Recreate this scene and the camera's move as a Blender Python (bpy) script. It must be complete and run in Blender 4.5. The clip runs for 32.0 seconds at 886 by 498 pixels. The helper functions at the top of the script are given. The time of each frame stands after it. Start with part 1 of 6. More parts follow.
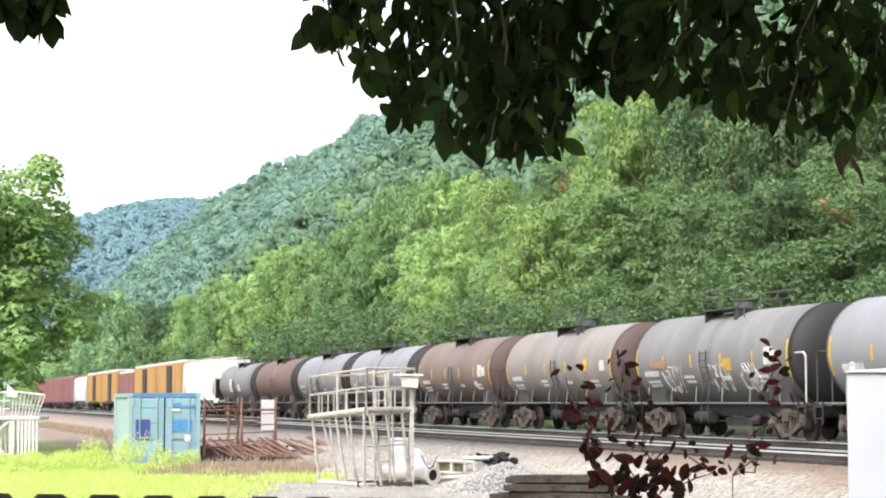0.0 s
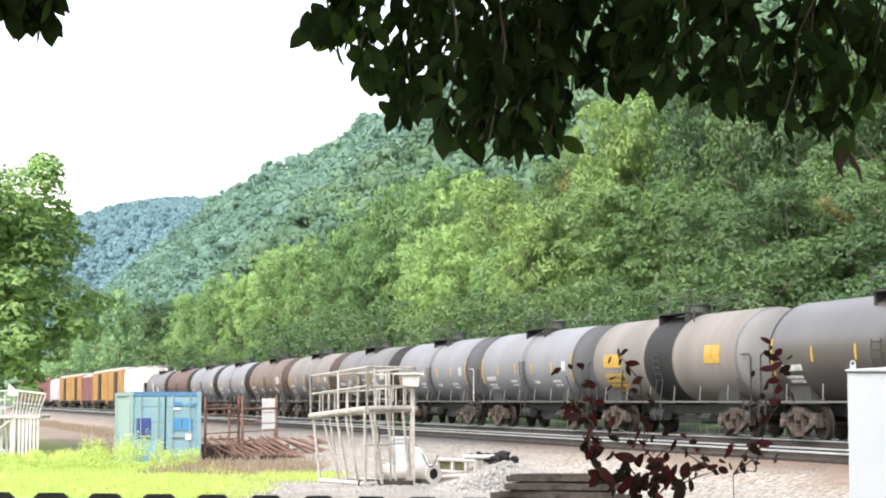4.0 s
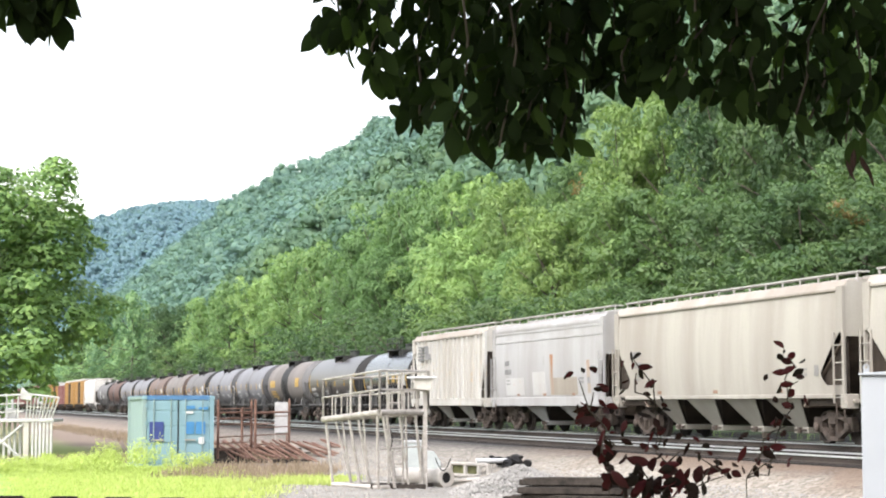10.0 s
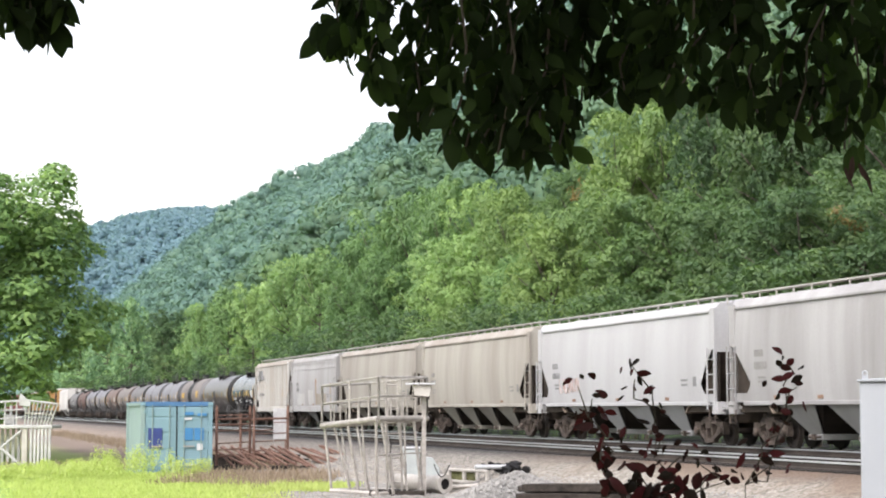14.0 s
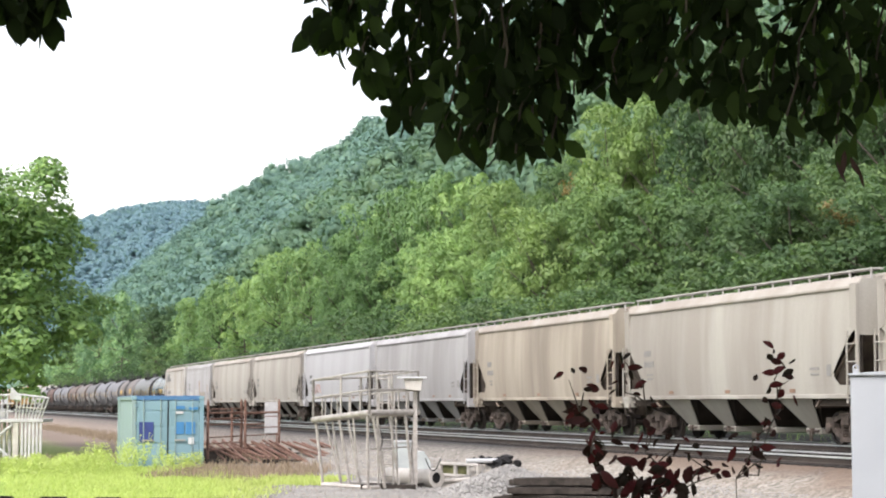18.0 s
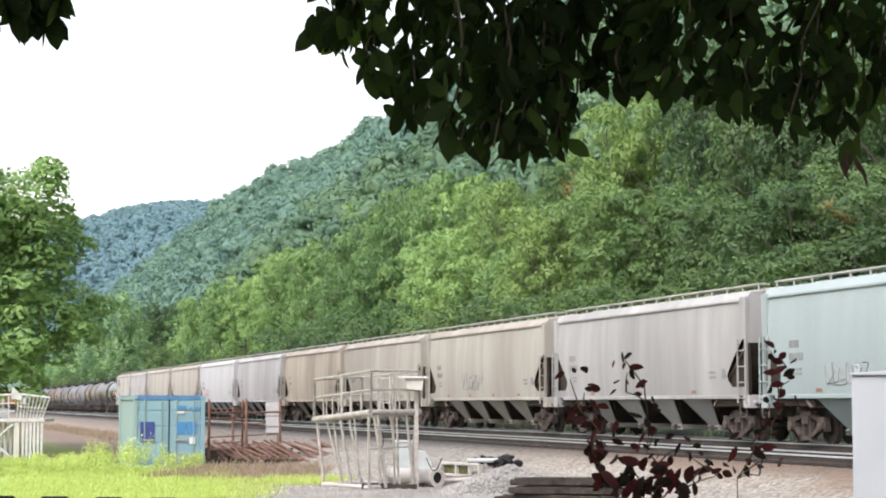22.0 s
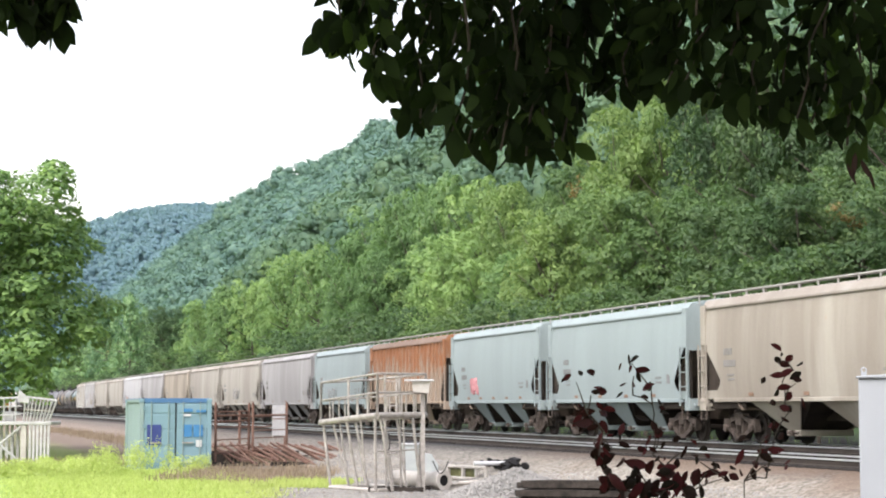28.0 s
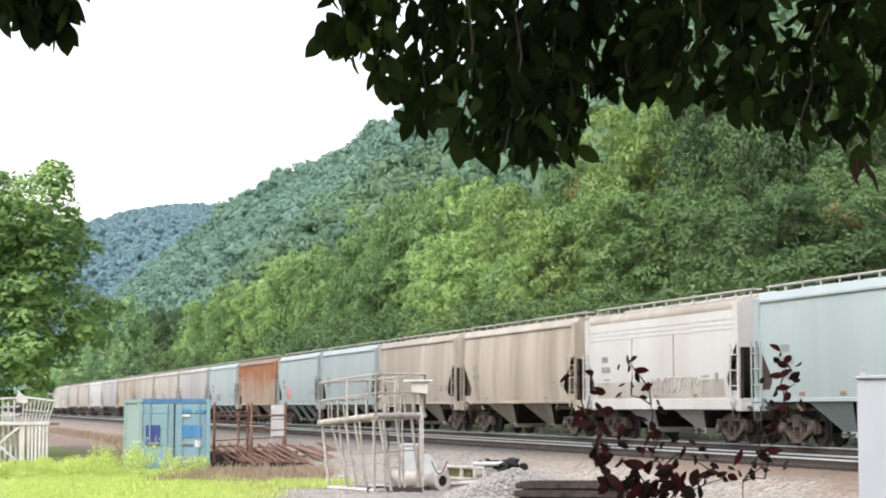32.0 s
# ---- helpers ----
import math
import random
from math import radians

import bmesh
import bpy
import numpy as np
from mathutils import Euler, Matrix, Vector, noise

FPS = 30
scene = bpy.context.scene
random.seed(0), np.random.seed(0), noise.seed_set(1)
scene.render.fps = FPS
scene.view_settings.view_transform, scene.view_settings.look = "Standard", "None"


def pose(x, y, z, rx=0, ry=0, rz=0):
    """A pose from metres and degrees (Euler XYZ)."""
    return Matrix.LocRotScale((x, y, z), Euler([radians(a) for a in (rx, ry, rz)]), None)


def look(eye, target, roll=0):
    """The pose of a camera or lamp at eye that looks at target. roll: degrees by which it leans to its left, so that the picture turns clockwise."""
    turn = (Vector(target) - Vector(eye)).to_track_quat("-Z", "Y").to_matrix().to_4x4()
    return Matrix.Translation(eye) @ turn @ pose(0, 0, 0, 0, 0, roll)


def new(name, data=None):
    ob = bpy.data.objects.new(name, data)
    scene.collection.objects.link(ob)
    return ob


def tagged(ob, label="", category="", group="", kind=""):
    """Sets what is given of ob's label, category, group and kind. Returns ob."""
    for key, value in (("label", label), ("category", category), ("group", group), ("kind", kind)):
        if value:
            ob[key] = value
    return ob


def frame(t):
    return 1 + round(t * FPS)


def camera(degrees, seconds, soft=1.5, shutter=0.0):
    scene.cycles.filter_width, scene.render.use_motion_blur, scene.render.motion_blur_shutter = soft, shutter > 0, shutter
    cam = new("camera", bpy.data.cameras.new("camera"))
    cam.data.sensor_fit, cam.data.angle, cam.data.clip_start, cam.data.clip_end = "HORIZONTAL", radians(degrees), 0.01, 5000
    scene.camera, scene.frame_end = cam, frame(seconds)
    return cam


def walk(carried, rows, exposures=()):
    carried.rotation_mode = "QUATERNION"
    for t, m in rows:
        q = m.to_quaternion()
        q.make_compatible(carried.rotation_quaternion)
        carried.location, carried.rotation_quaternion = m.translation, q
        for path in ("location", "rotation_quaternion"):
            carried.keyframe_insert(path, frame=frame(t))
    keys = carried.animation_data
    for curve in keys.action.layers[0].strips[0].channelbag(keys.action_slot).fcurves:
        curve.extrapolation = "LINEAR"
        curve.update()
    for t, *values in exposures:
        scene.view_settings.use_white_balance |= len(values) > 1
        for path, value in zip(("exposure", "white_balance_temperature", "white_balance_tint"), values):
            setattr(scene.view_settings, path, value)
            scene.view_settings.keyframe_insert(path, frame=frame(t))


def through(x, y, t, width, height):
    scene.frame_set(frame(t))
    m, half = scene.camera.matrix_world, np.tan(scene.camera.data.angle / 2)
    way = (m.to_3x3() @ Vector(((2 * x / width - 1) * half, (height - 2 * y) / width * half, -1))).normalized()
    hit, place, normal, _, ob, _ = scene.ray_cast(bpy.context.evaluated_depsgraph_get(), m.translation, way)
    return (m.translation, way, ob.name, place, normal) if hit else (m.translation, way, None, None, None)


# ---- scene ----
EYE = 2.29


def aim(turn, tilt):
    """The pose of the hand-held camera, turned and tilted by some degrees."""
    return pose(0, 0, EYE, 90 + tilt, 0, turn)


cam = camera(27.3, 32.0, soft=2.0)
walk(cam, [
    (0, aim(-0.258, 4.791)), (0.5, aim(-0.244, 4.758)), (1, aim(-0.204, 4.744)), (1.5, aim(-0.231, 4.758)), (2, aim(-0.231, 4.758)),
    (2.5, aim(-0.258, 4.785)), (3, aim(-0.286, 4.785)), (3.5, aim(-0.231, 4.752)), (5.5, aim(-0.333, 4.771)), (6, aim(-0.529, 4.811)),
    (6.5, aim(-0.584, 4.846)), (7, aim(-0.279, 4.832)), (7.5, aim(-0.047, 4.846)), (8, aim(-0.013, 4.873)), (8.5, aim(0.000, 4.866)),
    (9, aim(0.000, 4.866)), (9.5, aim(0.082, 4.866)), (10, aim(0.163, 4.866)), (10.5, aim(0.027, 4.921)), (11, aim(0.041, 4.921)),
    (11.5, aim(0.014, 4.921)), (12, aim(-0.054, 4.948)), (12.5, aim(0.190, 4.941)), (13, aim(0.109, 5.003)), (13.5, aim(-0.034, 5.070)),
    (14, aim(0.122, 5.063)), (14.5, aim(-0.034, 5.077)), (16.5, aim(-0.136, 5.030)), (17, aim(-0.224, 5.003)), (17.5, aim(-0.136, 4.914)),
    (18, aim(-0.149, 4.873)), (18.5, aim(-0.299, 4.886)), (19, aim(-0.211, 4.880)), (19.5, aim(-0.020, 4.860)), (20, aim(-0.061, 4.853)),
    (20.5, aim(-0.088, 4.818)), (21, aim(-0.115, 4.785)), (21.5, aim(-0.142, 4.811)), (22, aim(-0.115, 4.866)), (22.5, aim(-0.088, 4.886)),
    (23, aim(-0.095, 4.893)), (23.5, aim(-0.061, 4.914)), (24, aim(-0.149, 4.941)), (24.5, aim(-0.197, 4.948)), (25, aim(-0.265, 4.948)),
    (25.5, aim(-0.204, 4.941)), (27.5, aim(-0.088, 4.975)), (28, aim(0.088, 4.955)), (28.5, aim(0.020, 4.988)), (29, aim(0.156, 4.975)),
    (29.5, aim(0.306, 4.948)), (30, aim(0.143, 4.941)), (30.5, aim(0.116, 4.914)), (31, aim(0.116, 4.914)), (31.5, aim(0.082, 4.941)),
    (32, aim(0.048, 4.968)),
], exposures=[(0, 1.68, 6520, 13), (9.5, 1.55, 6480, 13), (12.5, 1.21, 6480, 15), (32, 1.21, 6480, 15)])

# ---- world and sun ----
world = bpy.data.worlds.new("hazy_sky")
scene.world = world
world.use_nodes = True
wn, wl = world.node_tree.nodes, world.node_tree.links
sky = wn.new("ShaderNodeTexSky")
sky.sky_type = "NISHITA"
sky.sun_disc = False
sky.sun_elevation = radians(52)
sky.sun_rotation = radians(-147)
sky.air_density, sky.dust_density, sky.ozone_density = 1.6, 3.0, 1.0
pale = wn.new("ShaderNodeHueSaturation")
pale.inputs["Saturation"].default_value = 0.4
pale.inputs["Value"].default_value = 1.2
wl.new(sky.outputs[0], pale.inputs["Color"])
wl.new(pale.outputs[0], wn["Background"].inputs["Color"])
wn["Background"].inputs["Strength"].default_value = 0.15
sun = new("sun", bpy.data.lights.new("sun", "SUN"))
sun.data.energy, sun.data.angle, sun.data.color = 1.38, radians(18), (1.0, 0.97, 0.93)
# the sun stands high behind the camera, towards the side to which the train runs off
sun.matrix_world = look((-40, -62, 76), (0, 0, 0))

# ---- the line of the tracks: s along it, d across it from the camera ----
UX, UY = -0.28095, 0.95972
NX, NY = 0.95972, 0.28095
HEADING = math.degrees(math.atan2(UY, UX))
RAIL_Z = 1.2
FAR_TRACK, NEAR_TRACK = 25.1, 19.6


def along(s, d, z=0.0):
    return Vector((NX * d + UX * s, NY * d + UY * s, z))


def smooth(a, b, v):
    k = min(1.0, max(0.0, (v - a) / (b - a)))
    return k * k * (3 - 2 * k)


def lerp_rows(rows, v):
    for (a, x), (b, y) in zip(rows, rows[1:]):
        if v <= b:
            return x if v <= a else x + (y - x) * (v - a) / (b - a)
    return rows[-1][1]


PROFILE = [(-40, 0.9), (-6, 0.5), (4, 0.0), (14.6, 0.0), (17.9, 1.0), (28.2, 1.0), (30.5, 0.3), (36, 1.0), (60, 5.0),
           (250, 152), (300, 150), (420, 120), (900, 60)]


def ground_z(s, d):
    z = lerp_rows(PROFILE, d)
    if d > 60:
        z *= 1 + 0.10 * noise.noise((s / 160, d / 150, 0)) * smooth(60, 160, d)
    if s > 1100:
        far = (174 + 0.184 * max(-600, min(d, 420)) + 14 * noise.noise((d / 120, s / 300, 5))) * smooth(1350, 2250, s)
        z = max(z, far)
    return z


# ---- materials ----
def material(name):
    m = bpy.data.materials.new(name)
    m.use_nodes = True
    return m, m.node_tree.nodes, m.node_tree.links, m.node_tree.nodes["Principled BSDF"]


def node(nodes, kind, **inputs):
    n = nodes.new("ShaderNode" + kind)
    for key, value in inputs.items():
        n.inputs[key.replace("_", " ")].default_value = value
    return n


def ramp(nodes, links, source, stops):
    r = nodes.new("ShaderNodeValToRGB")
    while len(r.color_ramp.elements) < len(stops):
        r.color_ramp.elements.new(0.5)
    for e, (at, c) in zip(r.color_ramp.elements, stops):
        e.position, e.color = at, (*c, 1) if len(c) == 3 else c
    links.new(source, r.inputs[0])
    return r.outputs[0]


def mix(nodes, links, fac, a, b, blend="MIX"):
    m = nodes.new("ShaderNodeMix")
    m.data_type, m.blend_type = "RGBA", blend
    for slot, v in ((0, fac), (6, a), (7, b)):
        if hasattr(v, "is_linked"):
            links.new(v, m.inputs[slot])
        elif slot == 0:
            m.inputs[0].default_value = v
        else:
            m.inputs[slot].default_value = (*v, 1)
    return m.outputs[2]


def coords(nodes, links, which="Object", scale=(1, 1, 1)):
    t = nodes.new("ShaderNodeTexCoord")
    mp = nodes.new("ShaderNodeMapping")
    mp.inputs["Scale"].default_value = scale
    links.new(t.outputs[which], mp.inputs[0])
    return mp.outputs[0]


def noise_tex(nodes, links, vector, scale, detail=4, rough=0.6):
    n = node(nodes, "TexNoise", Scale=scale, Detail=detail, Roughness=rough)
    links.new(vector, n.inputs["Vector"])
    return n.outputs["Fac"]


def bump(nodes, links, bsdf, height, strength=0.3, distance=0.02):
    b = node(nodes, "Bump", Strength=strength, Distance=distance)
    links.new(height, b.inputs["Height"])
    links.new(b.outputs[0], bsdf.inputs["Normal"])


def surface(name, dark, light, scale=3.0, rough=0.7, metal=0.0, relief=0.2, fine=40.0, which="Object"):
    """A worn surface: two tones at a large scale, grain at a small one."""
    m, n, l, b = material(name)
    v = coords(n, l, which)
    big, small = noise_tex(n, l, v, scale), noise_tex(n, l, v, fine, 3)
    c = ramp(n, l, big, [(0.3, dark), (0.7, light)])
    g = ramp(n, l, small, [(0.25, (0.72, 0.72, 0.72)), (0.75, (1.0, 1.0, 1.0))])
    l.new(mix(n, l, 1.0, c, g, "MULTIPLY"), b.inputs["Base Color"])
    b.inputs["Roughness"].default_value, b.inputs["Metallic"].default_value = rough, metal
    if rough > 0.75:
        b.inputs["Specular IOR Level"].default_value = 0.2
    if relief:
        bump(n, l, b, small, relief, 0.01)
    return m


def foliage(name, dark, mid, light, through=0.35, gloss=0.55, per_object=0.35, patch=0.12, shine=0.3, mottle=1.0, contrast=1.0):
    """Leaves: each one a little different, clumps in slow patches, light coming through."""
    m, n, l, b = material(name)
    isl = n.new("ShaderNodeNewGeometry")
    info = n.new("ShaderNodeObjectInfo")
    v = coords(n, l, "Object")
    big = noise_tex(n, l, v, patch, 3)
    if contrast != 1.0:
        wide = node(n, "Math")
        wide.operation = "MULTIPLY_ADD"
        wide.inputs[1].default_value, wide.inputs[2].default_value = contrast, (1 - contrast) / 2
        l.new(big, wide.inputs[0])
        big = wide.outputs[0]
    add = node(n, "Math")
    add.operation = "ADD"
    each = node(n, "Math")
    each.operation = "MULTIPLY_ADD"
    each.inputs[1].default_value, each.inputs[2].default_value = mottle, (1 - mottle) / 2
    l.new(isl.outputs["Random Per Island"], each.inputs[0])
    l.new(each.outputs[0], add.inputs[0])
    l.new(big, add.inputs[1])
    half = node(n, "Math")
    half.operation = "MULTIPLY_ADD"
    half.inputs[1].default_value = 0.5
    l.new(add.outputs[0], half.inputs[0])
    shift = node(n, "Math")
    shift.operation = "MULTIPLY_ADD"
    shift.inputs[1].default_value, shift.inputs[2].default_value = per_object, -per_object / 2
    l.new(info.outputs["Random"], shift.inputs[0])
    l.new(shift.outputs[0], half.inputs[2])
    c = ramp(n, l, half.outputs[0], [(0.2, dark), (0.5, mid), (0.85, light)])
    l.new(c, b.inputs["Base Color"])
    b.inputs["Roughness"].default_value = gloss
    b.inputs["Specular IOR Level"].default_value = shine
    tr = n.new("ShaderNodeBsdfTranslucent")
    l.new(mix(n, l, 1.0, c, (1.15, 1.25, 0.75), "MULTIPLY"), tr.inputs[0])
    ms = n.new("ShaderNodeMixShader")
    ms.inputs[0].default_value = through
    out = n["Material Output"]
    l.new(b.outputs[0], ms.inputs[1])
    l.new(tr.outputs[0], ms.inputs[2])
    l.new(ms.outputs[0], out.inputs[0])
    return m


def ground_material():
    """Gravel, ballast, dirt and grass by their stretch of the plan, with ragged borders."""
    m, n, l, b = material("ground")
    v = coords(n, l, "Object")
    geo = n.new("ShaderNodeNewGeometry")
    dot = n.new("ShaderNodeVectorMath")
    dot.operation = "DOT_PRODUCT"
    dot.inputs[1].default_value = (NX, NY, 0)
    l.new(geo.outputs["Position"], dot.inputs[0])
    sep = n.new("ShaderNodeSeparateXYZ")
    l.new(geo.outputs["Position"], sep.inputs[0])
    wob = noise_tex(n, l, v, 0.35, 4)
    stone = n.new("ShaderNodeTexVoronoi")
    stone.inputs["Scale"].default_value = 14
    l.new(v, stone.inputs["Vector"])
    grain = noise_tex(n, l, v, 18, 4)
    patch = noise_tex(n, l, v, 0.25, 5)

    def math_node(op, x, y):
        k = n.new("ShaderNodeMath")
        k.operation = op
        for slot, q in ((0, x), (1, y)):
            if hasattr(q, "is_linked"):
                l.new(q, k.inputs[slot])
            else:
                k.inputs[slot].default_value = q
        return k.outputs[0]

    def band(value, a, c):
        r = n.new("ShaderNodeMapRange")
        r.inputs[1].default_value, r.inputs[2].default_value = a, c
        l.new(value, r.inputs[0])
        return r.outputs[0]

    d = math_node("ADD", dot.outputs["Value"], math_node("MULTIPLY", math_node("SUBTRACT", wob, 0.5), 4.0))
    x = math_node("ADD", sep.outputs[0], math_node("MULTIPLY", math_node("SUBTRACT", wob, 0.5), 5.0))
    gravel = ramp(n, l, stone.outputs["Color"], [(0.1, (0.085, 0.076, 0.063)), (0.9, (0.345, 0.316, 0.27))])
    gravel = mix(n, l, math_node("MULTIPLY", patch, 0.5), gravel, (0.175, 0.16, 0.136))
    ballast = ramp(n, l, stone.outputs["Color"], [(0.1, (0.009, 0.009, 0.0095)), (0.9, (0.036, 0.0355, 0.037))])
    cinder = ramp(n, l, stone.outputs["Color"], [(0.1, (0.032, 0.03, 0.03)), (0.9, (0.14, 0.132, 0.126))])
    dirt = ramp(n, l, grain, [(0.3, (0.122, 0.093, 0.073)), (0.7, (0.232, 0.186, 0.153))])
    grass = ramp(n, l, grain, [(0.3, (0.17, 0.25, 0.06)), (0.7, (0.30, 0.40, 0.11))])
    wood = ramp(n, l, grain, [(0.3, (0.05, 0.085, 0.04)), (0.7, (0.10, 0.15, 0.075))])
    c = mix(n, l, band(patch, 0.5, 0.62), gravel, dirt)
    c = mix(n, l, band(d, 15.0, 15.6), c, gravel)
    c = mix(n, l, band(x, -4.4, -5.4), c, dirt)
    c = mix(n, l, math_node("MULTIPLY", band(x, -4.6, -6.0), band(d, 9.5, 8.0)), c, grass)
    c = mix(n, l, band(d, 14.6, 15.4), c, gravel)
    c = mix(n, l, math_node("MULTIPLY", band(sep.outputs[1], 70, 110), 0.75), c, dirt)
    shoulder = math_node("ADD", dot.outputs["Value"], math_node("MULTIPLY", math_node("SUBTRACT", wob, 0.5), 1.2))
    c = mix(n, l, math_node("MULTIPLY", math_node("MULTIPLY", band(shoulder, 15.9, 17.0), 0.55), band(sep.outputs[1], 46, 66)), c, cinder)
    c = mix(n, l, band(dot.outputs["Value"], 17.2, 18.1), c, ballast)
    edge = math_node("MULTIPLY", band(d, 16.6, 17.6), band(d, 19.2, 18.3))
    c = mix(n, l, math_node("MULTIPLY", math_node("MULTIPLY", edge, 0.75), band(sep.outputs[1], 58, 44)), c, ramp(n, l, grain, [(0.3, (0.10, 0.07, 0.05)), (0.7, (0.185, 0.135, 0.1))]))
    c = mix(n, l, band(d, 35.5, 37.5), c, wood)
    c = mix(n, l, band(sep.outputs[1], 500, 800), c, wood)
    # far ground gets the same bluish haze tint as its woods
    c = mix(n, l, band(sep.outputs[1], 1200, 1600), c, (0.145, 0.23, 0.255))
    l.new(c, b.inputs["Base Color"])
    b.inputs["Roughness"].default_value = 0.95
    b.inputs["Specular IOR Level"].default_value = 0.08
    bump(n, l, b, stone.outputs["Distance"], 0.6, 0.04)
    return m


# ---- mesh helpers ----
class Geo:
    """Vertices and faces gathered piece by piece."""

    def __init__(self):
        self.v, self.f = [], []

    def face_set(self, verts, faces):
        k = len(self.v)
        self.v += [tuple(p) for p in verts]
        self.f += [tuple(i + k for i in f) for f in faces]
        return self

    def box(self, x0, x1, y0, y1, z0, z1, m=None):
        p = [Vector((x, y, z)) for z in (z0, z1) for y in (y0, y1) for x in (x0, x1)]
        if m is not None:
            p = [m @ q for q in p]
        return self.face_set(p, [(0, 2, 3, 1), (4, 5, 7, 6), (0, 1, 5, 4), (2, 6, 7, 3), (0, 4, 6, 2), (1, 3, 7, 5)])

    def tube(self, a, b, r, seg=6, r2=None, caps=True):
        a, b = Vector(a), Vector(b)
        q = (b - a).to_track_quat("Z", "Y")
        r2 = r if r2 is None else r2
        ring = [q @ Vector((math.cos(i * math.tau / seg), math.sin(i * math.tau / seg), 0)) for i in range(seg)]
        verts = [a + e * r for e in ring] + [b + e * r2 for e in ring]
        faces = [(i, (i + 1) % seg, seg + (i + 1) % seg, seg + i) for i in range(seg)]
        if caps:
            faces += [tuple(reversed(range(seg))), tuple(range(seg, 2 * seg))]
        return self.face_set(verts, faces)

    def path(self, pts, r, seg=6):
        for a, b in zip(pts, pts[1:]):
            self.tube(a, b, r, seg)
        return self

    def lathe(self, profile, seg, axis="X", center=(0, 0, 0), caps=False):
        """profile: (place along the axis, radius)."""
        c = Vector(center)
        verts, faces = [], []
        for h, r in profile:
            for i in range(seg):
                a = i * math.tau / seg
                u, w = r * math.cos(a), r * math.sin(a)
                verts.append(c + Vector({"X": (h, u, w), "Y": (w, h, u), "Z": (u, w, h)}[axis]))
        for k in range(len(profile) - 1):
            for i in range(seg):
                j = (i + 1) % seg
                faces.append((k * seg + i, k * seg + j, (k + 1) * seg + j, (k + 1) * seg + i))
        if caps:
            faces += [tuple(reversed(range(seg))), tuple(range((len(profile) - 1) * seg, len(profile) * seg))]
        return self.face_set(verts, faces)

    def prism(self, outline, y0, y1):
        """An outline of (x, z) points drawn out along y."""
        k = len(outline)
        verts = [(x, y0, z) for x, z in outline] + [(x, y1, z) for x, z in outline]
        faces = [(i, (i + 1) % k, k + (i + 1) % k, k + i) for i in range(k)]
        faces += [tuple(reversed(range(k))), tuple(range(k, 2 * k))]
        return self.face_set(verts, faces)

    def mesh(self, name, mat, bevel=0.0, soft=False):
        me = bpy.data.meshes.new(name)
        me.from_pydata(self.v, [], self.f)
        me.materials.append(mat)
        if bevel:
            bm = bmesh.new()
            bm.from_mesh(me)
            bmesh.ops.recalc_face_normals(bm, faces=bm.faces)
            bmesh.ops.bevel(bm, geom=list(bm.edges), offset=bevel, segments=1, affect="EDGES", clamp_overlap=True)
            bm.to_mesh(me)
            bm.free()
        if soft:
            me.polygons.foreach_set("use_smooth", [True] * len(me.polygons))
        me.update()
        return me


def thing(name, label, category, m=None, group="", kind=""):
    ob = tagged(new(name), label, category, group, kind)
    ob.empty_display_size = 0.2
    if m is not None:
        ob.matrix_basis = m
    return ob


def part(name, geo, mat, parent, label="", bevel=0.0, soft=False):
    me = geo if isinstance(geo, bpy.types.Mesh) else geo.mesh(name, mat, bevel, soft)
    ob = new(name, me)
    ob.parent = parent
    if label:
        ob["label"] = label
    return ob


def whole(name, geo, mat, label, category, m=None, group="", kind="", bevel=0.0, soft=False):
    ob = tagged(new(name, geo.mesh(name, mat, bevel, soft)), label, category, group, kind)
    if m is not None:
        ob.matrix_basis = m
    return ob


def leaf_mesh(name, centers, normals, sizes, mat, rng, aspect=0.62, fold=0.0, shade=None):
    """Many small leaves as one mesh, from arrays."""
    k = len(centers)
    rnd = rng.normal(size=(k, 3))
    t = np.cross(normals, rnd)
    t /= np.linalg.norm(t, axis=1)[:, None] + 1e-9
    b = np.cross(normals, t)
    b /= np.linalg.norm(b, axis=1)[:, None] + 1e-9
    s = sizes[:, None]
    c = 4 if fold else 3
    verts = np.empty((k, c, 3))
    verts[:, 0] = centers - t * s
    verts[:, 1] = centers + (b if fold else -b) * s * aspect + t * s * (0.0 if fold else 0.6)
    if fold:
        verts[:, 2] = centers + t * s - normals * s * fold
        verts[:, 3] = centers - b * s * aspect
    else:
        verts[:, 2] = centers + b * s * aspect + t * s * 0.6
    me = bpy.data.meshes.new(name)
    me.vertices.add(c * k)
    me.vertices.foreach_set("co", verts.ravel().astype(np.float32))
    me.loops.add(c * k)
    me.loops.foreach_set("vertex_index", np.arange(c * k, dtype=np.int32))
    me.polygons.add(k)
    me.polygons.foreach_set("loop_start", np.arange(0, c * k, c, dtype=np.int32))
    me.materials.append(mat)
    me.update(calc_edges=True)
    if shade is not None:
        # leaves share the roundness of their clump
        me.polygons.foreach_set("use_smooth", np.ones(k, dtype=bool))
        me.normals_split_custom_set_from_vertices(np.repeat(shade, c, axis=0).astype(np.float32))
    return me


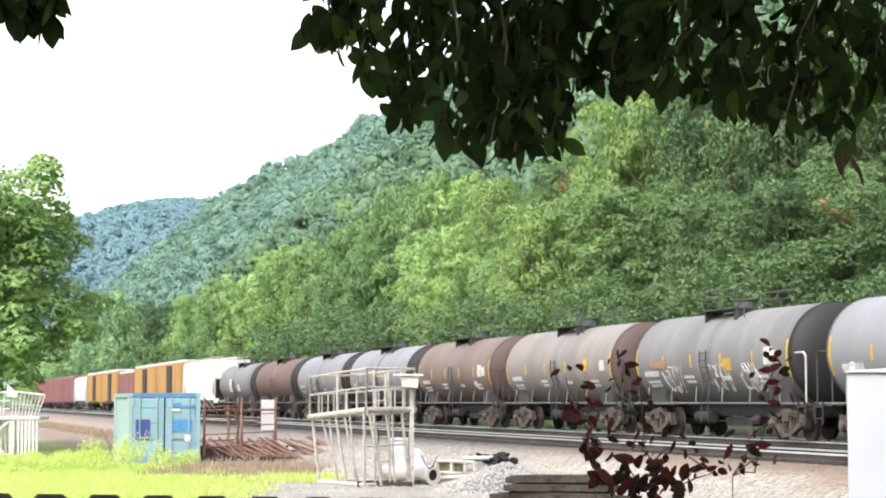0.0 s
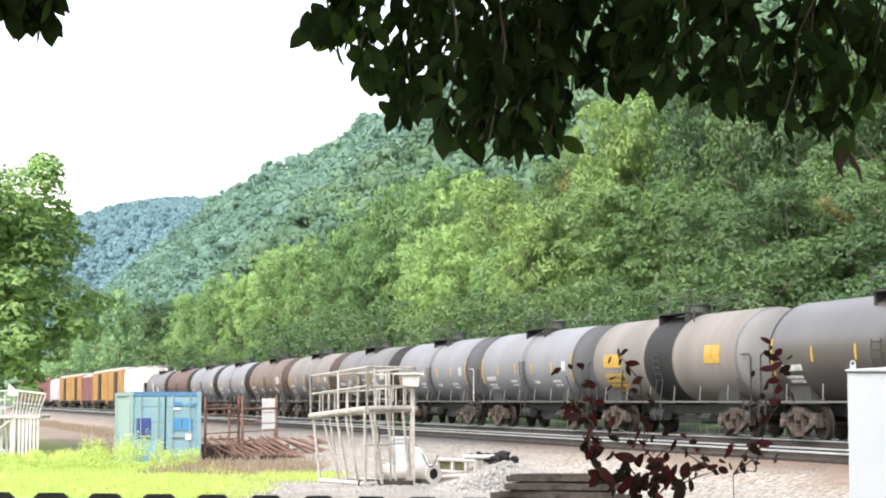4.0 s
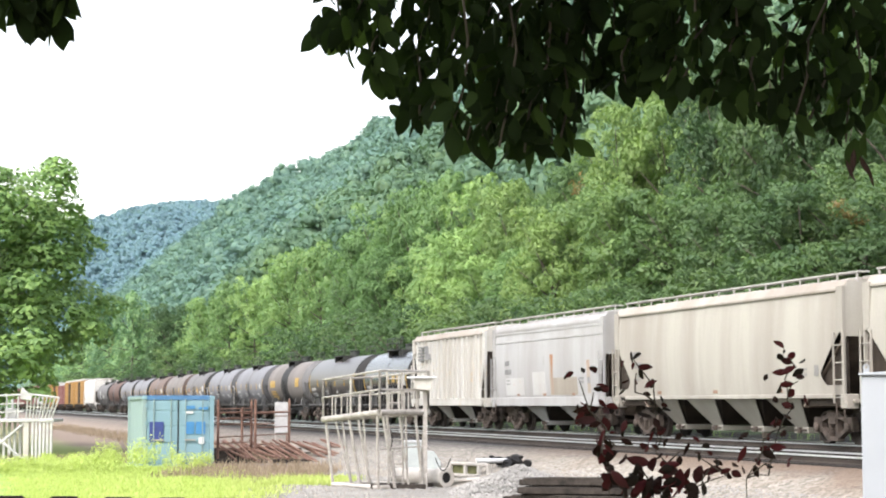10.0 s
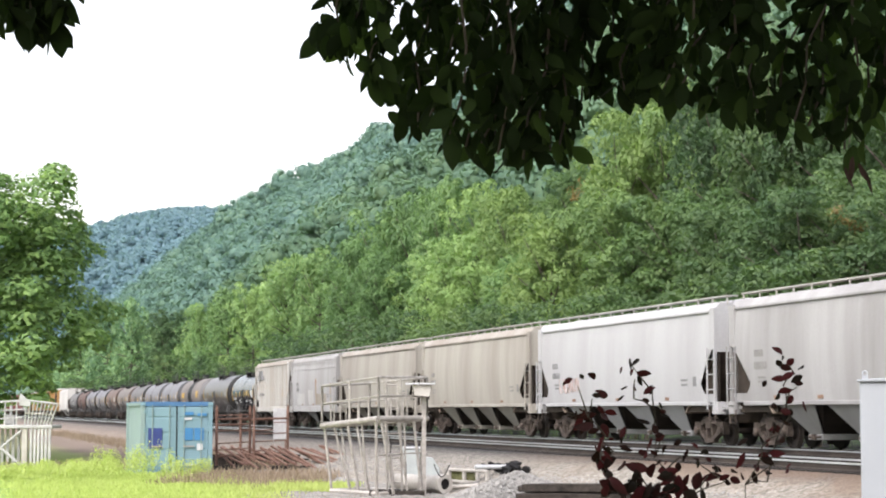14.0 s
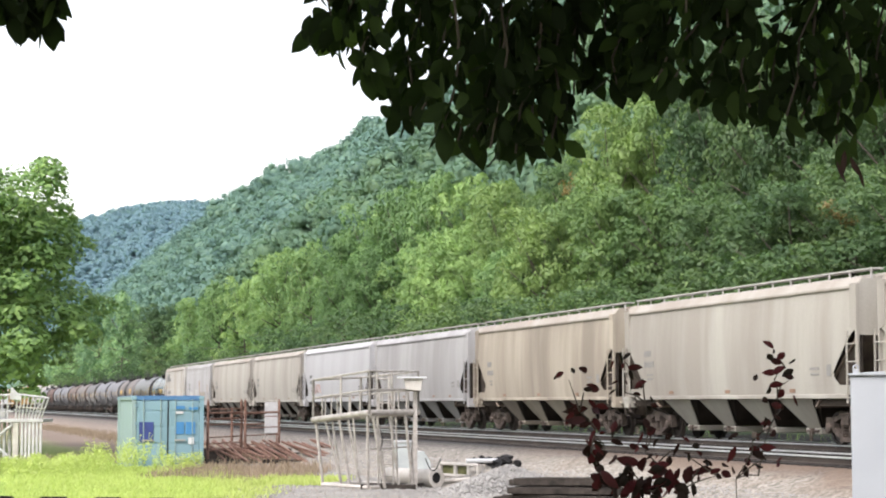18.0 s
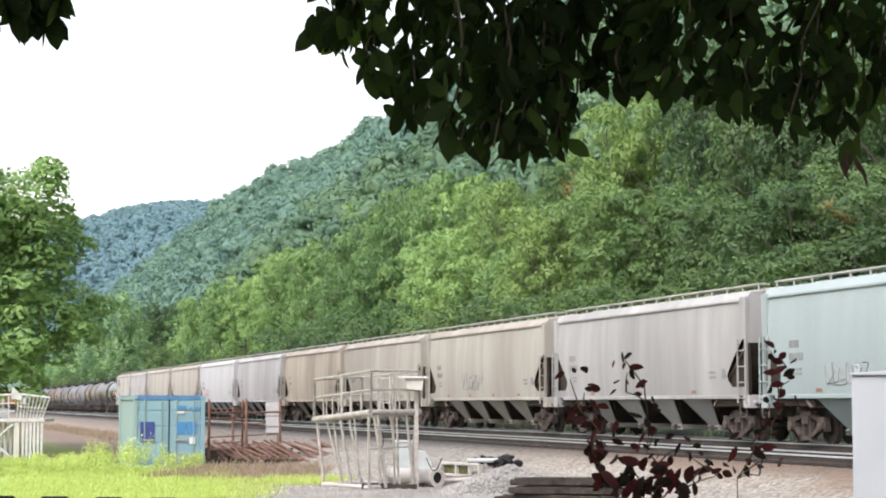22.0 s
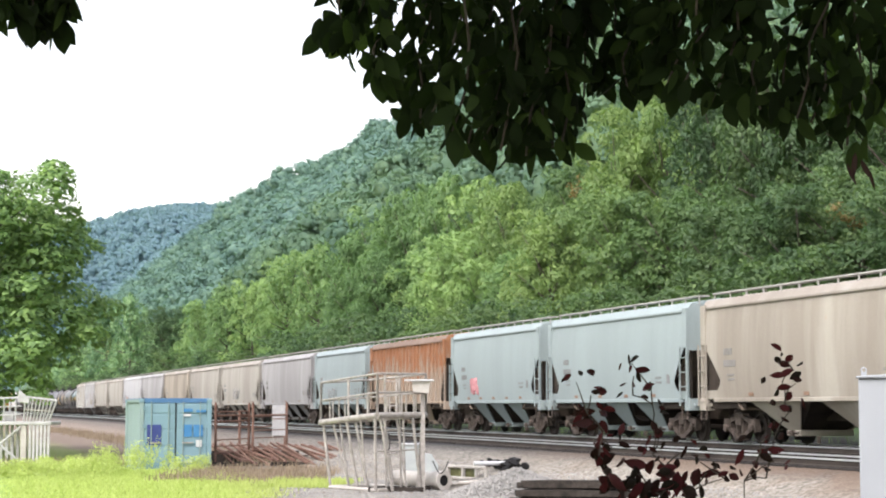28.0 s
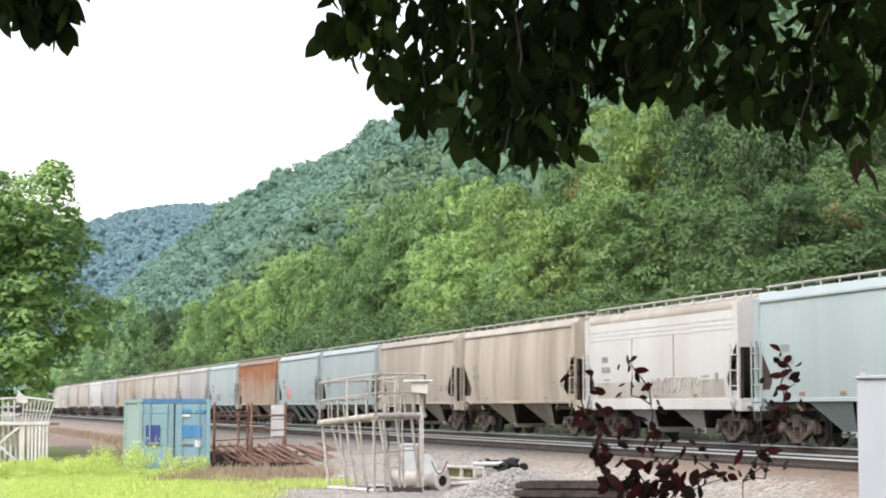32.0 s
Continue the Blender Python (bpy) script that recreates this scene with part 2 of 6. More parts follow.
def crown_points(rng, blobs, count, spread=0.16, ruffle=0.36, heart=None, share=0.5):
    """Leaf places and normals on the shells of some blobs (x, y, z, rx, rz)."""
    blobs = np.array(blobs, float)
    w = blobs[:, 3] ** 1.6
    pick = rng.choice(len(blobs), size=count, p=w / w.sum())
    d = rng.normal(size=(count, 3))
    d /= np.linalg.norm(d, axis=1)[:, None]
    d[:, 2] = np.where(d[:, 2] < -0.35, -d[:, 2], d[:, 2])
    r = 1 - np.abs(rng.normal(scale=spread, size=count))
    o = blobs[pick]
    c = o[:, :3] + d * r[:, None] * np.stack([o[:, 3], o[:, 3], o[:, 4]], axis=1)
    nrm = d + rng.normal(scale=ruffle, size=(count, 3))
    nrm[:, 2] += 0.2
    nrm /= np.linalg.norm(nrm, axis=1)[:, None]
    if heart is not None:
        whole_dir = c - np.array(heart)
        whole_dir /= np.linalg.norm(whole_dir, axis=1)[:, None] + 1e-9
        soft = (1 - share) * nrm + share * (d + 0.5 * whole_dir)
        soft /= np.linalg.norm(soft, axis=1)[:, None]
        return c, nrm, soft
    return c, nrm

GROUND = ground_material()
LEAF_NEAR = foliage("leaf_green", (0.061, 0.1147, 0.0428), (0.1202, 0.1949, 0.071), (0.2022, 0.2896, 0.0957), 0.4, per_object=0.55, patch=0.3, mottle=0.55, contrast=2.0)
LEAF_LIME = foliage("leaf_light_green", (0.0882, 0.1625, 0.0652), (0.1668, 0.2701, 0.1047), (0.269, 0.3865, 0.142), 0.4, per_object=0.45, patch=0.3, mottle=0.55, contrast=2.0)
LEAF_DEEP = foliage("leaf_deep_green", (0.0389, 0.0792, 0.0337), (0.0759, 0.1306, 0.0539), (0.1349, 0.199, 0.0725), 0.4, per_object=0.5, patch=0.3, mottle=0.55, contrast=2.0)
LEAF_TURNING = foliage("leaf_turning", (0.12, 0.105, 0.045), (0.19, 0.135, 0.055), (0.26, 0.18, 0.07), 0.35)
# haze is put into the next four leaf colours, bluer farther off
LEAF_MID_HAZE = foliage("leaf_receding_haze", (0.1088, 0.2015, 0.1067), (0.1889, 0.3091, 0.1578), (0.3, 0.435, 0.1942), 0.4, per_object=0.45)
LEAF_HILL_HAZE = foliage("leaf_hill_haze", (0.0681, 0.1281, 0.0998), (0.1119, 0.1861, 0.1241), (0.1751, 0.262, 0.1374), through=0.3, patch=0.075, mottle=0.25, shine=0.1, contrast=2.0)
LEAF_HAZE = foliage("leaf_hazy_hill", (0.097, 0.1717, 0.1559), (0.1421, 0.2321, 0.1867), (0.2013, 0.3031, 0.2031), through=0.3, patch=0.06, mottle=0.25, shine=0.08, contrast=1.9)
LEAF_FAR_HAZE = foliage("leaf_far_haze", (0.1449, 0.2363, 0.2987), (0.1659, 0.2625, 0.3135), (0.1911, 0.2877, 0.3215), through=0.4, patch=0.025, mottle=0.15, shine=0.05, contrast=1.8)
LEAF_YARD = foliage("leaf_yard_tree", (0.0918, 0.1638, 0.0612), (0.1763, 0.288, 0.1008), (0.287, 0.414, 0.135), 0.4, per_object=0.3)
BARK = surface("bark", (0.06, 0.05, 0.04), (0.16, 0.135, 0.11), 2.0, 0.9)
RAIL_STEEL = surface("rail_steel", (0.03, 0.024, 0.02), (0.065, 0.053, 0.045), 1.0, 0.8)
RAIL_TOP = surface("rail_top", (0.62, 0.62, 0.63), (0.80, 0.80, 0.81), 1.0, 0.3, 0.7, 0.0)
TIE_WOOD = surface("tie_wood", (0.016, 0.014, 0.0125), (0.048, 0.042, 0.037), 2.0, 0.9)

# ---- ground: one sheet from the yard to the far ridge ----
def build_ground():
    ss = [-900, -500, -250, -120] + list(range(-60, 200, 4)) + list(range(200, 600, 20)) + list(range(600, 3200, 70))
    dd = [-2600, -1700, -1000, -600, -300, -150, -80, -40, -20, -10, -4, 0, 3, 6, 9, 11, 13, 14.2, 15, 15.8, 16.6, 17.4, 18,
          20, 23, 26, 28, 28.8, 29.6, 30.6, 32, 36, 42, 50, 60, 72, 86, 104, 125, 150, 175, 200, 225, 245, 260, 280, 310, 360,
          430, 520, 700, 900, 1400, 2600]
    g = Geo()
    verts = [along(s, d, ground_z(s, d)) for s in ss for d in dd]
    k = len(dd)
    faces = [(i * k + j, i * k + j + 1, (i + 1) * k + j + 1, (i + 1) * k + j) for i in range(len(ss) - 1) for j in range(k - 1)]
    g.face_set(verts, faces)
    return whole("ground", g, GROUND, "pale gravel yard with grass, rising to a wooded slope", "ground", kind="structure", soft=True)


build_ground()


def track(d):
    t = thing("railway_track", "steel rails on weathered wooden sleepers in grey ballast", "track", kind="structure")
    for side in (-0.7535, 0.7535):
        g, top = Geo(), Geo()
        pts = [(0.075, -0.17), (0.075, -0.155), (0.012, -0.14), (0.012, -0.045), (0.036, -0.035), (0.036, -0.004)]
        outline = pts + [(-y, z) for y, z in reversed(pts)]
        k = len(outline)
        a = [along(-150, d + side + y, RAIL_Z + z) for y, z in outline]
        b = [along(900, d + side + y, RAIL_Z + z) for y, z in outline]
        g.face_set(a + b, [(i, (i + 1) % k, k + (i + 1) % k, k + i) for i in range(k)])
        part("rail", g, RAIL_STEEL, t, "brown steel rail")
        a = [along(-150, d + side + y, RAIL_Z + z) for y, z in ((-0.039, -0.034), (0.039, -0.034), (0.037, 0.002), (-0.037, 0.002))]
        b = [along(900, d + side + y, RAIL_Z + z) for y, z in ((-0.039, -0.034), (0.039, -0.034), (0.037, 0.002), (-0.037, 0.002))]
        top.face_set(a + b, [(0, 1, 5, 4), (1, 2, 6, 5), (2, 3, 7, 6), (3, 0, 4, 7)])
        part("running_surface", top, RAIL_TOP, t, "bright worn rail head")
    return t


def sleepers(t, d, s0, s1):
    me = Geo().box(-0.115, 0.115, -1.3, 1.3, -0.16, 0.0).mesh("sleeper", TIE_WOOD)
    k = 0
    far = Geo()
    s = s0
    while s < s1:
        p = along(s, d, RAIL_Z - 0.172)
        m = pose(p.x, p.y, p.z, 0, 0, HEADING + 0.6 * math.sin(s * 7))
        if k < 300:
            o = part("sleeper", me, None, t)
            o.matrix_basis = m
        else:
            far.box(-0.115, 0.115, -1.3, 1.3, -0.16, 0.0, m)
        s += 0.53
        k += 1
    far_part = part("sleeper_run", far, TIE_WOOD, t)
    far_part["kind"] = "stuff"


sleepers(track(FAR_TRACK), FAR_TRACK, 14, 330)
sleepers(track(NEAR_TRACK), NEAR_TRACK, 14, 330)

# ---- the woods ----
def lump_mesh(name, lumps, mat, seed, level=1):
    """Many small uneven masses of leaves, round and closed, as one mesh: (x, y, z, rx, rz)."""
    rng = np.random.default_rng(seed)
    bm = bmesh.new()
    bmesh.ops.create_icosphere(bm, subdivisions=level, radius=1)
    base = np.array([v.co for v in bm.verts])
    faces = np.array([[v.index for v in f.verts] for f in bm.faces], dtype=np.int32)
    bm.free()
    lumps = np.array(lumps)
    k, nv, nf = len(lumps), len(base), len(faces)
    r = 1 + rng.normal(scale=0.075, size=(k, nv, 1))
    verts = lumps[:, None, :3] + base[None] * r * np.stack([lumps[:, 3], lumps[:, 3], lumps[:, 4]], axis=1)[:, None, :]
    idx = (faces[None] + (np.arange(k) * nv)[:, None, None]).astype(np.int32)
    me = bpy.data.meshes.new(name)
    me.vertices.add(k * nv)
    me.vertices.foreach_set("co", verts.ravel().astype(np.float32))
    me.loops.add(3 * k * nf)
    me.loops.foreach_set("vertex_index", idx.ravel())
    me.polygons.add(k * nf)
    me.polygons.foreach_set("loop_start", np.arange(0, 3 * k * nf, 3, dtype=np.int32))
    me.polygons.foreach_set("use_smooth", np.ones(k * nf, dtype=bool))
    me.materials.append(mat)
    me.update(calc_edges=True)
    return me


def tree_kind(seed, height, radius, leaves, size, mat, lobes=16, taper=0.35):
    """One kind of broad tree: the meshes of its trunk and its crown."""
    rng = np.random.default_rng(seed)
    g = Geo()
    top = Vector((rng.normal() * 0.4, rng.normal() * 0.4, height * 0.72))
    mid = Vector((rng.normal() * 0.3, rng.normal() * 0.3, height * 0.35))
    r0 = height * 0.016
    g.tube((0, 0, -1.5), mid, r0, 7, r0 * 0.75)
    g.tube(mid, top, r0 * 0.75, 7, r0 * 0.3)
    blobs = []
    for i in range(lobes):
        a = i * 2.4 + rng.random() * 0.8
        h = height * (0.22 + 0.68 * (i + 0.5) / lobes)
        q = (h / height - 0.22) / 0.78
        out = radius * (0.78 - 0.62 * max(0, q - taper) ** 1.3) * (0.75 + 0.4 * rng.random())
        br = radius * (0.24 + 0.17 * rng.random())
        p = Vector((out * math.cos(a), out * math.sin(a), h))
        blobs.append((p.x, p.y, p.z, br, br * 0.92))
        base = mid.lerp(top, min(1.0, max(0.0, q * 0.9)))
        g.tube(base, p, r0 * 0.32, 5, r0 * 0.1)
    for i in range(lobes // 3):
        a = rng.random() * 6.28
        br = radius * 0.3
        o = radius * 0.25 * rng.random()
        blobs.append((o * math.cos(a), o * math.sin(a), height * (0.55 + 0.4 * i / (lobes // 3)), br, br * 0.8))
    fine = []
    for x, y, z, br, bz in blobs:
        fine.append((x, y, z, br * 0.86, bz * 0.9))
        for i in range(6):
            d = Vector((rng.normal(), rng.normal(), rng.normal() * 0.8 + 0.25)).normalized()
            q = br * (0.26 + 0.24 * rng.random())
            fine.append((x + d.x * br * 0.85, y + d.y * br * 0.85, z + d.z * bz * 0.9, q, q * 0.9))
    c, nrm, sh = crown_points(rng, fine, leaves, 0.15, 0.42, (0, 0, height * 0.5), 0.75)
    sizes = size * (0.6 + 0.8 * rng.random(leaves))
    crown = leaf_mesh("crown", c, nrm, sizes, mat, rng, 0.46, shade=sh)
    return g.mesh("trunk", BARK, soft=True), crown


TREES = []


def plant(kind, s, d, scale, turn, name="tree", label="", group=""):
    p = along(s, d, ground_z(s, d))
    t = thing(name, label, name, pose(p.x, p.y, p.z, 0, 0, turn) @ Matrix.Diagonal((*scale, 1)), group)
    part("trunk", kind[0], None, t)
    part("crown", kind[1], None, t)
    if name == "tree":
        TREES.append((t, p, scale))
    return t


# the trees that stand out behind the tracks: place along and across, height, crown radius
FRONT_TREES = [
    (443.0, 38.5, 21.3, 4.6), (406.1, 41, 24.2, 4.8), (352.4, 40, 22.7, 4.4), (317.3, 42, 18.0, 4.8), (258.3, 39.5, 16.7, 3.9), (230.2, 38.5, 16.9, 3.6),
    (225.8, 41, 16.9, 3.8), (199.2, 40, 18.4, 4.1), (192.1, 42, 18.3, 4.0), (165.8, 39.5, 17.2, 3.9), (149.3, 38.5, 14.5, 3.7), (148.5, 41, 14.3, 3.7),
    (136.2, 40, 14.6, 4.1), (133.4, 42, 12.0, 3.5), (118.4, 39.5, 11.7, 3.4), (108.6, 38.5, 13.6, 3.6), (108.6, 41, 13.9, 4.0), (99.0, 40, 13.8, 4.1),
    (96.5, 42, 13.6, 4.3), (83.6, 39.5, 11.5, 4.2), (75.3, 38.5, 11.5, 4.1), (73.9, 41, 10.7, 4.1), (66.4, 40, 9.9, 4.0)]
BACK_TREES = [
    (202.3, 51.5, 22.3, 4.8), (196.7, 54, 23.9, 4.7), (182.0, 53, 23.6, 4.4), (175.6, 55, 21.5, 4.3), (157.3, 52.5, 19.6, 4.1), (144.5, 51.5, 17.4, 3.6), (143.1, 54, 20.1, 4.3),
    (131.7, 53, 22.6, 4.8), (127.5, 55, 24.4, 4.9), (112.9, 52.5, 23.4, 4.8), (102.7, 51.5, 22.0, 4.6), (99.9, 54, 21.9, 4.8), (90.5, 53, 20.7, 4.7), (85.8, 55, 19.7, 4.5)]


def build_woods():
    rng = random.Random(4)
    kinds = [tree_kind(10 + i, 20, 6.0, 21000, 0.198, LEAF_NEAR, 22 + 4 * (i % 2)) for i in range(4)]
    bright = [tree_kind(80 + i, 20, 6.0, 21000, 0.198, LEAF_LIME, 24) for i in range(2)]
    deep = [tree_kind(20 + i, 20, 6.0, 21000, 0.195, LEAF_DEEP, 24) for i in range(3)]
    mid = [tree_kind(40 + i, 20, 6.0, 12000, 0.25, LEAF_LIME, 22) for i in range(3)]
    afar = [tree_kind(60 + i, 20, 6.0, 5200, 0.38, LEAF_MID_HAZE, 20) for i in range(4)]
    fill = [tree_kind(70 + i, 20, 6.0, 13000, 0.2, LEAF_DEEP, 22) for i in range(2)]
    low = [tree_kind(30 + i, 8, 3.6, 4600, 0.125, LEAF_DEEP, 12) for i in range(3)]
    label, group = "leafy green broad-leaved tree on the slope behind the tracks", "trees behind the tracks"
    for row, trees in enumerate((FRONT_TREES, BACK_TREES)):
        for i, (s, d, h, r) in enumerate(trees):
            near = deep if s < (94 if row == 0 else 122) else kinds
            near = bright if row == 0 and 112 < s < 170 else near
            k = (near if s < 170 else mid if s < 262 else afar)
            if s == 317.3:
                k = deep
            plant(k[i % len(k)], s, d, (r / 6.3, r / 6.3, h / 20), rng.uniform(0, 360), "tree", label, group)
    # the rows behind them, and those beside and beyond
    for row, (d, step, h0) in enumerate(((46, 7.5, 0.56), (60, 10, 0.66), (70, 12, 0.62))):
        s = 22 + row * 4
        while s < 640 + 60 * row:
            h = h0 * rng.uniform(0.86, 1.12) * (1.15 if s > 300 else 1.0)
            w = h * rng.uniform(1.05, 1.4)
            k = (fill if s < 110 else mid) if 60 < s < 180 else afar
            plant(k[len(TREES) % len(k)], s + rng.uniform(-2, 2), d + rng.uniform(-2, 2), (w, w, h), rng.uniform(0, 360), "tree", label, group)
            s += step * rng.uniform(0.8, 1.25) * (1 + max(0, s - 200) / 500)
    s = 40
    while s < 500:
        h = rng.uniform(0.55, 1.15)
        plant(rng.choice(low), s, 33.5 + rng.uniform(-1.2, 2.5), (h * 1.2, h * 1.2, h), rng.uniform(0, 360), "shrub",
              "dense green shrub at the edge of the woods", "shrubs along the tracks")
        s += rng.uniform(4, 7.5) * (1 + s / 250)


def forest_sheet(name, label, mat, places, leaves, size, seed, lumps=7):
    """Far woods as one mass of many uneven crowns, each in several bosses of leaf sprays."""
    rng = np.random.default_rng(seed)
    cs, ns, ss, hs, masses = [], [], [], [], []
    for p, r, h in places:
        blobs = [(p[0], p[1], p[2] + h * 0.5, r * 0.92, h * 0.40)]
        for _ in range(lumps):
            d = Vector((rng.normal(), rng.normal(), rng.normal() * 0.6 + 0.45)).normalized()
            q = r * (0.2 + 0.3 * rng.random())
            blobs.append((p[0] + d.x * r * 0.62, p[1] + d.y * r * 0.62, p[2] + h * 0.52 + d.z * h * 0.32, q, q * 0.8))
        masses += [(x, y, z, a * 0.66, b * 0.66) for x, y, z, a, b in blobs]
        c, nrm, sh = crown_points(rng, [(x, y, z, a, b) for x, y, z, a, b in blobs], leaves, 0.2, 0.55, (p[0], p[1], p[2] + h * 0.5), 0.8)
        hs.append(sh)
        cs.append(c)
        ns.append(nrm)
        ss.append(size * (0.5 + rng.random(leaves)))
    me = leaf_mesh(name, np.concatenate(cs), np.concatenate(ns), np.concatenate(ss), mat, rng, shade=np.concatenate(hs))
    wood = tagged(new(name, me), label, "forest", kind="stuff")
    part("foliage_mass", lump_mesh("foliage_mass", masses, mat, seed + 7), None, wood)
    return wood


def build_hills():
    rng = random.Random(9)
    places = []
    s = 120
    while s < 1500:
        step = 6.0 + s / 150
        d = 84 + rng.uniform(0, 5)
        while d < 262:
            if s + d * 0.6 > 190:
                q = along(s + rng.uniform(-2, 2), d, 0)
                places.append(((q.x, q.y, ground_z(s, d)), rng.uniform(3.6, 8.2) * (1 + s / 2500), rng.uniform(8.5, 20)))
            d += step * rng.uniform(0.9, 1.5)
        s += step * 1.15
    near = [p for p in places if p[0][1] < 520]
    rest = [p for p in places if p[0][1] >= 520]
    forest_sheet("hill_forest", "dense green woods covering the near part of the steep hillside", LEAF_HILL_HAZE, near, 860, 0.54, 51, 9)
    forest_sheet("hill_forest", "dense woods on the receding hillside, tinted blue-green for haze", LEAF_HAZE, rest, 500, 0.74, 52, 7)
    places = []
    for i in range(3600):
        s = rng.uniform(1500, 2330)
        d = rng.uniform(60, 520)
        if ground_z(s, d) > 150 * smooth(40, 250, d) * 0.6:
            q = along(s, d, 0)
            places.append(((q.x, q.y, ground_z(s, d)), rng.uniform(7, 12.5), rng.uniform(13, 18)))
    forest_sheet("ridge_forest", "woods on the distant ridge, tinted blue-green for haze", LEAF_FAR_HAZE, places, 56, 1.6, 53, 3)


build_woods()


def turning_leaves(slope, rise, size, seed):
    """A spray of leaves that have begun to redden, on the face of one of the trees."""
    rng = np.random.default_rng(seed)
    for t, p, scale in sorted(TREES, key=lambda q: q[1].y):
        z = EYE + rise * p.y
        top = 20 * scale[2]
        q = ((z - p.z) / top - 0.22) / 0.78
        if abs(p.x - slope * p.y) > 3.5 * scale[0] or not 0.1 < q < 0.86:
            continue
        r = 6.3 * scale[0] * (0.86 - 0.62 * max(0.0, q - 0.35) ** 1.3)
        y = p.y - math.sqrt(max(0.0, r * r - (p.x - slope * p.y) ** 2))
        at = t.matrix_basis.inverted() @ Vector((slope * y, y, EYE + rise * y))
        c, nrm = crown_points(rng, [(at.x, at.y, at.z, size, size * 0.7), (at.x + size, at.y, at.z + size * 0.5, size * 0.6, size * 0.5), (at.x - size, at.y, at.z - size * 0.4, size * 0.6, size * 0.4)], 230, 0.7, 0.6)
        part("turning_leaves", leaf_mesh("turning_leaves", c, nrm, 0.2 * (0.6 + 0.8 * rng.random(len(c))), LEAF_TURNING, rng, 0.46), None, t, "spray of reddening leaves")
        return


for slope, rise, size, seed in ((0.0731, 0.1196, 1.6, 3), (0.069, 0.130, 1.1, 4), (0.2215, 0.1035, 1.4, 5), (-0.182, 0.031, 1.6, 6)):
    turning_leaves(slope, rise, size, seed)
build_hills()

# ---- the freight train ----
def car_paint(name, base, streak, rust=0.25, streaks=0.55, rough=0.68, rust_color=(0.28, 0.12, 0.05), high=0.5, climb=0.0, shine=0.3):
    """Weathered paint on a railway car: streaks running down, rust patches, dust."""
    m, n, l, b = material(name)
    info = n.new("ShaderNodeObjectInfo")
    own = n.new("ShaderNodeVectorMath")
    own.operation = "MULTIPLY_ADD"
    own.inputs[1].default_value = (37.0, 0.0, 11.0)
    l.new(info.outputs["Random"], own.inputs[0])
    tc = n.new("ShaderNodeTexCoord")
    l.new(tc.outputs["Object"], own.inputs[2])
    stretch = n.new("ShaderNodeMapping")
    stretch.inputs["Scale"].default_value = (1.6, 1.0, 0.19)
    l.new(own.outputs[0], stretch.inputs[0])
    v, w = stretch.outputs[0], own.outputs[0]
    wide = noise_tex(n, l, v, 0.42, 5, 0.58)
    thin = noise_tex(n, l, v, 3.2, 4)
    spots = noise_tex(n, l, w, 1.3, 6, 0.7)
    grain = noise_tex(n, l, w, 30, 2)
    k = ramp(n, l, wide, [(0.38, (0, 0, 0)), (0.62, (1, 1, 1))])
    c = mix(n, l, mix(n, l, 1.0, k, (streaks,) * 3, "MULTIPLY"), base, streak)
    stain = ramp(n, l, noise_tex(n, l, v, 0.16, 4, 0.65), [(0.47, (0, 0, 0)), (0.66, (0.75 * streaks,) * 3)])
    c = mix(n, l, stain, c, tuple(q * 0.86 for q in streak))
    t = ramp(n, l, thin, [(0.54, (0, 0, 0)), (0.80, (0.26 * streaks,) * 3)])
    c = mix(n, l, t, c, streak)
    if rust:
        if climb:
            sep = n.new("ShaderNodeSeparateXYZ")
            l.new(tc.outputs["Object"], sep.inputs[0])
            up = n.new("ShaderNodeMapRange")
            for slot, q in zip((1, 2, 3, 4), (1.6, 4.2, -climb, climb)):
                up.inputs[slot].default_value = q
            l.new(sep.outputs[2], up.inputs[0])
            add = n.new("ShaderNodeMath")
            l.new(thin, add.inputs[0])
            l.new(up.outputs[0], add.inputs[1])
            both = n.new("ShaderNodeMath")
            both.operation = "MULTIPLY_ADD"
            both.inputs[1].default_value = 0.45
            l.new(spots, both.inputs[0])
            half = n.new("ShaderNodeMath")
            half.operation = "MULTIPLY"
            half.inputs[1].default_value = 0.55
            l.new(add.outputs[0], half.inputs[0])
            l.new(half.outputs[0], both.inputs[2])
            spots = both.outputs[0]
        r = ramp(n, l, spots, [(0.86 - rust, (0, 0, 0)), (1.0 - rust, (0.8, 0.8, 0.8))])
        rs = mix(n, l, 1.0, r, ramp(n, l, thin, [(high - 0.2, (0.3, 0.3, 0.3)), (high + 0.15, (1, 1, 1))]), "MULTIPLY")
        c = mix(n, l, rs, c, mix(n, l, grain, rust_color, tuple(min(1, q * 1.9) for q in rust_color)))
    c = mix(n, l, 1.0, c, ramp(n, l, grain, [(0.3, (0.88, 0.88, 0.88)), (0.7, (1, 1, 1))]), "MULTIPLY")
    l.new(c, b.inputs["Base Color"])
    b.inputs["Roughness"].default_value = rough
    b.inputs["Specular IOR Level"].default_value = shine
    bump(n, l, b, wide, 0.08, 0.02)
    return m


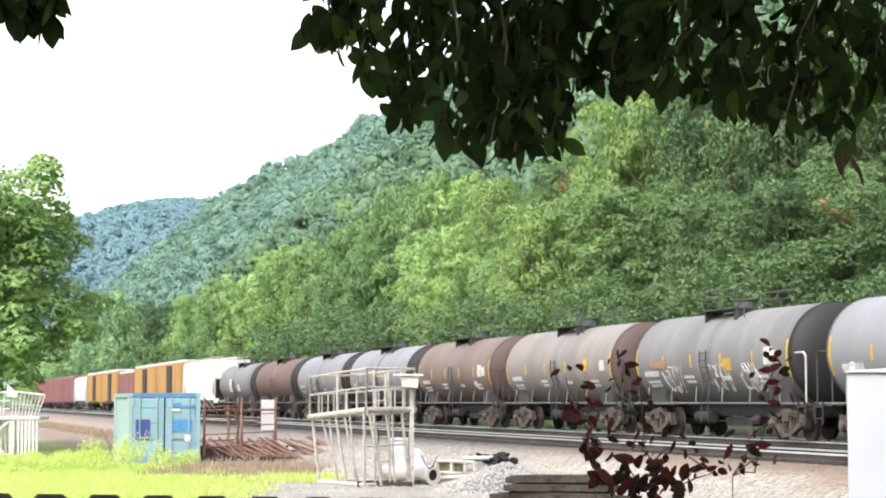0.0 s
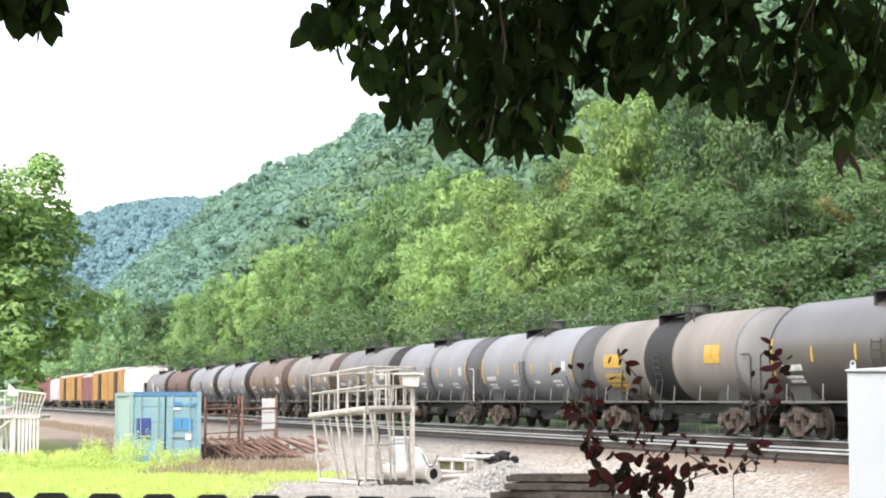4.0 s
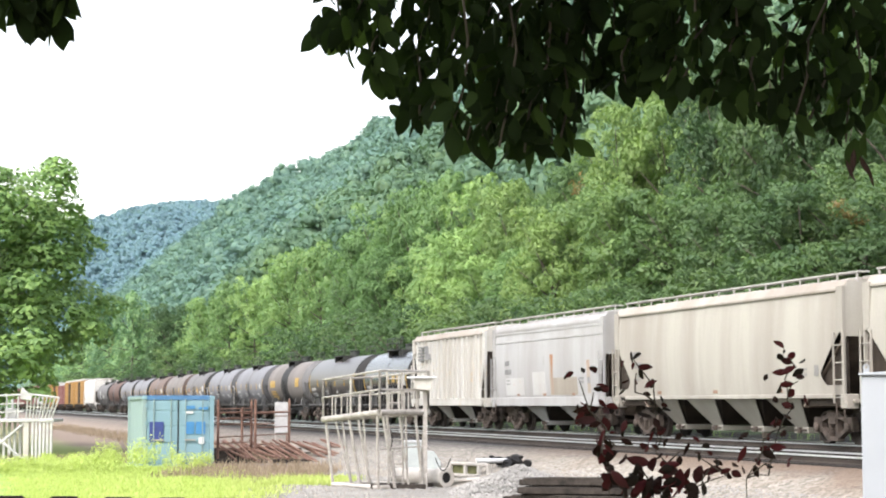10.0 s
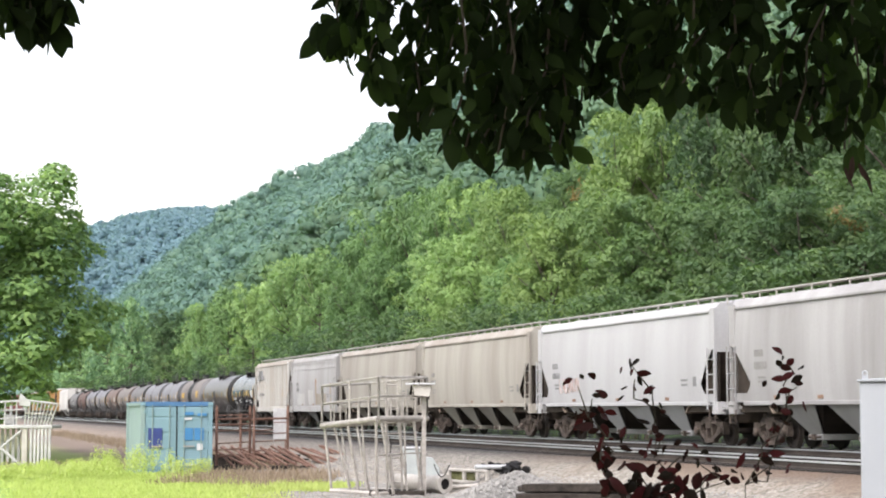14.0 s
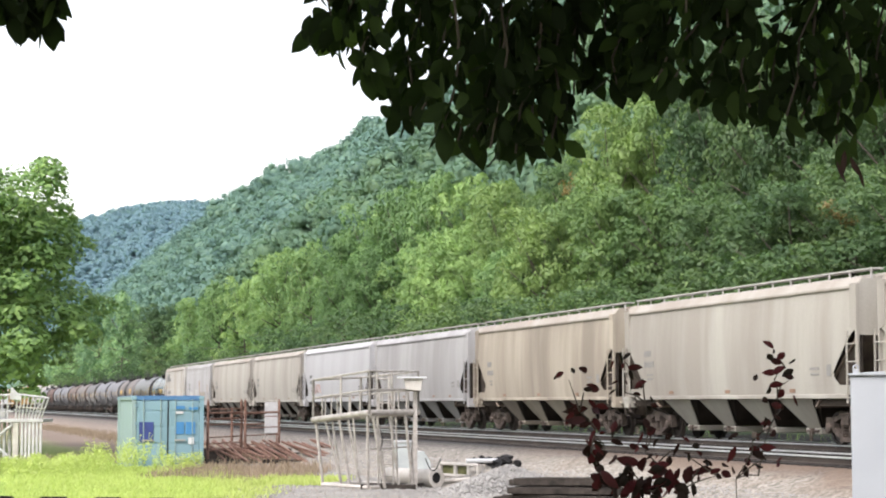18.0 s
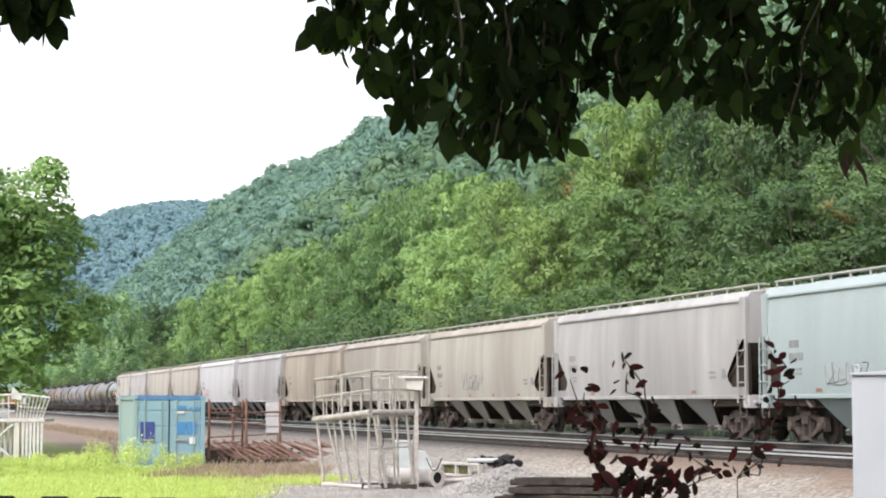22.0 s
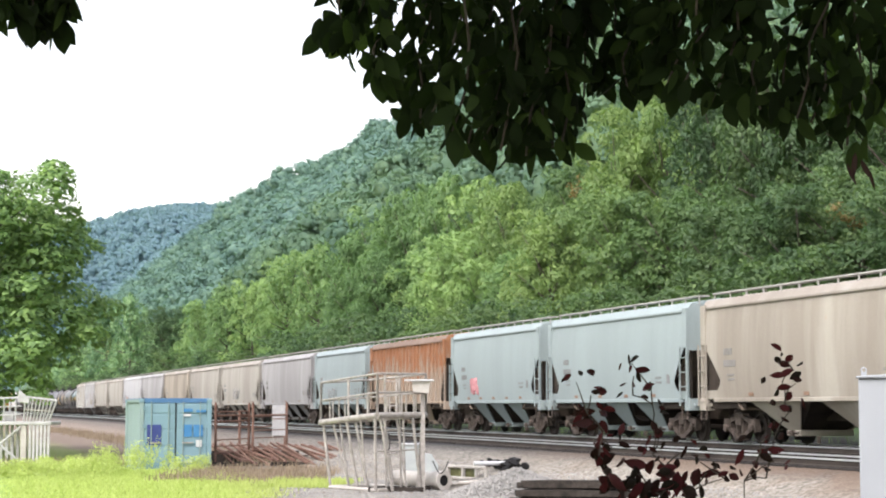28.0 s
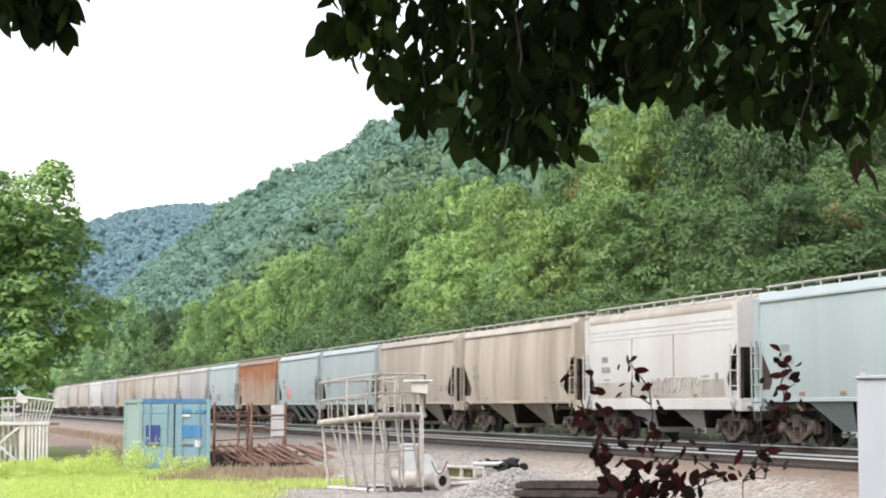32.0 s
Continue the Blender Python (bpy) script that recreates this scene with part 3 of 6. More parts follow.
TRUCK = surface("truck_iron", (0.036, 0.029, 0.024), (0.135, 0.107, 0.09), 4.0, 0.85)
WHEEL = surface("wheel_steel", (0.024, 0.0195, 0.017), (0.066, 0.053, 0.045), 3.0, 0.55, 0.5)
BLACK_IRON = surface("black_iron", (0.009, 0.009, 0.009), (0.034, 0.032, 0.030), 2.0, 0.7)
DULL_IRON = surface("dull_green_iron", (0.02, 0.024, 0.02), (0.055, 0.062, 0.052), 2.0, 0.7)
YELLOW = surface("safety_yellow", (0.30, 0.18, 0.025), (0.44, 0.27, 0.035), 3.0, 0.5)
WHITE = surface("stencil_white", (0.30, 0.30, 0.29), (0.48, 0.48, 0.46), 3.0, 0.6)
INK = surface("stencil_black", (0.14, 0.14, 0.14), (0.21, 0.21, 0.21), 3.0, 0.6)
FAINT = surface("stencil_faint", (0.17, 0.165, 0.155), (0.23, 0.22, 0.21), 3.0, 0.6)
GREY_RAIL = surface("grey_rail", (0.07, 0.068, 0.065), (0.14, 0.132, 0.125), 3.0, 0.7)
PALE_RAIL = surface("pale_rail", (0.29, 0.278, 0.26), (0.43, 0.415, 0.39), 3.0, 0.6)
ORANGE = surface("decal_orange", (0.17, 0.095, 0.06), (0.24, 0.14, 0.09), 3.0, 0.6)
PINK_SPRAY = surface("spray_pink", (0.36, 0.15, 0.16), (0.42, 0.20, 0.21), 3.0, 0.6)
RED_SPRAY = surface("spray_red", (0.34, 0.245, 0.22), (0.38, 0.29, 0.27), 3.0, 0.6)

PAINTS = {
    "tan": car_paint("paint_tan", (0.336, 0.297, 0.238), (0.1475, 0.1213, 0.09775), 0.18, 0.7),
    "light_tan": car_paint("paint_light_tan", (0.337, 0.320, 0.280), (0.1981, 0.1709, 0.1478), 0.15, 0.6),
    "cream": car_paint("paint_cream", (0.358, 0.329, 0.277), (0.183, 0.1511, 0.1224), 0.2, 0.6),
    "white": car_paint("paint_white", (0.379, 0.379, 0.382), (0.2709, 0.2615, 0.2579), 0.12, 0.4),
    "chalk": car_paint("paint_chalky_white", (0.50, 0.49, 0.465), (0.36, 0.34, 0.31), 0.06, 0.4),
    "grey": car_paint("paint_grey", (0.33, 0.328, 0.325), (0.23, 0.215, 0.2), 0.16, 0.6),
    "lavender": car_paint("paint_pale_lavender", (0.326, 0.320, 0.316), (0.19, 0.18, 0.176), 0.1, 0.6),
    "teal": car_paint("paint_pale_teal", (0.257, 0.304, 0.304), (0.197, 0.231, 0.231), 0.06, 0.35),
    "rusty": car_paint("paint_rusty_orange", (0.31, 0.27, 0.225), (0.25, 0.16, 0.10), 0.425, 0.6, 0.8, (0.178, 0.066, 0.023), 0.30, 0.26),
    "panel": car_paint("paint_white_panel", (0.40, 0.396, 0.388), (0.29, 0.265, 0.23), 0.25, 0.35),
    "ribbed": car_paint("paint_ribbed_white", (0.43, 0.424, 0.40), (0.31, 0.285, 0.24), 0.27, 0.6, 0.68, (0.30, 0.20, 0.10)),
    "tank_grey": car_paint("tank_grey", (0.1368, 0.1346, 0.1346), (0.07509, 0.07004, 0.0667), 0.12, 0.6, 0.7, (0.11, 0.075, 0.055)),
    "tank_brown": car_paint("tank_rust_brown", (0.1329, 0.09757, 0.08279), (0.07526, 0.05618, 0.04731), 0.3, 0.6, 0.7, (0.10, 0.052, 0.034)),
    "tank_blue": car_paint("tank_blue_grey", (0.168, 0.170, 0.182), (0.112, 0.111, 0.116), 0.05, 0.4),
    "tank_maroon": car_paint("tank_dark_maroon", (0.055, 0.036, 0.031), (0.038, 0.027, 0.024), 0.2, 0.4, 0.7, (0.08, 0.04, 0.027)),
    "tank_dark": car_paint("tank_dark_grey", (0.060, 0.060, 0.064), (0.040, 0.038, 0.038), 0.05, 0.4),
    "tank_taupe": car_paint("tank_taupe", (0.1688, 0.1512, 0.14), (0.09787, 0.08775, 0.07762), 0.18, 0.6, 0.7, (0.11, 0.07, 0.05)),
    "tank_black": car_paint("tank_black", (0.011, 0.011, 0.0115), (0.021, 0.0195, 0.018), 0.05, 0.5),
    "tank_gloss": car_paint("tank_gloss_black", (0.012, 0.0125, 0.015), (0.022, 0.022, 0.023), 0.03, 0.4, 0.24, shine=0.95),
    "tank_soot": car_paint("tank_sooty_black", (0.046, 0.040, 0.0365), (0.08, 0.068, 0.06), 0.08, 0.6, 0.36, shine=0.8),
    "tank_rust": car_paint("tank_red_brown", (0.101, 0.0575, 0.046), (0.0633, 0.0414, 0.0345), 0.3, 0.5, 0.7, (0.11, 0.05, 0.032)),
    "box_yellow": car_paint("box_yellow", (0.325, 0.195, 0.064), (0.22, 0.13, 0.06), 0.15, 0.5),
    "box_red": car_paint("box_red", (0.150, 0.052, 0.050), (0.21, 0.125, 0.118), 0.10, 0.75),
}
TOP_DUST = car_paint("roof_dust", (0.302, 0.278, 0.242), (0.2, 0.163, 0.132), 0.24, 0.6)
RUSTY_ROOF = car_paint("rusty_roof", (0.20, 0.145, 0.11), (0.13, 0.08, 0.055), 0.3, 0.6)
# dark brown put where the cut-away ends are only hollow and shaded
END_SHADE = surface("end_shade", (0.026, 0.02, 0.0155), (0.058, 0.045, 0.035), 1.5, 0.85)
# end slope colour raised to make up for weak light between cars
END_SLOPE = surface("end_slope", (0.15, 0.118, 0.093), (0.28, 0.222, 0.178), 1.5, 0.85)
# near-black for the shade under the hoppers; boxcar doors share it
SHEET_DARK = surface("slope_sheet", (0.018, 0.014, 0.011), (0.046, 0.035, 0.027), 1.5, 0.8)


def wheelset_mesh():
    g = Geo()
    for side in (-1, 1):
        y = side * 0.7535
        prof = [(y - side * 0.085, 0.10), (y - side * 0.085, 0.30), (y - side * 0.075, 0.485), (y - side * 0.045, 0.487),
                (y - side * 0.03, 0.462), (y + side * 0.065, 0.455), (y + side * 0.065, 0.395), (y + side * 0.02, 0.375),
                (y + side * 0.005, 0.20), (y + side * 0.06, 0.13), (y + side * 0.06, 0.0)]
        g.lathe(prof, 20, "Y")
        for i in range(3):
            a = i * math.tau / 3
            g.box(-0.022, 0.022, y + side * 0.012 - 0.01, y + side * 0.012 + 0.01, 0.20, 0.35, Matrix.Rotation(a, 4, "Y"))
    g.tube((0, -0.95, 0), (0, 0.95, 0), 0.085, 10)
    return g.mesh("wheelset", WHEEL)


def side_frame_mesh():
    g = Geo()
    for x in (-0.86, 0.86):
        k = 1 if x > 0 else -1
        g.box(x - 0.20, x + 0.20, -0.09, 0.09, 0.56, 0.74)
        g.box(x - 0.24, x - 0.15, -0.09, 0.09, 0.36, 0.60)
        g.box(x + 0.15, x + 0.24, -0.09, 0.09, 0.36, 0.60)
        g.lathe([(-0.08, 0.13), (0.10, 0.13), (0.13, 0.07), (0.13, 0.0)], 10, "Y", (x, 0.06, 0.46))
        g.prism([(x - k * 0.16, 0.74), (x - k * 0.16, 0.60), (k * 0.24, 0.72), (k * 0.24, 0.86)][::k], -0.08, 0.08)
        g.prism([(x - k * 0.16, 0.50), (x - k * 0.16, 0.36), (k * 0.22, 0.13), (k * 0.22, 0.27)][::k], -0.08, 0.08)
        g.box(k * 0.16 if k > 0 else -0.25, k * 0.25 if k > 0 else -0.16, -0.08, 0.08, 0.2, 0.82)
    g.box(-0.3, 0.3, -0.1, 0.1, 0.76, 0.9)
    g.box(-0.3, 0.3, -0.1, 0.1, 0.1, 0.22)
    for x in (-0.1, 0.1):
        for z in (0.26, 0.34, 0.42, 0.5):
            g.lathe([(-0.02, 0.07), (0, 0.09), (0.02, 0.07)], 8, "Z", (x, 0, z))
    g.box(-0.2, 0.2, -0.12, 0.12, 0.55, 0.78)
    return g.mesh("side_frame", TRUCK)


WHEELSET, SIDE_FRAME = wheelset_mesh(), side_frame_mesh()
BOLSTER = Geo().box(-0.2, 0.2, -1.0, 1.0, 0.55, 0.8).box(-0.3, 0.3, -0.3, 0.3, 0.8, 1.0).mesh("bolster", TRUCK)
RUNG_SETS = {}
CARS, WHEELS = [], []


def bogie(car, x):
    b = part("bogie", BOLSTER, None, car)
    b.location = (x, 0, 0)
    for y in (-1.0, 1.0):
        f = part("side_frame", SIDE_FRAME, None, b)
        f.matrix_basis = pose(0, y, 0, 0, 0, 180 if y < 0 else 0)
    for wx in (-0.86, 0.86):
        w = part("wheelset", WHEELSET, None, b, "worn steel wheels on an axle")
        w.matrix_basis = pose(wx, 0, 0.457)
        WHEELS.append((w, wx, car))


def ladder(car, x, y, z0, z1, width, along_x, mat, step=0.40):
    """A ladder of two stiles and its rungs."""
    g = Geo()
    ends = ((x - width / 2, y), (x + width / 2, y)) if along_x else ((x, y - width / 2), (x, y + width / 2))
    g.box(ends[0][0] - 0.02, ends[0][0] + 0.02, ends[0][1] - 0.02, ends[0][1] + 0.02, z0, z1)
    l = part("ladder", g, mat, car)
    ex, ey = ends[1]
    part("stile", Geo().box(ex - 0.02, ex + 0.02, ey - 0.02, ey + 0.02, z0, z1), mat, l)
    z = z0 + 0.15
    key = (width, along_x, mat.name)
    if key not in RUNG_SETS:
        h = width / 2
        RUNG_SETS[key] = Geo().tube((-h if along_x else 0, 0 if along_x else -h, 0), (h if along_x else 0, 0 if along_x else h, 0), 0.018, 5).mesh("rung", mat)
    while z < z1:
        r = part("rung", RUNG_SETS[key], None, l)
        r.location = (x, y, z)
        z += step
    return l


def coupler(car, x, k):
    g = Geo().box(x - 0.3, x + 0.02, -0.08, 0.08, 0.78, 0.96) if k > 0 else Geo().box(x - 0.02, x + 0.3, -0.08, 0.08, 0.78, 0.96)
    g.box(x - k * 0.12 - 0.12, x - k * 0.12 + 0.12, -0.17, 0.15, 0.70, 1.0)
    part("coupler", g, TRUCK, car, "rusty knuckle coupler", 0.02)


def side_y(z, curved):
    return 1.60 - 0.085 * ((z - 2.75) / 1.45) ** 2 if curved else 1.50


def bars(car, rows, curved, mat, name="stencil"):
    """Illegible lettering as plain bars: (x, z, width, height)."""
    for x, z, w, h in rows:
        y = side_y(z, curved)
        part(name, Geo().box(x - w / 2, x + w / 2, y, y + 0.012, z - h / 2, z + h / 2), mat, car)


def spray(car, x, z, w, h, curved, mat, seed, strokes=7, thick=0.015):
    """Sprayed scrawl: loose looping strokes."""
    rng = random.Random(seed)
    for i in range(strokes):
        cx = x - w / 2 + w * (i + 0.5) / strokes
        pts = []
        ph = rng.random() * 6
        for k in range(9):
            a = ph + k * 0.75
            px, pz = cx + w / strokes * 0.8 * math.cos(a) + 0.03 * k, z + h * 0.5 * math.sin(a * rng.uniform(0.7, 1.2))
            pts.append((px, side_y(pz, curved) + 0.006, pz))
        part("graffiti_stroke", Geo().path(pts, thick, 4), mat, car, "loose sprayed stroke")


def hopper(front, rear, paint, label, curved=True, ribbed=False, bays=0, marks=0, cut=1.3, deep_sill=False, lip=True):
    L = front - rear
    car = thing("hopper_car", label, "freight car", group="cars of the freight train")
    CARS.append((car, (front + rear) / 2))
    mat = PAINTS[paint]
    bays = bays or (4 if L > 16 else 3)
    hb = L / 2 - 0.58
    z0, z1, zc = 1.34, 4.12, 3.08 if curved else 3.55
    zf = 1.60 if curved else z0
    rows = sorted([z0, 1.48, zf - 0.002] + [zf + (zc - zf) * i / 9 for i in range(10)] + [3.4, 3.75, z1]) if curved else [z0 + (z1 - z0) * i / 14 for i in range(15)]

    def xe(z):
        """Where the side sheet ends: cut away over the end platform."""
        if z >= zc:
            return hb
        if z < zf:
            return hb - 0.1
        q = (zc - z) / (zc - zf)
        return hb - cut * (min(1.0, 1.22 * q ** 0.82) - 0.22 * max(0.0, q - 0.85) / 0.15 if curved else q)

    for k in (1, -1):
        g = Geo()
        nx = 13
        verts = []
        for z in rows:
            for i in range(nx):
                verts.append((xe(z) * (2 * i / (nx - 1) - 1), k * side_y(z, curved), z))
        faces = [(r * nx + i, r * nx + i + 1, (r + 1) * nx + i + 1, (r + 1) * nx + i) for r in range(len(rows) - 1) for i in range(nx - 1)]
        if k > 0:
            faces = [f[::-1] for f in faces]
        g.face_set(verts, faces)
        inner = [(x, y - k * 0.02, z) for x, y, z in verts]
        g.face_set(inner, [f[::-1] for f in faces])
        part("side_sheet", g, mat, car, soft=True)
        sill = Geo().box(-hb + cut * 0.55, hb - cut * 0.55, k * 1.485 - 0.05, k * 1.485 + 0.05, 1.02 if deep_sill else 1.24, 1.37)
        part("side_sill", sill, mat, car, bevel=0.02)
        # the eave: a lip standing proud of the side, then the roof leaning in
        eave = [(1.45, 4.09), (1.585, 4.09), (1.585, 4.16), (1.40, 4.39), (1.30, 4.39)]
        if not lip:
            eave = [(1.40, 4.02), (1.542, 4.02), (1.548, 4.12), (1.51, 4.22), (1.43, 4.31), (1.30, 4.37)]
        n = len(eave)
        top = Geo().face_set([(x, k * y, z) for x in (-hb, hb) for y, z in eave],
                             [(i, (i + 1) % n, n + (i + 1) % n, n + i) for i in range(n)] + [tuple(range(n)), tuple(range(n, 2 * n))])
        part("top_chord" if lip else "roof_shoulder", top, (RUSTY_ROOF if paint == "rusty" else TOP_DUST) if paint in ("tan", "light_tan", "cream", "ribbed", "panel", "rusty") else mat, car, bevel=0.015)
    if ribbed:
        n = max(8, int(2 * hb / 0.66))
        shapes = {}
        for i in range(n + 1):
            x = -hb + 0.1 + (2 * hb - 0.2) * i / n
            q = min(1.0, (hb - abs(x)) / cut)
            zb = round(zc - q * (zc - z0), 2)
            if zb not in shapes:
                shapes[zb] = Geo().prism([(-0.05, zb), (0.05, zb), (0.05, 4.10), (-0.05, 4.10)], 0, 0.09).mesh("rib", mat)
            for k in (1, -1):
                r = part("rib", shapes[zb], None, car)
                r.matrix_basis = pose(x, k * 1.5, 0, 0, 0, 0 if k > 0 else 180)
    # roof in two slopes with the loading trough, the running boards on their brackets
    g = Geo()
    outline = [(-1.42, 4.33), (-0.5, 4.46), (0.5, 4.46), (1.42, 4.33)]
    g.face_set([(x, y, z) for x in (-hb, hb) for y, z in outline], [(0, 1, 5, 4), (1, 2, 6, 5), (2, 3, 7, 6), (0, 4, 7, 3), (0, 3, 2, 1), (4, 5, 6, 7)])
    part("roof", g, TOP_DUST if paint != "teal" and paint != "white" else mat, car, "dusty sheet roof")
    hatch = Geo().box(-0.5, 0.5, -0.32, 0.32, 4.42, 4.565).mesh("hatch_cover", mat, 0.02)
    for i in range(int(2 * hb / 1.2)):
        part("hatch_cover", hatch, None, car).location = (-hb + 0.7 + i * 1.2, 0, 0)
    bracket = Geo().box(-0.025, 0.025, -0.02, 0.02, 0, 0.26).mesh("bracket", PALE_RAIL)
    for k in (1, -1):
        board = Geo().box(-hb - 0.1, hb + 0.1, k * 0.98 - 0.17, k * 0.98 + 0.17, 4.585, 4.628)
        rb = part("running_board", board, PALE_RAIL, car, "open grid running board")
        if k > 0:
            n = int(2 * hb / 1.05)
            for i in range(n + 1):
                p = part("bracket", bracket, None, rb)
                p.location = (-hb + 2 * hb * i / n, 1.12, 4.325)
    # ends: upper sheet, slope sheet, posts, platform, ladders
    for k in (1, -1):
        zs = [zc - 0.2 + (4.37 - zc + 0.2) * i / 8 for i in range(9)]
        verts = [(k * x, sy * (min(side_y(min(z, 4.12), curved), 1.57 - 0.8 * max(0.0, z - 4.16)) - 0.004), z) for x in (hb + 0.012, hb - 0.03) for z in zs for sy in (-1, 1)]
        faces = [(2 * i, 2 * i + 1, 2 * i + 3, 2 * i + 2) for i in range(8)] + [(18 + 2 * i, 20 + 2 * i, 21 + 2 * i, 19 + 2 * i) for i in range(8)]
        faces += [(2 * i, 2 * i + 2, 20 + 2 * i, 18 + 2 * i) for i in range(8)] + [(2 * i + 1, 19 + 2 * i, 21 + 2 * i, 2 * i + 3) for i in range(8)] + [(0, 18, 19, 1), (16, 17, 35, 34)]
        g = Geo().face_set(verts, faces)
        part("end_sheet", g, mat, car)
        g = Geo().prism([(k * hb, zc - 0.1), (k * (hb - 2.5), 1.0), (k * (hb - 2.5), 1.05), (k * hb, zc - 0.02)], -1.46, 1.46)
        part("slope_sheet", g, END_SLOPE, car, "brown sloping end sheet")
        # plates added to close the cuts, their dark brown standing for shade
        for y in (-1.38, 1.38):
            g = Geo().prism([(k * (hb - 0.06), zc + 0.05), (k * (hb - 1.7), zc + 0.05), (k * (hb - 2.7), 1.05), (k * (hb - 0.06), 1.05)], y - 0.015, y + 0.015)
            part("shade_plate", g, END_SHADE, car, "added end plate, dark brown for the shaded hollow")
        g = Geo().box(k * hb - 0.35, k * hb + 0.1, -1.45, 1.45, 1.12, 1.22)
        part("end_platform", g, mat, car, bevel=0.01)
        for y in (-1.44, 1.44):
            part("end_sill", Geo().box(k * hb - 0.24, k * hb + 0.12, y - 0.18, y + 0.18, 0.98, 1.36), mat, car, bevel=0.015)
        for y in (-1.56, 1.56):
            g = Geo().prism([(k * hb - 0.035, 1.2), (k * hb + 0.03, 1.2), (k * hb + 0.03, zc - 0.1), (k * hb + 0.05, 4.22), (k * hb - 0.30, 4.22), (k * hb - 0.30, zc), (k * hb - 0.035, zc - 0.1)] if k > 0 else
                            [(k * hb + 0.035, 1.2), (k * hb + 0.035, zc - 0.1), (k * hb + 0.30, zc), (k * hb + 0.30, 4.22), (k * hb - 0.05, 4.22), (k * hb - 0.03, zc - 0.1), (k * hb - 0.03, 1.2)], y - 0.05, y + 0.05)
            part("end_post", g, mat, car)
        ladder(car, k * (hb - 0.14), 1.64, 1.12, 3.0, 0.56, True, mat, 0.46)
        sx = k * (hb - 0.14)
        part("stirrup", Geo().path([(sx - 0.22, 1.6, 1.12), (sx - 0.20, 1.6, 0.72), (sx + 0.20, 1.6, 0.72), (sx + 0.22, 1.6, 1.12)], 0.018, 5), TRUCK, car)
        ladder(car, k * (hb + 0.12), -1.2, 0.75, 4.38, 0.45, False, mat)
        for y in (-0.75, 0.75):
            part("strut", Geo().tube((k * (hb - 0.05), y, 1.2), (k * (hb - 0.05), y, 2.95), 0.045, 6), mat, car)
        coupler(car, k * L / 2, k)
        bogie(car, k * (hb - 1.55))
    g = Geo().tube((-hb + 0.9, 0.5, 1.62), (-hb + 0.9, -0.4, 1.62), 0.16, 10)
    part("air_reservoir", g, TRUCK, car)
    g = Geo().lathe([(-0.03, 0.27), (0.0, 0.29), (0.03, 0.27)], 16, "X", (-hb - 0.16, 0.3, 2.2)).tube((-hb - 0.16, 0.3, 2.2), (-hb, 0.3, 2.2), 0.03)
    part("brake_wheel", g, TRUCK, car)
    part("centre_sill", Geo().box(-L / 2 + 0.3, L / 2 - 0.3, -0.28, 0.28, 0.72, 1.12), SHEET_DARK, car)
    # hopper bays with outlet gates
    span = 2 * (hb - 2.45)
    for i in range(bays):
        cx = -span / 2 + span * (i + 0.5) / bays
        a, b = span / bays / 2 * 0.80, 0.34
        bay = None
        for sy in (1, -1):
            # the pale side sheet of the bay, leaning in towards the outlet
            verts = [(cx + sx * h, sy * (w - t), z) for t in (0.0, 0.03) for z, h, w in ((1.36, a, 1.50), (0.42, b, 0.80)) for sx in (-1, 1)]
            g = Geo().face_set(verts, [(0, 1, 3, 2), (4, 6, 7, 5), (0, 4, 5, 1), (2, 3, 7, 6), (0, 2, 6, 4), (1, 5, 7, 3)])
            m = mat
            bay = part("hopper_bay", g, m, car) if bay is None else (part("bay_sheet", g, m, bay) and bay)
        # inner slopes filled in near-black, for the shade between the bays
        full = span / bays / 2 + 0.02
        g = Geo()
        verts = [(cx + sx * h, sy * w, z) for z, h, w in ((1.34, full, 1.36), (0.45, 0.26, 0.72)) for sx, sy in ((-1, -1), (1, -1), (1, 1), (-1, 1))]
        g.face_set(verts, [(0, 4, 5, 1), (1, 5, 6, 2), (2, 6, 7, 3), (3, 7, 4, 0), (4, 7, 6, 5)])
        part("inner_slope", g, SHEET_DARK, bay, "inner slope sheet coloured near-black for shade")
        part("outlet_gate", Geo().box(cx - 0.42, cx + 0.42, -0.85, 0.85, 0.27, 0.44), mat, bay, "outlet gate", 0.02)
        part("gate_gear", Geo().tube((cx - 0.35, 0.86, 0.36), (cx + 0.35, 0.86, 0.36), 0.04, 6).box(cx - 0.07, cx + 0.07, 0.8, 0.94, 0.28, 0.44), TRUCK, bay)
    # stencils
    if marks:
        rng = random.Random(marks)
        tint = FAINT if marks % 2 == 0 else INK
        for x, z, w, h, k in ((hb - 1.9, 2.75, 0.6, 0.2, 4), (hb - 2.0, 2.40, 0.85, 0.2, 6), (hb - 2.05, 2.05, 0.55, 0.06, 3), (hb - 2.05, 1.92, 0.5, 0.06, 3),
                              (-hb + 2.3, 2.05, 0.55, 0.07, 4), (-hb + 2.3, 1.90, 0.5, 0.07, 4)):
            bars(car, [(x + w * ((i + 0.5) / k - 0.5), z, w / k * 0.62, h) for i in range(k)], curved, tint)
        bars(car, [(-hb + 1.5, 2.0, 0.24, 0.3)], curved, tint, "data_plate")
        k = rng.randint(3, 5)
        bars(car, [(-hb + 1.6 + (2 * hb - 3.2) * (i + 0.5) / k, 1.47, 0.32, 0.10) for i in range(k)], curved, ORANGE, "reflector")
    return car, hb


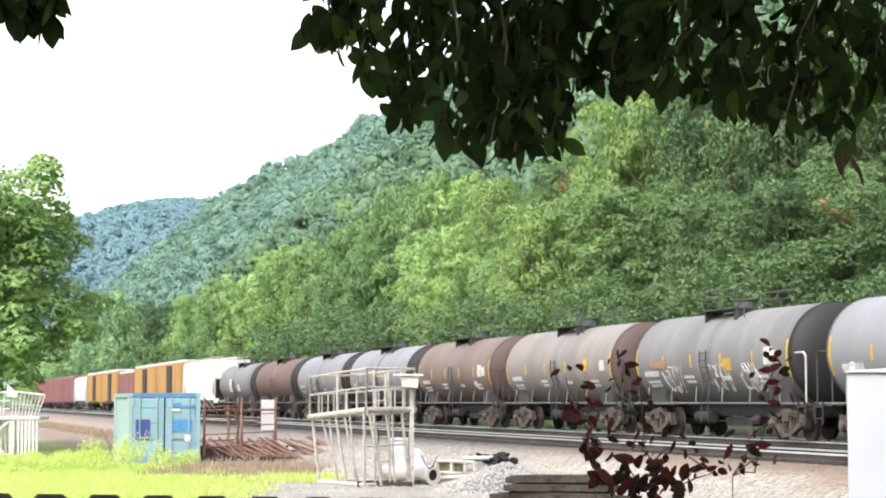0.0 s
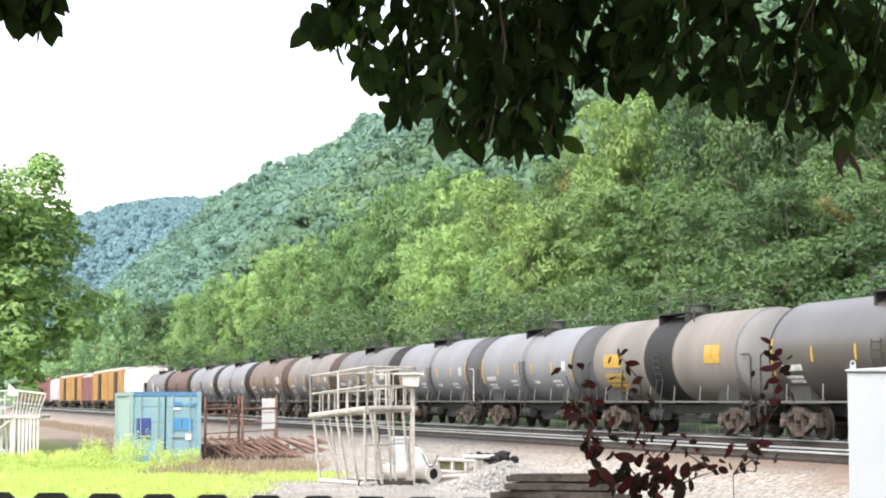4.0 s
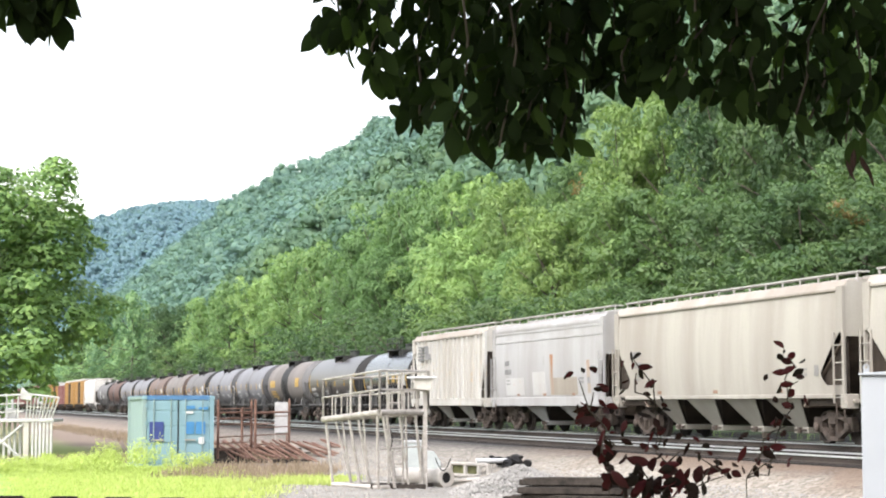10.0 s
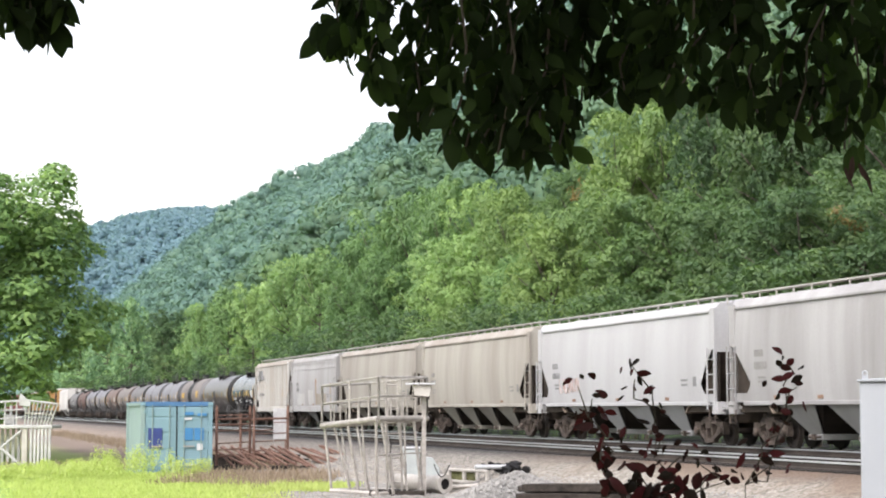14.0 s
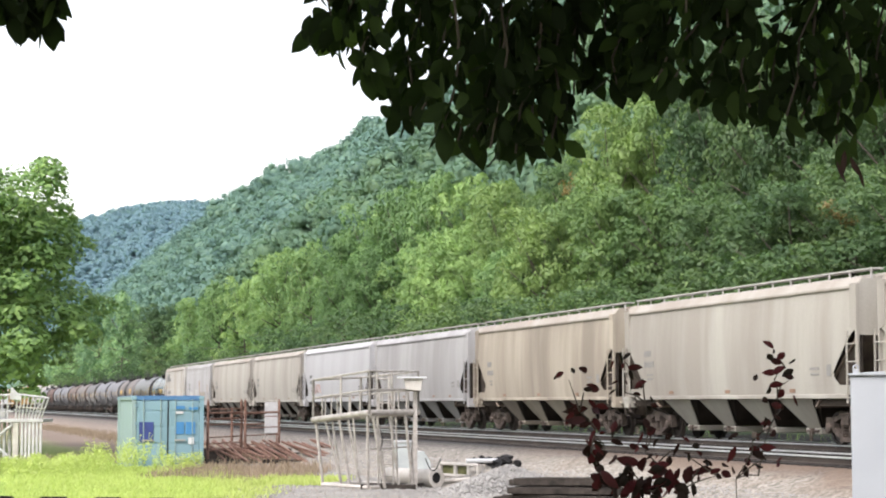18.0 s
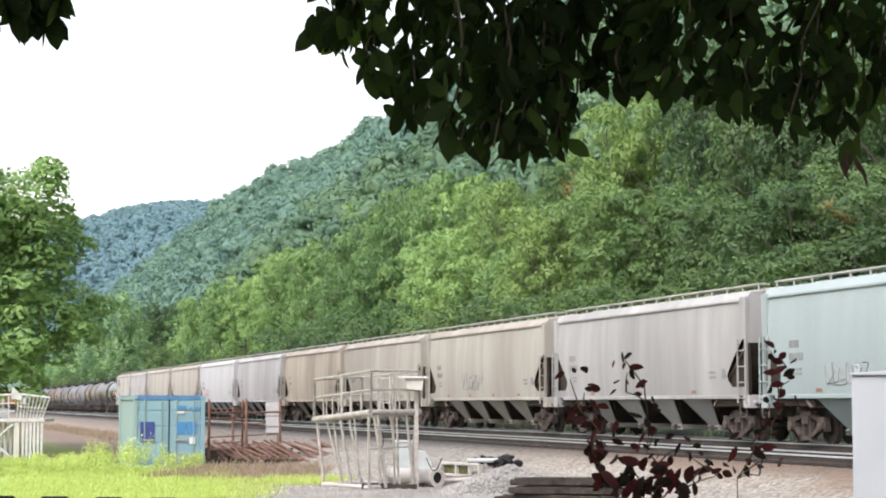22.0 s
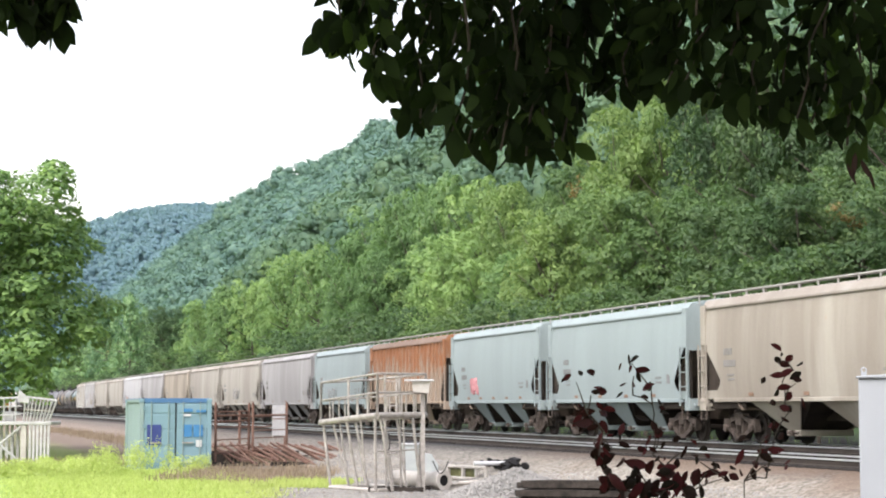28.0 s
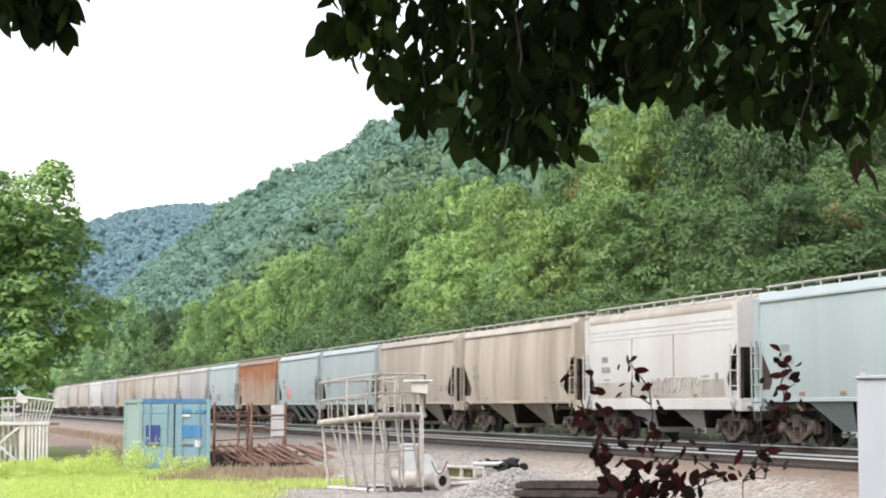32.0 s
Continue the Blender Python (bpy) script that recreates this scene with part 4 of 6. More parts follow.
def tank_patch(x0, x1, z0, z1, r, zc, lift=0.012, n=4):
    """A strip lying on the barrel's near side between two heights."""
    g = Geo()
    a0, a1 = (math.asin(max(-1, min(1, (z - zc) / r))) for z in (z0, z1))
    verts = []
    for rr in (r + lift, r - 0.01):
        for i in range(n + 1):
            a = a0 + (a1 - a0) * i / n
            verts += [(x0, rr * math.cos(a), zc + rr * math.sin(a)), (x1, rr * math.cos(a), zc + rr * math.sin(a))]
    k = 2 * (n + 1)
    faces = [(2 * i, 2 * i + 2, 2 * i + 3, 2 * i + 1) for i in range(n)]
    faces += [(2 * i, k + 2 * i, k + 2 * i + 2, 2 * i + 2) for i in range(n)] + [(2 * i + 1, 2 * i + 3, k + 2 * i + 3, k + 2 * i + 1) for i in range(n)]
    faces += [(0, 1, k + 1, k), (2 * n, k + 2 * n, k + 2 * n + 1, 2 * n + 1)]
    return g.face_set(verts, faces)


def tank(front, rear, paint, label, ends="tank_black", band=0.28, marks=1, wide_band=False, scrawl=0, cage=True, placard=None, pale=False):
    L = front - rear
    car = thing("tank_car", label, "freight car", group="cars of the freight train")
    CARS.append((car, (front + rear) / 2))
    mat = PAINTS[paint]
    r, zc = 1.47, 2.42
    hb = L / 2 - 0.55
    hc = hb - 0.55
    g = Geo().lathe([(-hc, r), (-hc / 2, r), (0, r), (hc / 2, r), (hc, r)], 40, "X", (0, 0, zc))
    part("barrel", g, mat, car, soft=True)
    for k in (1, -1):
        prof = [(k * (hc + 0.55 * math.sin(a)), r * math.cos(a)) for a in [i * math.pi / 16 for i in range(9)]]
        part("tank_head", Geo().lathe(prof if k > 0 else prof, 40, "X", (0, 0, zc)), PAINTS[ends], car, "dark dished tank end", soft=True)
        part("weld_band", Geo().lathe([(k * hc - 0.05, r + 0.006), (k * hc + 0.05, r + 0.006)], 40, "X", (0, 0, zc)), PAINTS[ends], car, soft=True)
        g = Geo().prism([(k * (hc - 1.9), 1.0), (k * (hc - 0.5), 1.0), (k * (hc - 0.7), 1.75), (k * (hc - 1.7), 1.75)], -1.15, 1.15)
        part("saddle", g, BLACK_IRON, car)
        g = Geo().box(k * (L / 2 - 0.6) - 0.55, k * (L / 2 - 0.6) + 0.35, -1.38, 1.38, 0.98, 1.06)
        part("end_platform", g, BLACK_IRON, car)
        coupler(car, k * L / 2, k)
        bogie(car, k * (hb - 1.5))
        for y in (1.36, -1.36):
            g = Geo()
            xa, xb = k * (L / 2 - 0.32), k * (L / 2 - 1.15)
            g.path([(xa, y, 1.0), (xa, y, 2.35), (xa - k * 0.12, y, 2.45), (xb, y, 2.45)], 0.028, 6)
            part("end_handrail", g, PALE_RAIL if k < 0 and pale else BLACK_IRON, car)
            part("handrail_post", Geo().tube((xb, y, 1.0), (xb, y, 1.75), 0.028, 6), BLACK_IRON, car)
        ladder(car, k * (L / 2 - 0.5), 1.42, 0.5, 1.1, 0.42, True, BLACK_IRON, 0.3)
    w = 1.15 if wide_band else band
    part("centre_band", Geo().lathe([(-w, r + 0.012), (w, r + 0.012)], 40, "X", (0, 0, zc)), PAINTS["tank_black" if wide_band else paint if paint in ("tank_gloss", "tank_soot") else "tank_grey"], car, "dark spill band round the middle", soft=True)
    part("centre_sill", Geo().box(-L / 2 + 0.3, L / 2 - 0.3, -0.26, 0.26, 0.66, 1.02), BLACK_IRON, car)
    for k in (1, -1):
        part("side_rail", Geo().box(-hb - 0.1, hb + 0.1, k * 1.36 - 0.03, k * 1.36 + 0.03, 1.03, 1.085), GREY_RAIL, car, "long thin grey side rail")
        brace = Geo().tube((0, k * 1.36, 1.08), (0.28, k * 1.2, 1.55), 0.02, 5).mesh("rail_brace", GREY_RAIL)
        for i in range(6):
            part("rail_brace", brace, None, car).location = (-hc + 0.8 + (2 * hc - 1.6) * i / 5, 0, 0)
    part("bottom_outlet", Geo().lathe([(0.55, 0.16), (0.9, 0.2), (1.0, 0.3)], 12, "Z").box(-0.9, 0.9, -0.35, 0.35, 0.35, 0.62), BLACK_IRON, car)
    part("brake_rigging", Geo().tube((1.4, 0.55, 0.62), (2.5, 0.55, 0.62), 0.18, 10).tube((-2.3, 0.6, 0.55), (-1.6, 0.6, 0.55), 0.14, 8).tube((-3.2, 0.3, 0.5), (3.2, 0.3, 0.5), 0.03, 5), BLACK_IRON, car)
    # manway, top platform and its railings, side ladder
    zt = zc + r
    part("manway", Geo().lathe([(zt - 0.2, 0.29), (zt + 0.30, 0.29), (zt + 0.32, 0.34), (zt + 0.37, 0.34), (zt + 0.39, 0.0)], 16, "Z"), DULL_IRON, car, soft=False)
    part("top_platform", Geo().box(-1.15, 1.15, 0.4, 1.02, zt + 0.0, zt + 0.05).box(-1.15, 1.15, -1.02, -0.4, zt + 0.0, zt + 0.05), BLACK_IRON, car)
    for x in (-1.05, 1.05):
        part("platform_bracket", Geo().box(x - 0.05, x + 0.05, -0.95, 0.95, zt - 0.34, zt), BLACK_IRON, car)
    if cage:
        for y in (-1.0, 1.0):
            g = Geo()
            for x in (-1.12, 0.0, 1.12):
                g.tube((x, y, zt), (x, y, zt + 0.62), 0.02, 5)
            g.tube((-1.12, y, zt + 0.62), (1.12, y, zt + 0.62), 0.02, 5)
            g.tube((-1.12, y, zt + 0.38), (1.12, y, zt + 0.38), 0.02, 5)
            part("railing", g, DULL_IRON, car)
        g = Geo()
        for x in (-1.6, -1.12):
            g.tube((x, 0.9, zt - 0.3), (x, 0.9, zt + 0.72), 0.022, 5)
        g.tube((-1.6, 0.9, zt + 0.72), (-1.12, 0.9, zt + 0.72), 0.022, 5)
        part("ladder_hoop", g, DULL_IRON, car)
    lad = None
    for x in (-0.24, 0.24):
        g = Geo()
        pts = [(x, 1.5, 0.45), (x, 1.5, 1.1)] + [(x, (r + 0.09) * math.cos(a), zc + (r + 0.09) * math.sin(a)) for a in (-0.45, -0.25, -0.05, 0.15)]
        g.path(pts, 0.02, 5)
        lad = part("side_ladder" if lad is None else "stile", g, BLACK_IRON, car if lad is None else lad) if lad is None or x > 0 else lad
    lad = lad.parent if lad.name.startswith("stile") else lad
    for i in range(5):
        a = -0.45 + 0.55 * i / 4
        q = part("rung", Geo().tube((-0.24, 0, 0), (0.24, 0, 0), 0.018, 5), BLACK_IRON, lad) if i == 0 else part("rung", q.data, None, lad)
        q.location = (0, (r + 0.09) * math.cos(a), zc + (r + 0.09) * math.sin(a))
    if marks:
        for i in range(6):
            x = -hc + 0.12 + (2 * hc - 0.24) * i / 5
            tall = i in (0, 5)
            part("reflector", tank_patch(x - 0.05, x + 0.05, zc - (0.62 if tall else 0.28), zc + (0.40 if tall else 0.14), r, zc, 0.016), YELLOW, car, "yellow reflective strip")
        for x, z, w, h in ((hc - 1.25, zc - 0.42, 1.1, 0.16), (hc - 1.25, zc - 0.68, 0.9, 0.07), (hc - 1.3, zc - 0.80, 0.8, 0.07), (1.4, zc - 0.55, 0.7, 0.08),
                           (1.35, zc - 0.70, 0.6, 0.07), (-1.3, zc - 0.62, 0.5, 0.10), (-hc + 1.9, zc - 0.6, 0.8, 0.08), (-hc + 1.8, zc - 0.75, 0.7, 0.08), (-hc + 0.9, zc - 0.05, 0.4, 0.36)):
            part("stencil", tank_patch(x - w / 2, x + w / 2, z - h / 2, z + h / 2, r, zc, 0.018, 2), WHITE, car)
    if placard:
        for x, z, w, h, c in placard:
            part("placard", tank_patch(x - w / 2, x + w / 2, z - h / 2, z + h / 2, r, zc, 0.02, 2), {"y": YELLOW, "w": WHITE, "o": ORANGE}[c], car)
    if scrawl:
        rng = random.Random(scrawl)
        for cx, wide in ((2.6, 1.4), (-0.9, 1.5), (-3.0, 1.0)):
            for i in range(5):
                pts = []
                ph = rng.random() * 6
                for k in range(8):
                    z = zc - 0.62 + 0.42 * math.sin(ph + k * rng.uniform(0.7, 1.3))
                    x = cx + wide * (i / 5 - 0.4) + 0.18 * math.cos(ph * 2 + k * 0.9) + 0.02 * k
                    y = math.sqrt(max(0.0, r * r - (z - zc) ** 2)) + 0.012
                    pts.append((x, y, z))
                part("graffiti_stroke", Geo().path(pts, 0.02, 4), PALE_RAIL, car, "loose white sprayed stroke")
    return car


def boxcar(front, rear, paint, label, doors=True, roof=WHITE, tall=4.75):
    L = front - rear
    car = thing("boxcar", label, "freight car", group="cars of the freight train")
    CARS.append((car, (front + rear) / 2))
    mat = PAINTS[paint]
    hb = L / 2 - 0.4
    part("body", Geo().box(-hb, hb, -1.5, 1.5, 1.1, tall - 0.25), mat, car, bevel=0.02)
    part("roof", Geo().prism([(-hb - 0.03, tall - 0.25), (hb + 0.03, tall - 0.25), (hb + 0.03, tall), (-hb - 0.03, tall)], -1.48, 1.48), roof, car, "pale roof", 0.05)
    rib = Geo().prism([(-0.06, 1.15), (0.06, 1.15), (0.06, tall - 0.27), (-0.06, tall - 0.27)], 0, 0.07).mesh("rib", mat)
    n = 12
    for i in range(n + 1):
        x = -hb + 0.08 + (2 * hb - 0.16) * i / n
        if not doors or abs(x) > 1.7:
            p = part("rib", rib, None, car)
            p.location = (x, 1.5, 0)
    if doors:
        for k in (1, -1):
            d = part("door", Geo().box(-1.5, 1.5, k * 1.56 - 0.05, k * 1.56 + 0.05, 1.2, tall - 0.4), SHEET_DARK, car, "dark sliding door", 0.02)
            part("door_bar", Geo().box(-0.6, -0.5, k * 1.63 - 0.03, k * 1.63 + 0.03, 1.2, tall - 0.45).box(0.5, 0.6, k * 1.63 - 0.03, k * 1.63 + 0.03, 1.2, tall - 0.45), TRUCK, d)
    part("underframe", Geo().box(-hb, hb, -1.3, 1.3, 0.85, 1.1), BLACK_IRON, car)
    for k in (1, -1):
        coupler(car, k * L / 2, k)
        bogie(car, k * (hb - 1.7))
        ladder(car, k * (hb - 0.3), 1.6, 0.6, tall - 0.4, 0.44, True, mat)
    return car


def build_train():
    # the cars in their order, from the one farthest ahead; places along the line at the start
    at = [347.0, 329.6, 312.2, 294.8, 277.3]
    for a in at:
        boxcar(a, a - 17.4, "box_red", "dull red steel boxcar with ribbed sides", False, PAINTS["box_red"])
    hopper(259.8, 241.5, "white", "off-white covered hopper car far up the train")
    boxcar(241.5, 223.9, "box_yellow", "yellow boxcar with a dark sliding door")
    boxcar(223.9, 206.4, "box_yellow", "yellow boxcar with a dark sliding door")
    boxcar(206.4, 192.1, "box_red", "short dark red boxcar with a pale roof", False, WHITE, 4.4)
    boxcar(192.1, 174.8, "box_yellow", "yellow boxcar with a dark sliding door")
    boxcar(174.8, 157.8, "box_yellow", "yellow boxcar with a dark sliding door")
    hopper(157.8, 140.6, "chalk", "off-white covered hopper car with curved sides", marks=0)
    tank(140.6, 125.7, "tank_grey", "dirty grey tank car with pale patches", marks=0, placard=[(1.6, 2.3, 0.9, 0.9, "w"), (-1.6, 2.1, 1.0, 0.5, "w")])
    tank(125.7, 111.9, "tank_rust", "reddish-brown rusty tank car", marks=0, cage=False)
    tank(111.9, 98.3, "tank_blue", "pale blue-grey tank car", "tank_black")
    tank(98.3, 84.6, "tank_blue", "pale blue-grey tank car", "tank_black", cage=False)
    tank(84.6, 71.5, "tank_brown", "rust-brown tank car with yellow reflective strips", "tank_maroon", placard=[(-4.0, 2.4, 0.45, 0.5, "w"), (-3.3, 1.85, 0.4, 0.25, "w")])
    tank(71.5, 57.9, "tank_taupe", "grey-brown weathered tank car with yellow reflective strips", "tank_maroon", placard=[(-3.2, 2.4, 0.4, 0.42, "y")])
    tank(57.9, 44.7, "tank_grey", "dark grey tank car with white graffiti", scrawl=3, pale=True, placard=[(3.6, 2.3, 1.3, 0.26, "o"), (-1.5, 2.2, 0.55, 0.36, "y"), (-4.2, 2.4, 0.5, 0.5, "w")])
    tank(44.7, 31.3, "tank_blue", "pale blue-grey tank car", "tank_dark", pale=True)
    tank(31.3, 18.2, "tank_blue", "pale blue-grey tank car with a rust-stained middle", "tank_dark")
    tank(18.2, 4.5, "tank_taupe", "tan tank car with a broad black middle band and yellow placard", "tank_grey", wide_band=True, marks=0,
         placard=[(4.0, 2.45, 1.6, 0.45, "y"), (3.9, 1.95, 1.7, 0.10, "y"), (3.9, 1.78, 1.6, 0.10, "y"), (3.8, 1.6, 1.6, 0.10, "y"), (3.6, 1.45, 0.7, 0.08, "y"), (-4.1, 2.5, 1.1, 0.55, "y")])
    tank(4.5, -9.8, "tank_soot", "dusty brownish-black tank car with yellow strips", "tank_black")
    tank(-9.8, -21.1, "tank_gloss", "glossy black tank car with yellow strips, its top mirroring the sky", "tank_black", placard=[(-1.9, 2.4, 0.45, 0.36, "y"), (-4.0, 2.3, 0.4, 0.5, "w")])
    car, hb = hopper(-21.1, -34.0, "ribbed", "white ribbed two-bay hopper car with a dark emblem", False, True, 2, 0, 1.0, True)
    y = 1.5
    for i in range(5):
        part("emblem_bar", Geo().box(hb - 1.95, hb - 1.05, y, y + 0.118, 3.78 - 0.15 * i, 3.86 - 0.15 * i), INK, car)
    e = Geo().prism([(hb - 2.1, 3.86), (hb - 2.75, 3.86), (hb - 2.95, 3.2), (hb - 2.3, 3.2)], y, y + 0.118)
    part("emblem", e, INK, car, "dark slanted painted emblem")
    for i in range(6):
        part("stencil", Geo().box(hb - 1.9 - 0.2 * i, hb - 1.77 - 0.2 * i, y, y + 0.118, 2.1, 2.3), FAINT, car)
    car, hb = hopper(-34.0, -48.0, "grey", "pale grey two-bay hopper car with rust-stained lower panels", True, False, 2, 1, 0.3, True, False)
    for x, w, z0, z1, p in ((3.6, 2.3, 1.45, 2.15, "panel"), (0.6, 1.5, 1.45, 2.35, "panel"), (-0.9, 0.35, 1.45, 3.0, "rusty"), (-2.4, 2.6, 1.45, 2.1, "cream"), (-4.9, 0.3, 1.5, 2.7, "rusty"), (0.0, 0.10, 1.4, 4.2, "grey")):
        part("repair_panel", Geo().face_set([(x + sx * w / 2, side_y(z, True) + lift, z) for lift in (0.008, -0.01) for z in (z0, (z0 + z1) / 2, z1) for sx in (-1, 1)],
             [(1, 0, 2, 3), (3, 2, 4, 5), (0, 1, 7, 6), (4, 10, 11, 5), (0, 6, 8, 2), (2, 8, 10, 4), (1, 3, 9, 7), (3, 5, 11, 9)]), PAINTS[p], car, "stained repair panel")
    for z in (3.62, 3.95):
        part("shoulder_seam", Geo().box(-hb + 0.1, hb - 0.1, side_y(z, True) - 0.03, side_y(z, True) + 0.02, z - 0.03, z + 0.03), PAINTS["grey"], car)
    hopper(-48.0, -65.4, "light_tan", "light tan covered hopper car", marks=2)
    hopper(-65.4, -82.4, "light_tan", "light tan covered hopper car, dust-streaked", marks=4)
    car, hb = hopper(-82.4, -99.8, "white", "white covered hopper car with faded red scrawl", True, marks=3, cut=1.05)
    spray(car, hb - 3.6, 2.0, 2.0, 0.55, True, RED_SPRAY, 5, 8)
    hopper(-99.8, -117.2, "lavender", "pale grey hopper car with dark streaks", marks=6)
    hopper(-117.2, -134.1, "tan", "tan hopper car with brown streaks and rusty roof edge", marks=2)
    hopper(-134.1, -150.9, "light_tan", "light tan covered hopper car", marks=4)
    car, hb = hopper(-150.9, -168.3, "light_tan", "light tan hopper car with black scrawl", marks=7)
    spray(car, 1.0, 2.1, 2.6, 0.8, True, INK, 8, 5)
    hopper(-168.3, -185.7, "lavender", "pale lavender-grey covered hopper car", marks=2)
    car, hb = hopper(-185.7, -199.6, "teal", "pale teal covered hopper car", True, marks=3, cut=1.05)
    spray(car, 1.5, 1.9, 2.0, 0.6, True, INK, 4, 5)
    hopper(-199.6, -214.8, "rusty", "rust-streaked orange hopper car with ribbed sides", False, True, 2, 0, 1.05)
    car, hb = hopper(-214.8, -228.0, "teal", "pale teal hopper car with a small red scrawl", True, marks=5, cut=1.05)
    spray(car, 2.4, 2.0, 0.9, 0.7, True, PINK_SPRAY, 15, 5, 0.06)
    hopper(-228.0, -242.1, "teal", "pale teal covered hopper car", True, marks=7, cut=1.05)
    hopper(-242.1, -256.8, "cream", "cream hopper car with faint brown streaks", bays=2, marks=2)
    hopper(-256.8, -272.2, "tan", "brown-streaked tan covered hopper car", bays=2, marks=4)
    car, hb = hopper(-272.2, -286.0, "panel", "white hopper car with rusty roof and grey scrawl along its foot", True, False, 2, 3, 0.8, True, False)
    for z0, z1, p in ((1.42, 1.95, "light_tan"),):
        part("lower_panel", Geo().face_set([(sx * (hb - 1.0), side_y(z, True) + lift, z) for lift in (0.008, -0.01) for z in (z0, (z0 + z1) / 2, z1) for sx in (-1, 1)],
             [(1, 0, 2, 3), (3, 2, 4, 5), (0, 1, 7, 6), (4, 10, 11, 5), (0, 6, 8, 2), (2, 8, 10, 4), (1, 3, 9, 7), (3, 5, 11, 9)]), PAINTS[p], car, "dirty tan lower band")
    for z in (3.45, 3.6, 3.75):
        part("shoulder_seam", Geo().box(-hb + 0.1, hb - 0.1, side_y(z, True) - 0.03, side_y(z, True) + 0.012, z - 0.02, z + 0.02), PAINTS["panel"], car)
    for x in (-1.6, 1.9):
        part("weld_seam", Geo().box(x - 0.03, x + 0.03, 1.57, 1.612, 2.1, 3.4), PAINTS["tan"], car)
    spray(car, -1.6, 1.8, 4.6, 0.5, True, FAINT, 21, 16)
    hopper(-286.0, -302.0, "teal", "pale teal covered hopper car with dark stencilled marks", True, marks=5, cut=1.05)
    hopper(-302.0, -317.0, "tan", "tan covered hopper car at the end of the string", marks=2)


def train_pose(s):
    p = along(s, FAR_TRACK, RAIL_Z)
    return pose(p.x, p.y, p.z, 0, 0, HEADING)


def run(t):
    """How far the train has rolled: it slows a little."""
    return 10.97 * t - 0.0158 * t * t


build_train()

# ---- the yard ----
GALV = surface("galvanised_tube", (0.25, 0.228, 0.205), (0.43, 0.40, 0.37), 6.0, 0.5, 0.25)
WHITE_PAINT = surface("white_paint", (0.44, 0.445, 0.455), (0.56, 0.565, 0.57), 1.2, 0.45, 0.0, 0.05)
GANTRY_PAINT = surface("worn_white_paint", (0.30, 0.295, 0.29), (0.47, 0.465, 0.46), 2.0, 0.55, 0.0, 0.05)
CABINET = surface("cabinet_aluminium", (0.265, 0.283, 0.303), (0.30, 0.318, 0.338), 0.8, 0.45, 0.0, 0.0, 300.0)
RUST = surface("rusty_steel", (0.12, 0.065, 0.048), (0.24, 0.145, 0.11), 3.0, 0.85)
TEAL_BOX = car_paint("container_teal", (0.17, 0.275, 0.315), (0.14, 0.23, 0.265), 0.12, 0.4)
PALE_TEAL = car_paint("container_side", (0.205, 0.275, 0.268), (0.17, 0.23, 0.225), 0.05, 0.3)
GREY_TEAL = surface("box_grey_teal", (0.33, 0.36, 0.355), (0.42, 0.45, 0.445), 2.0, 0.5)
BLUE_ROOF = surface("container_roof", (0.035, 0.11, 0.23), (0.07, 0.18, 0.33), 2.0, 0.5)
NAVY = surface("navy_panel", (0.018, 0.03, 0.14), (0.03, 0.05, 0.20), 3.0, 0.45)
BLUE_SIGN = surface("blue_panel", (0.03, 0.15, 0.33), (0.05, 0.21, 0.41), 3.0, 0.45)
BLACK_PLASTIC = surface("black_plastic", (0.006, 0.006, 0.006), (0.016, 0.015, 0.015), 3.0, 0.85)
TIMBER = surface("old_timber", (0.013, 0.011, 0.0095), (0.062, 0.052, 0.044), 5.0, 0.9, 0.0, 0.5)
STONE = surface("crushed_stone", (0.18, 0.175, 0.165), (0.34, 0.33, 0.31), 3.0, 0.9, which="Generated")
PIPE = surface("pale_pipe", (0.32, 0.295, 0.26), (0.46, 0.435, 0.40), 2.0, 0.6)
GRASS = foliage("grass_blade", (0.2866, 0.345, 0.1012), (0.4175, 0.485, 0.1552), (0.523, 0.59, 0.23), 0.45, 0.6, 0.0, 0.5)
OLIVE = surface("olive_sheet", (0.07, 0.075, 0.03), (0.15, 0.15, 0.07), 3.0, 0.8)
DRY = foliage("dry_weeds", (0.15, 0.11, 0.08), (0.25, 0.19, 0.145), (0.36, 0.29, 0.22), 0.3, 0.7, 0.0, 0.6)


def bank_z(x, y):
    """Height of the ground at a place of the yard."""
    return ground_z(0, NX * x + NY * y)


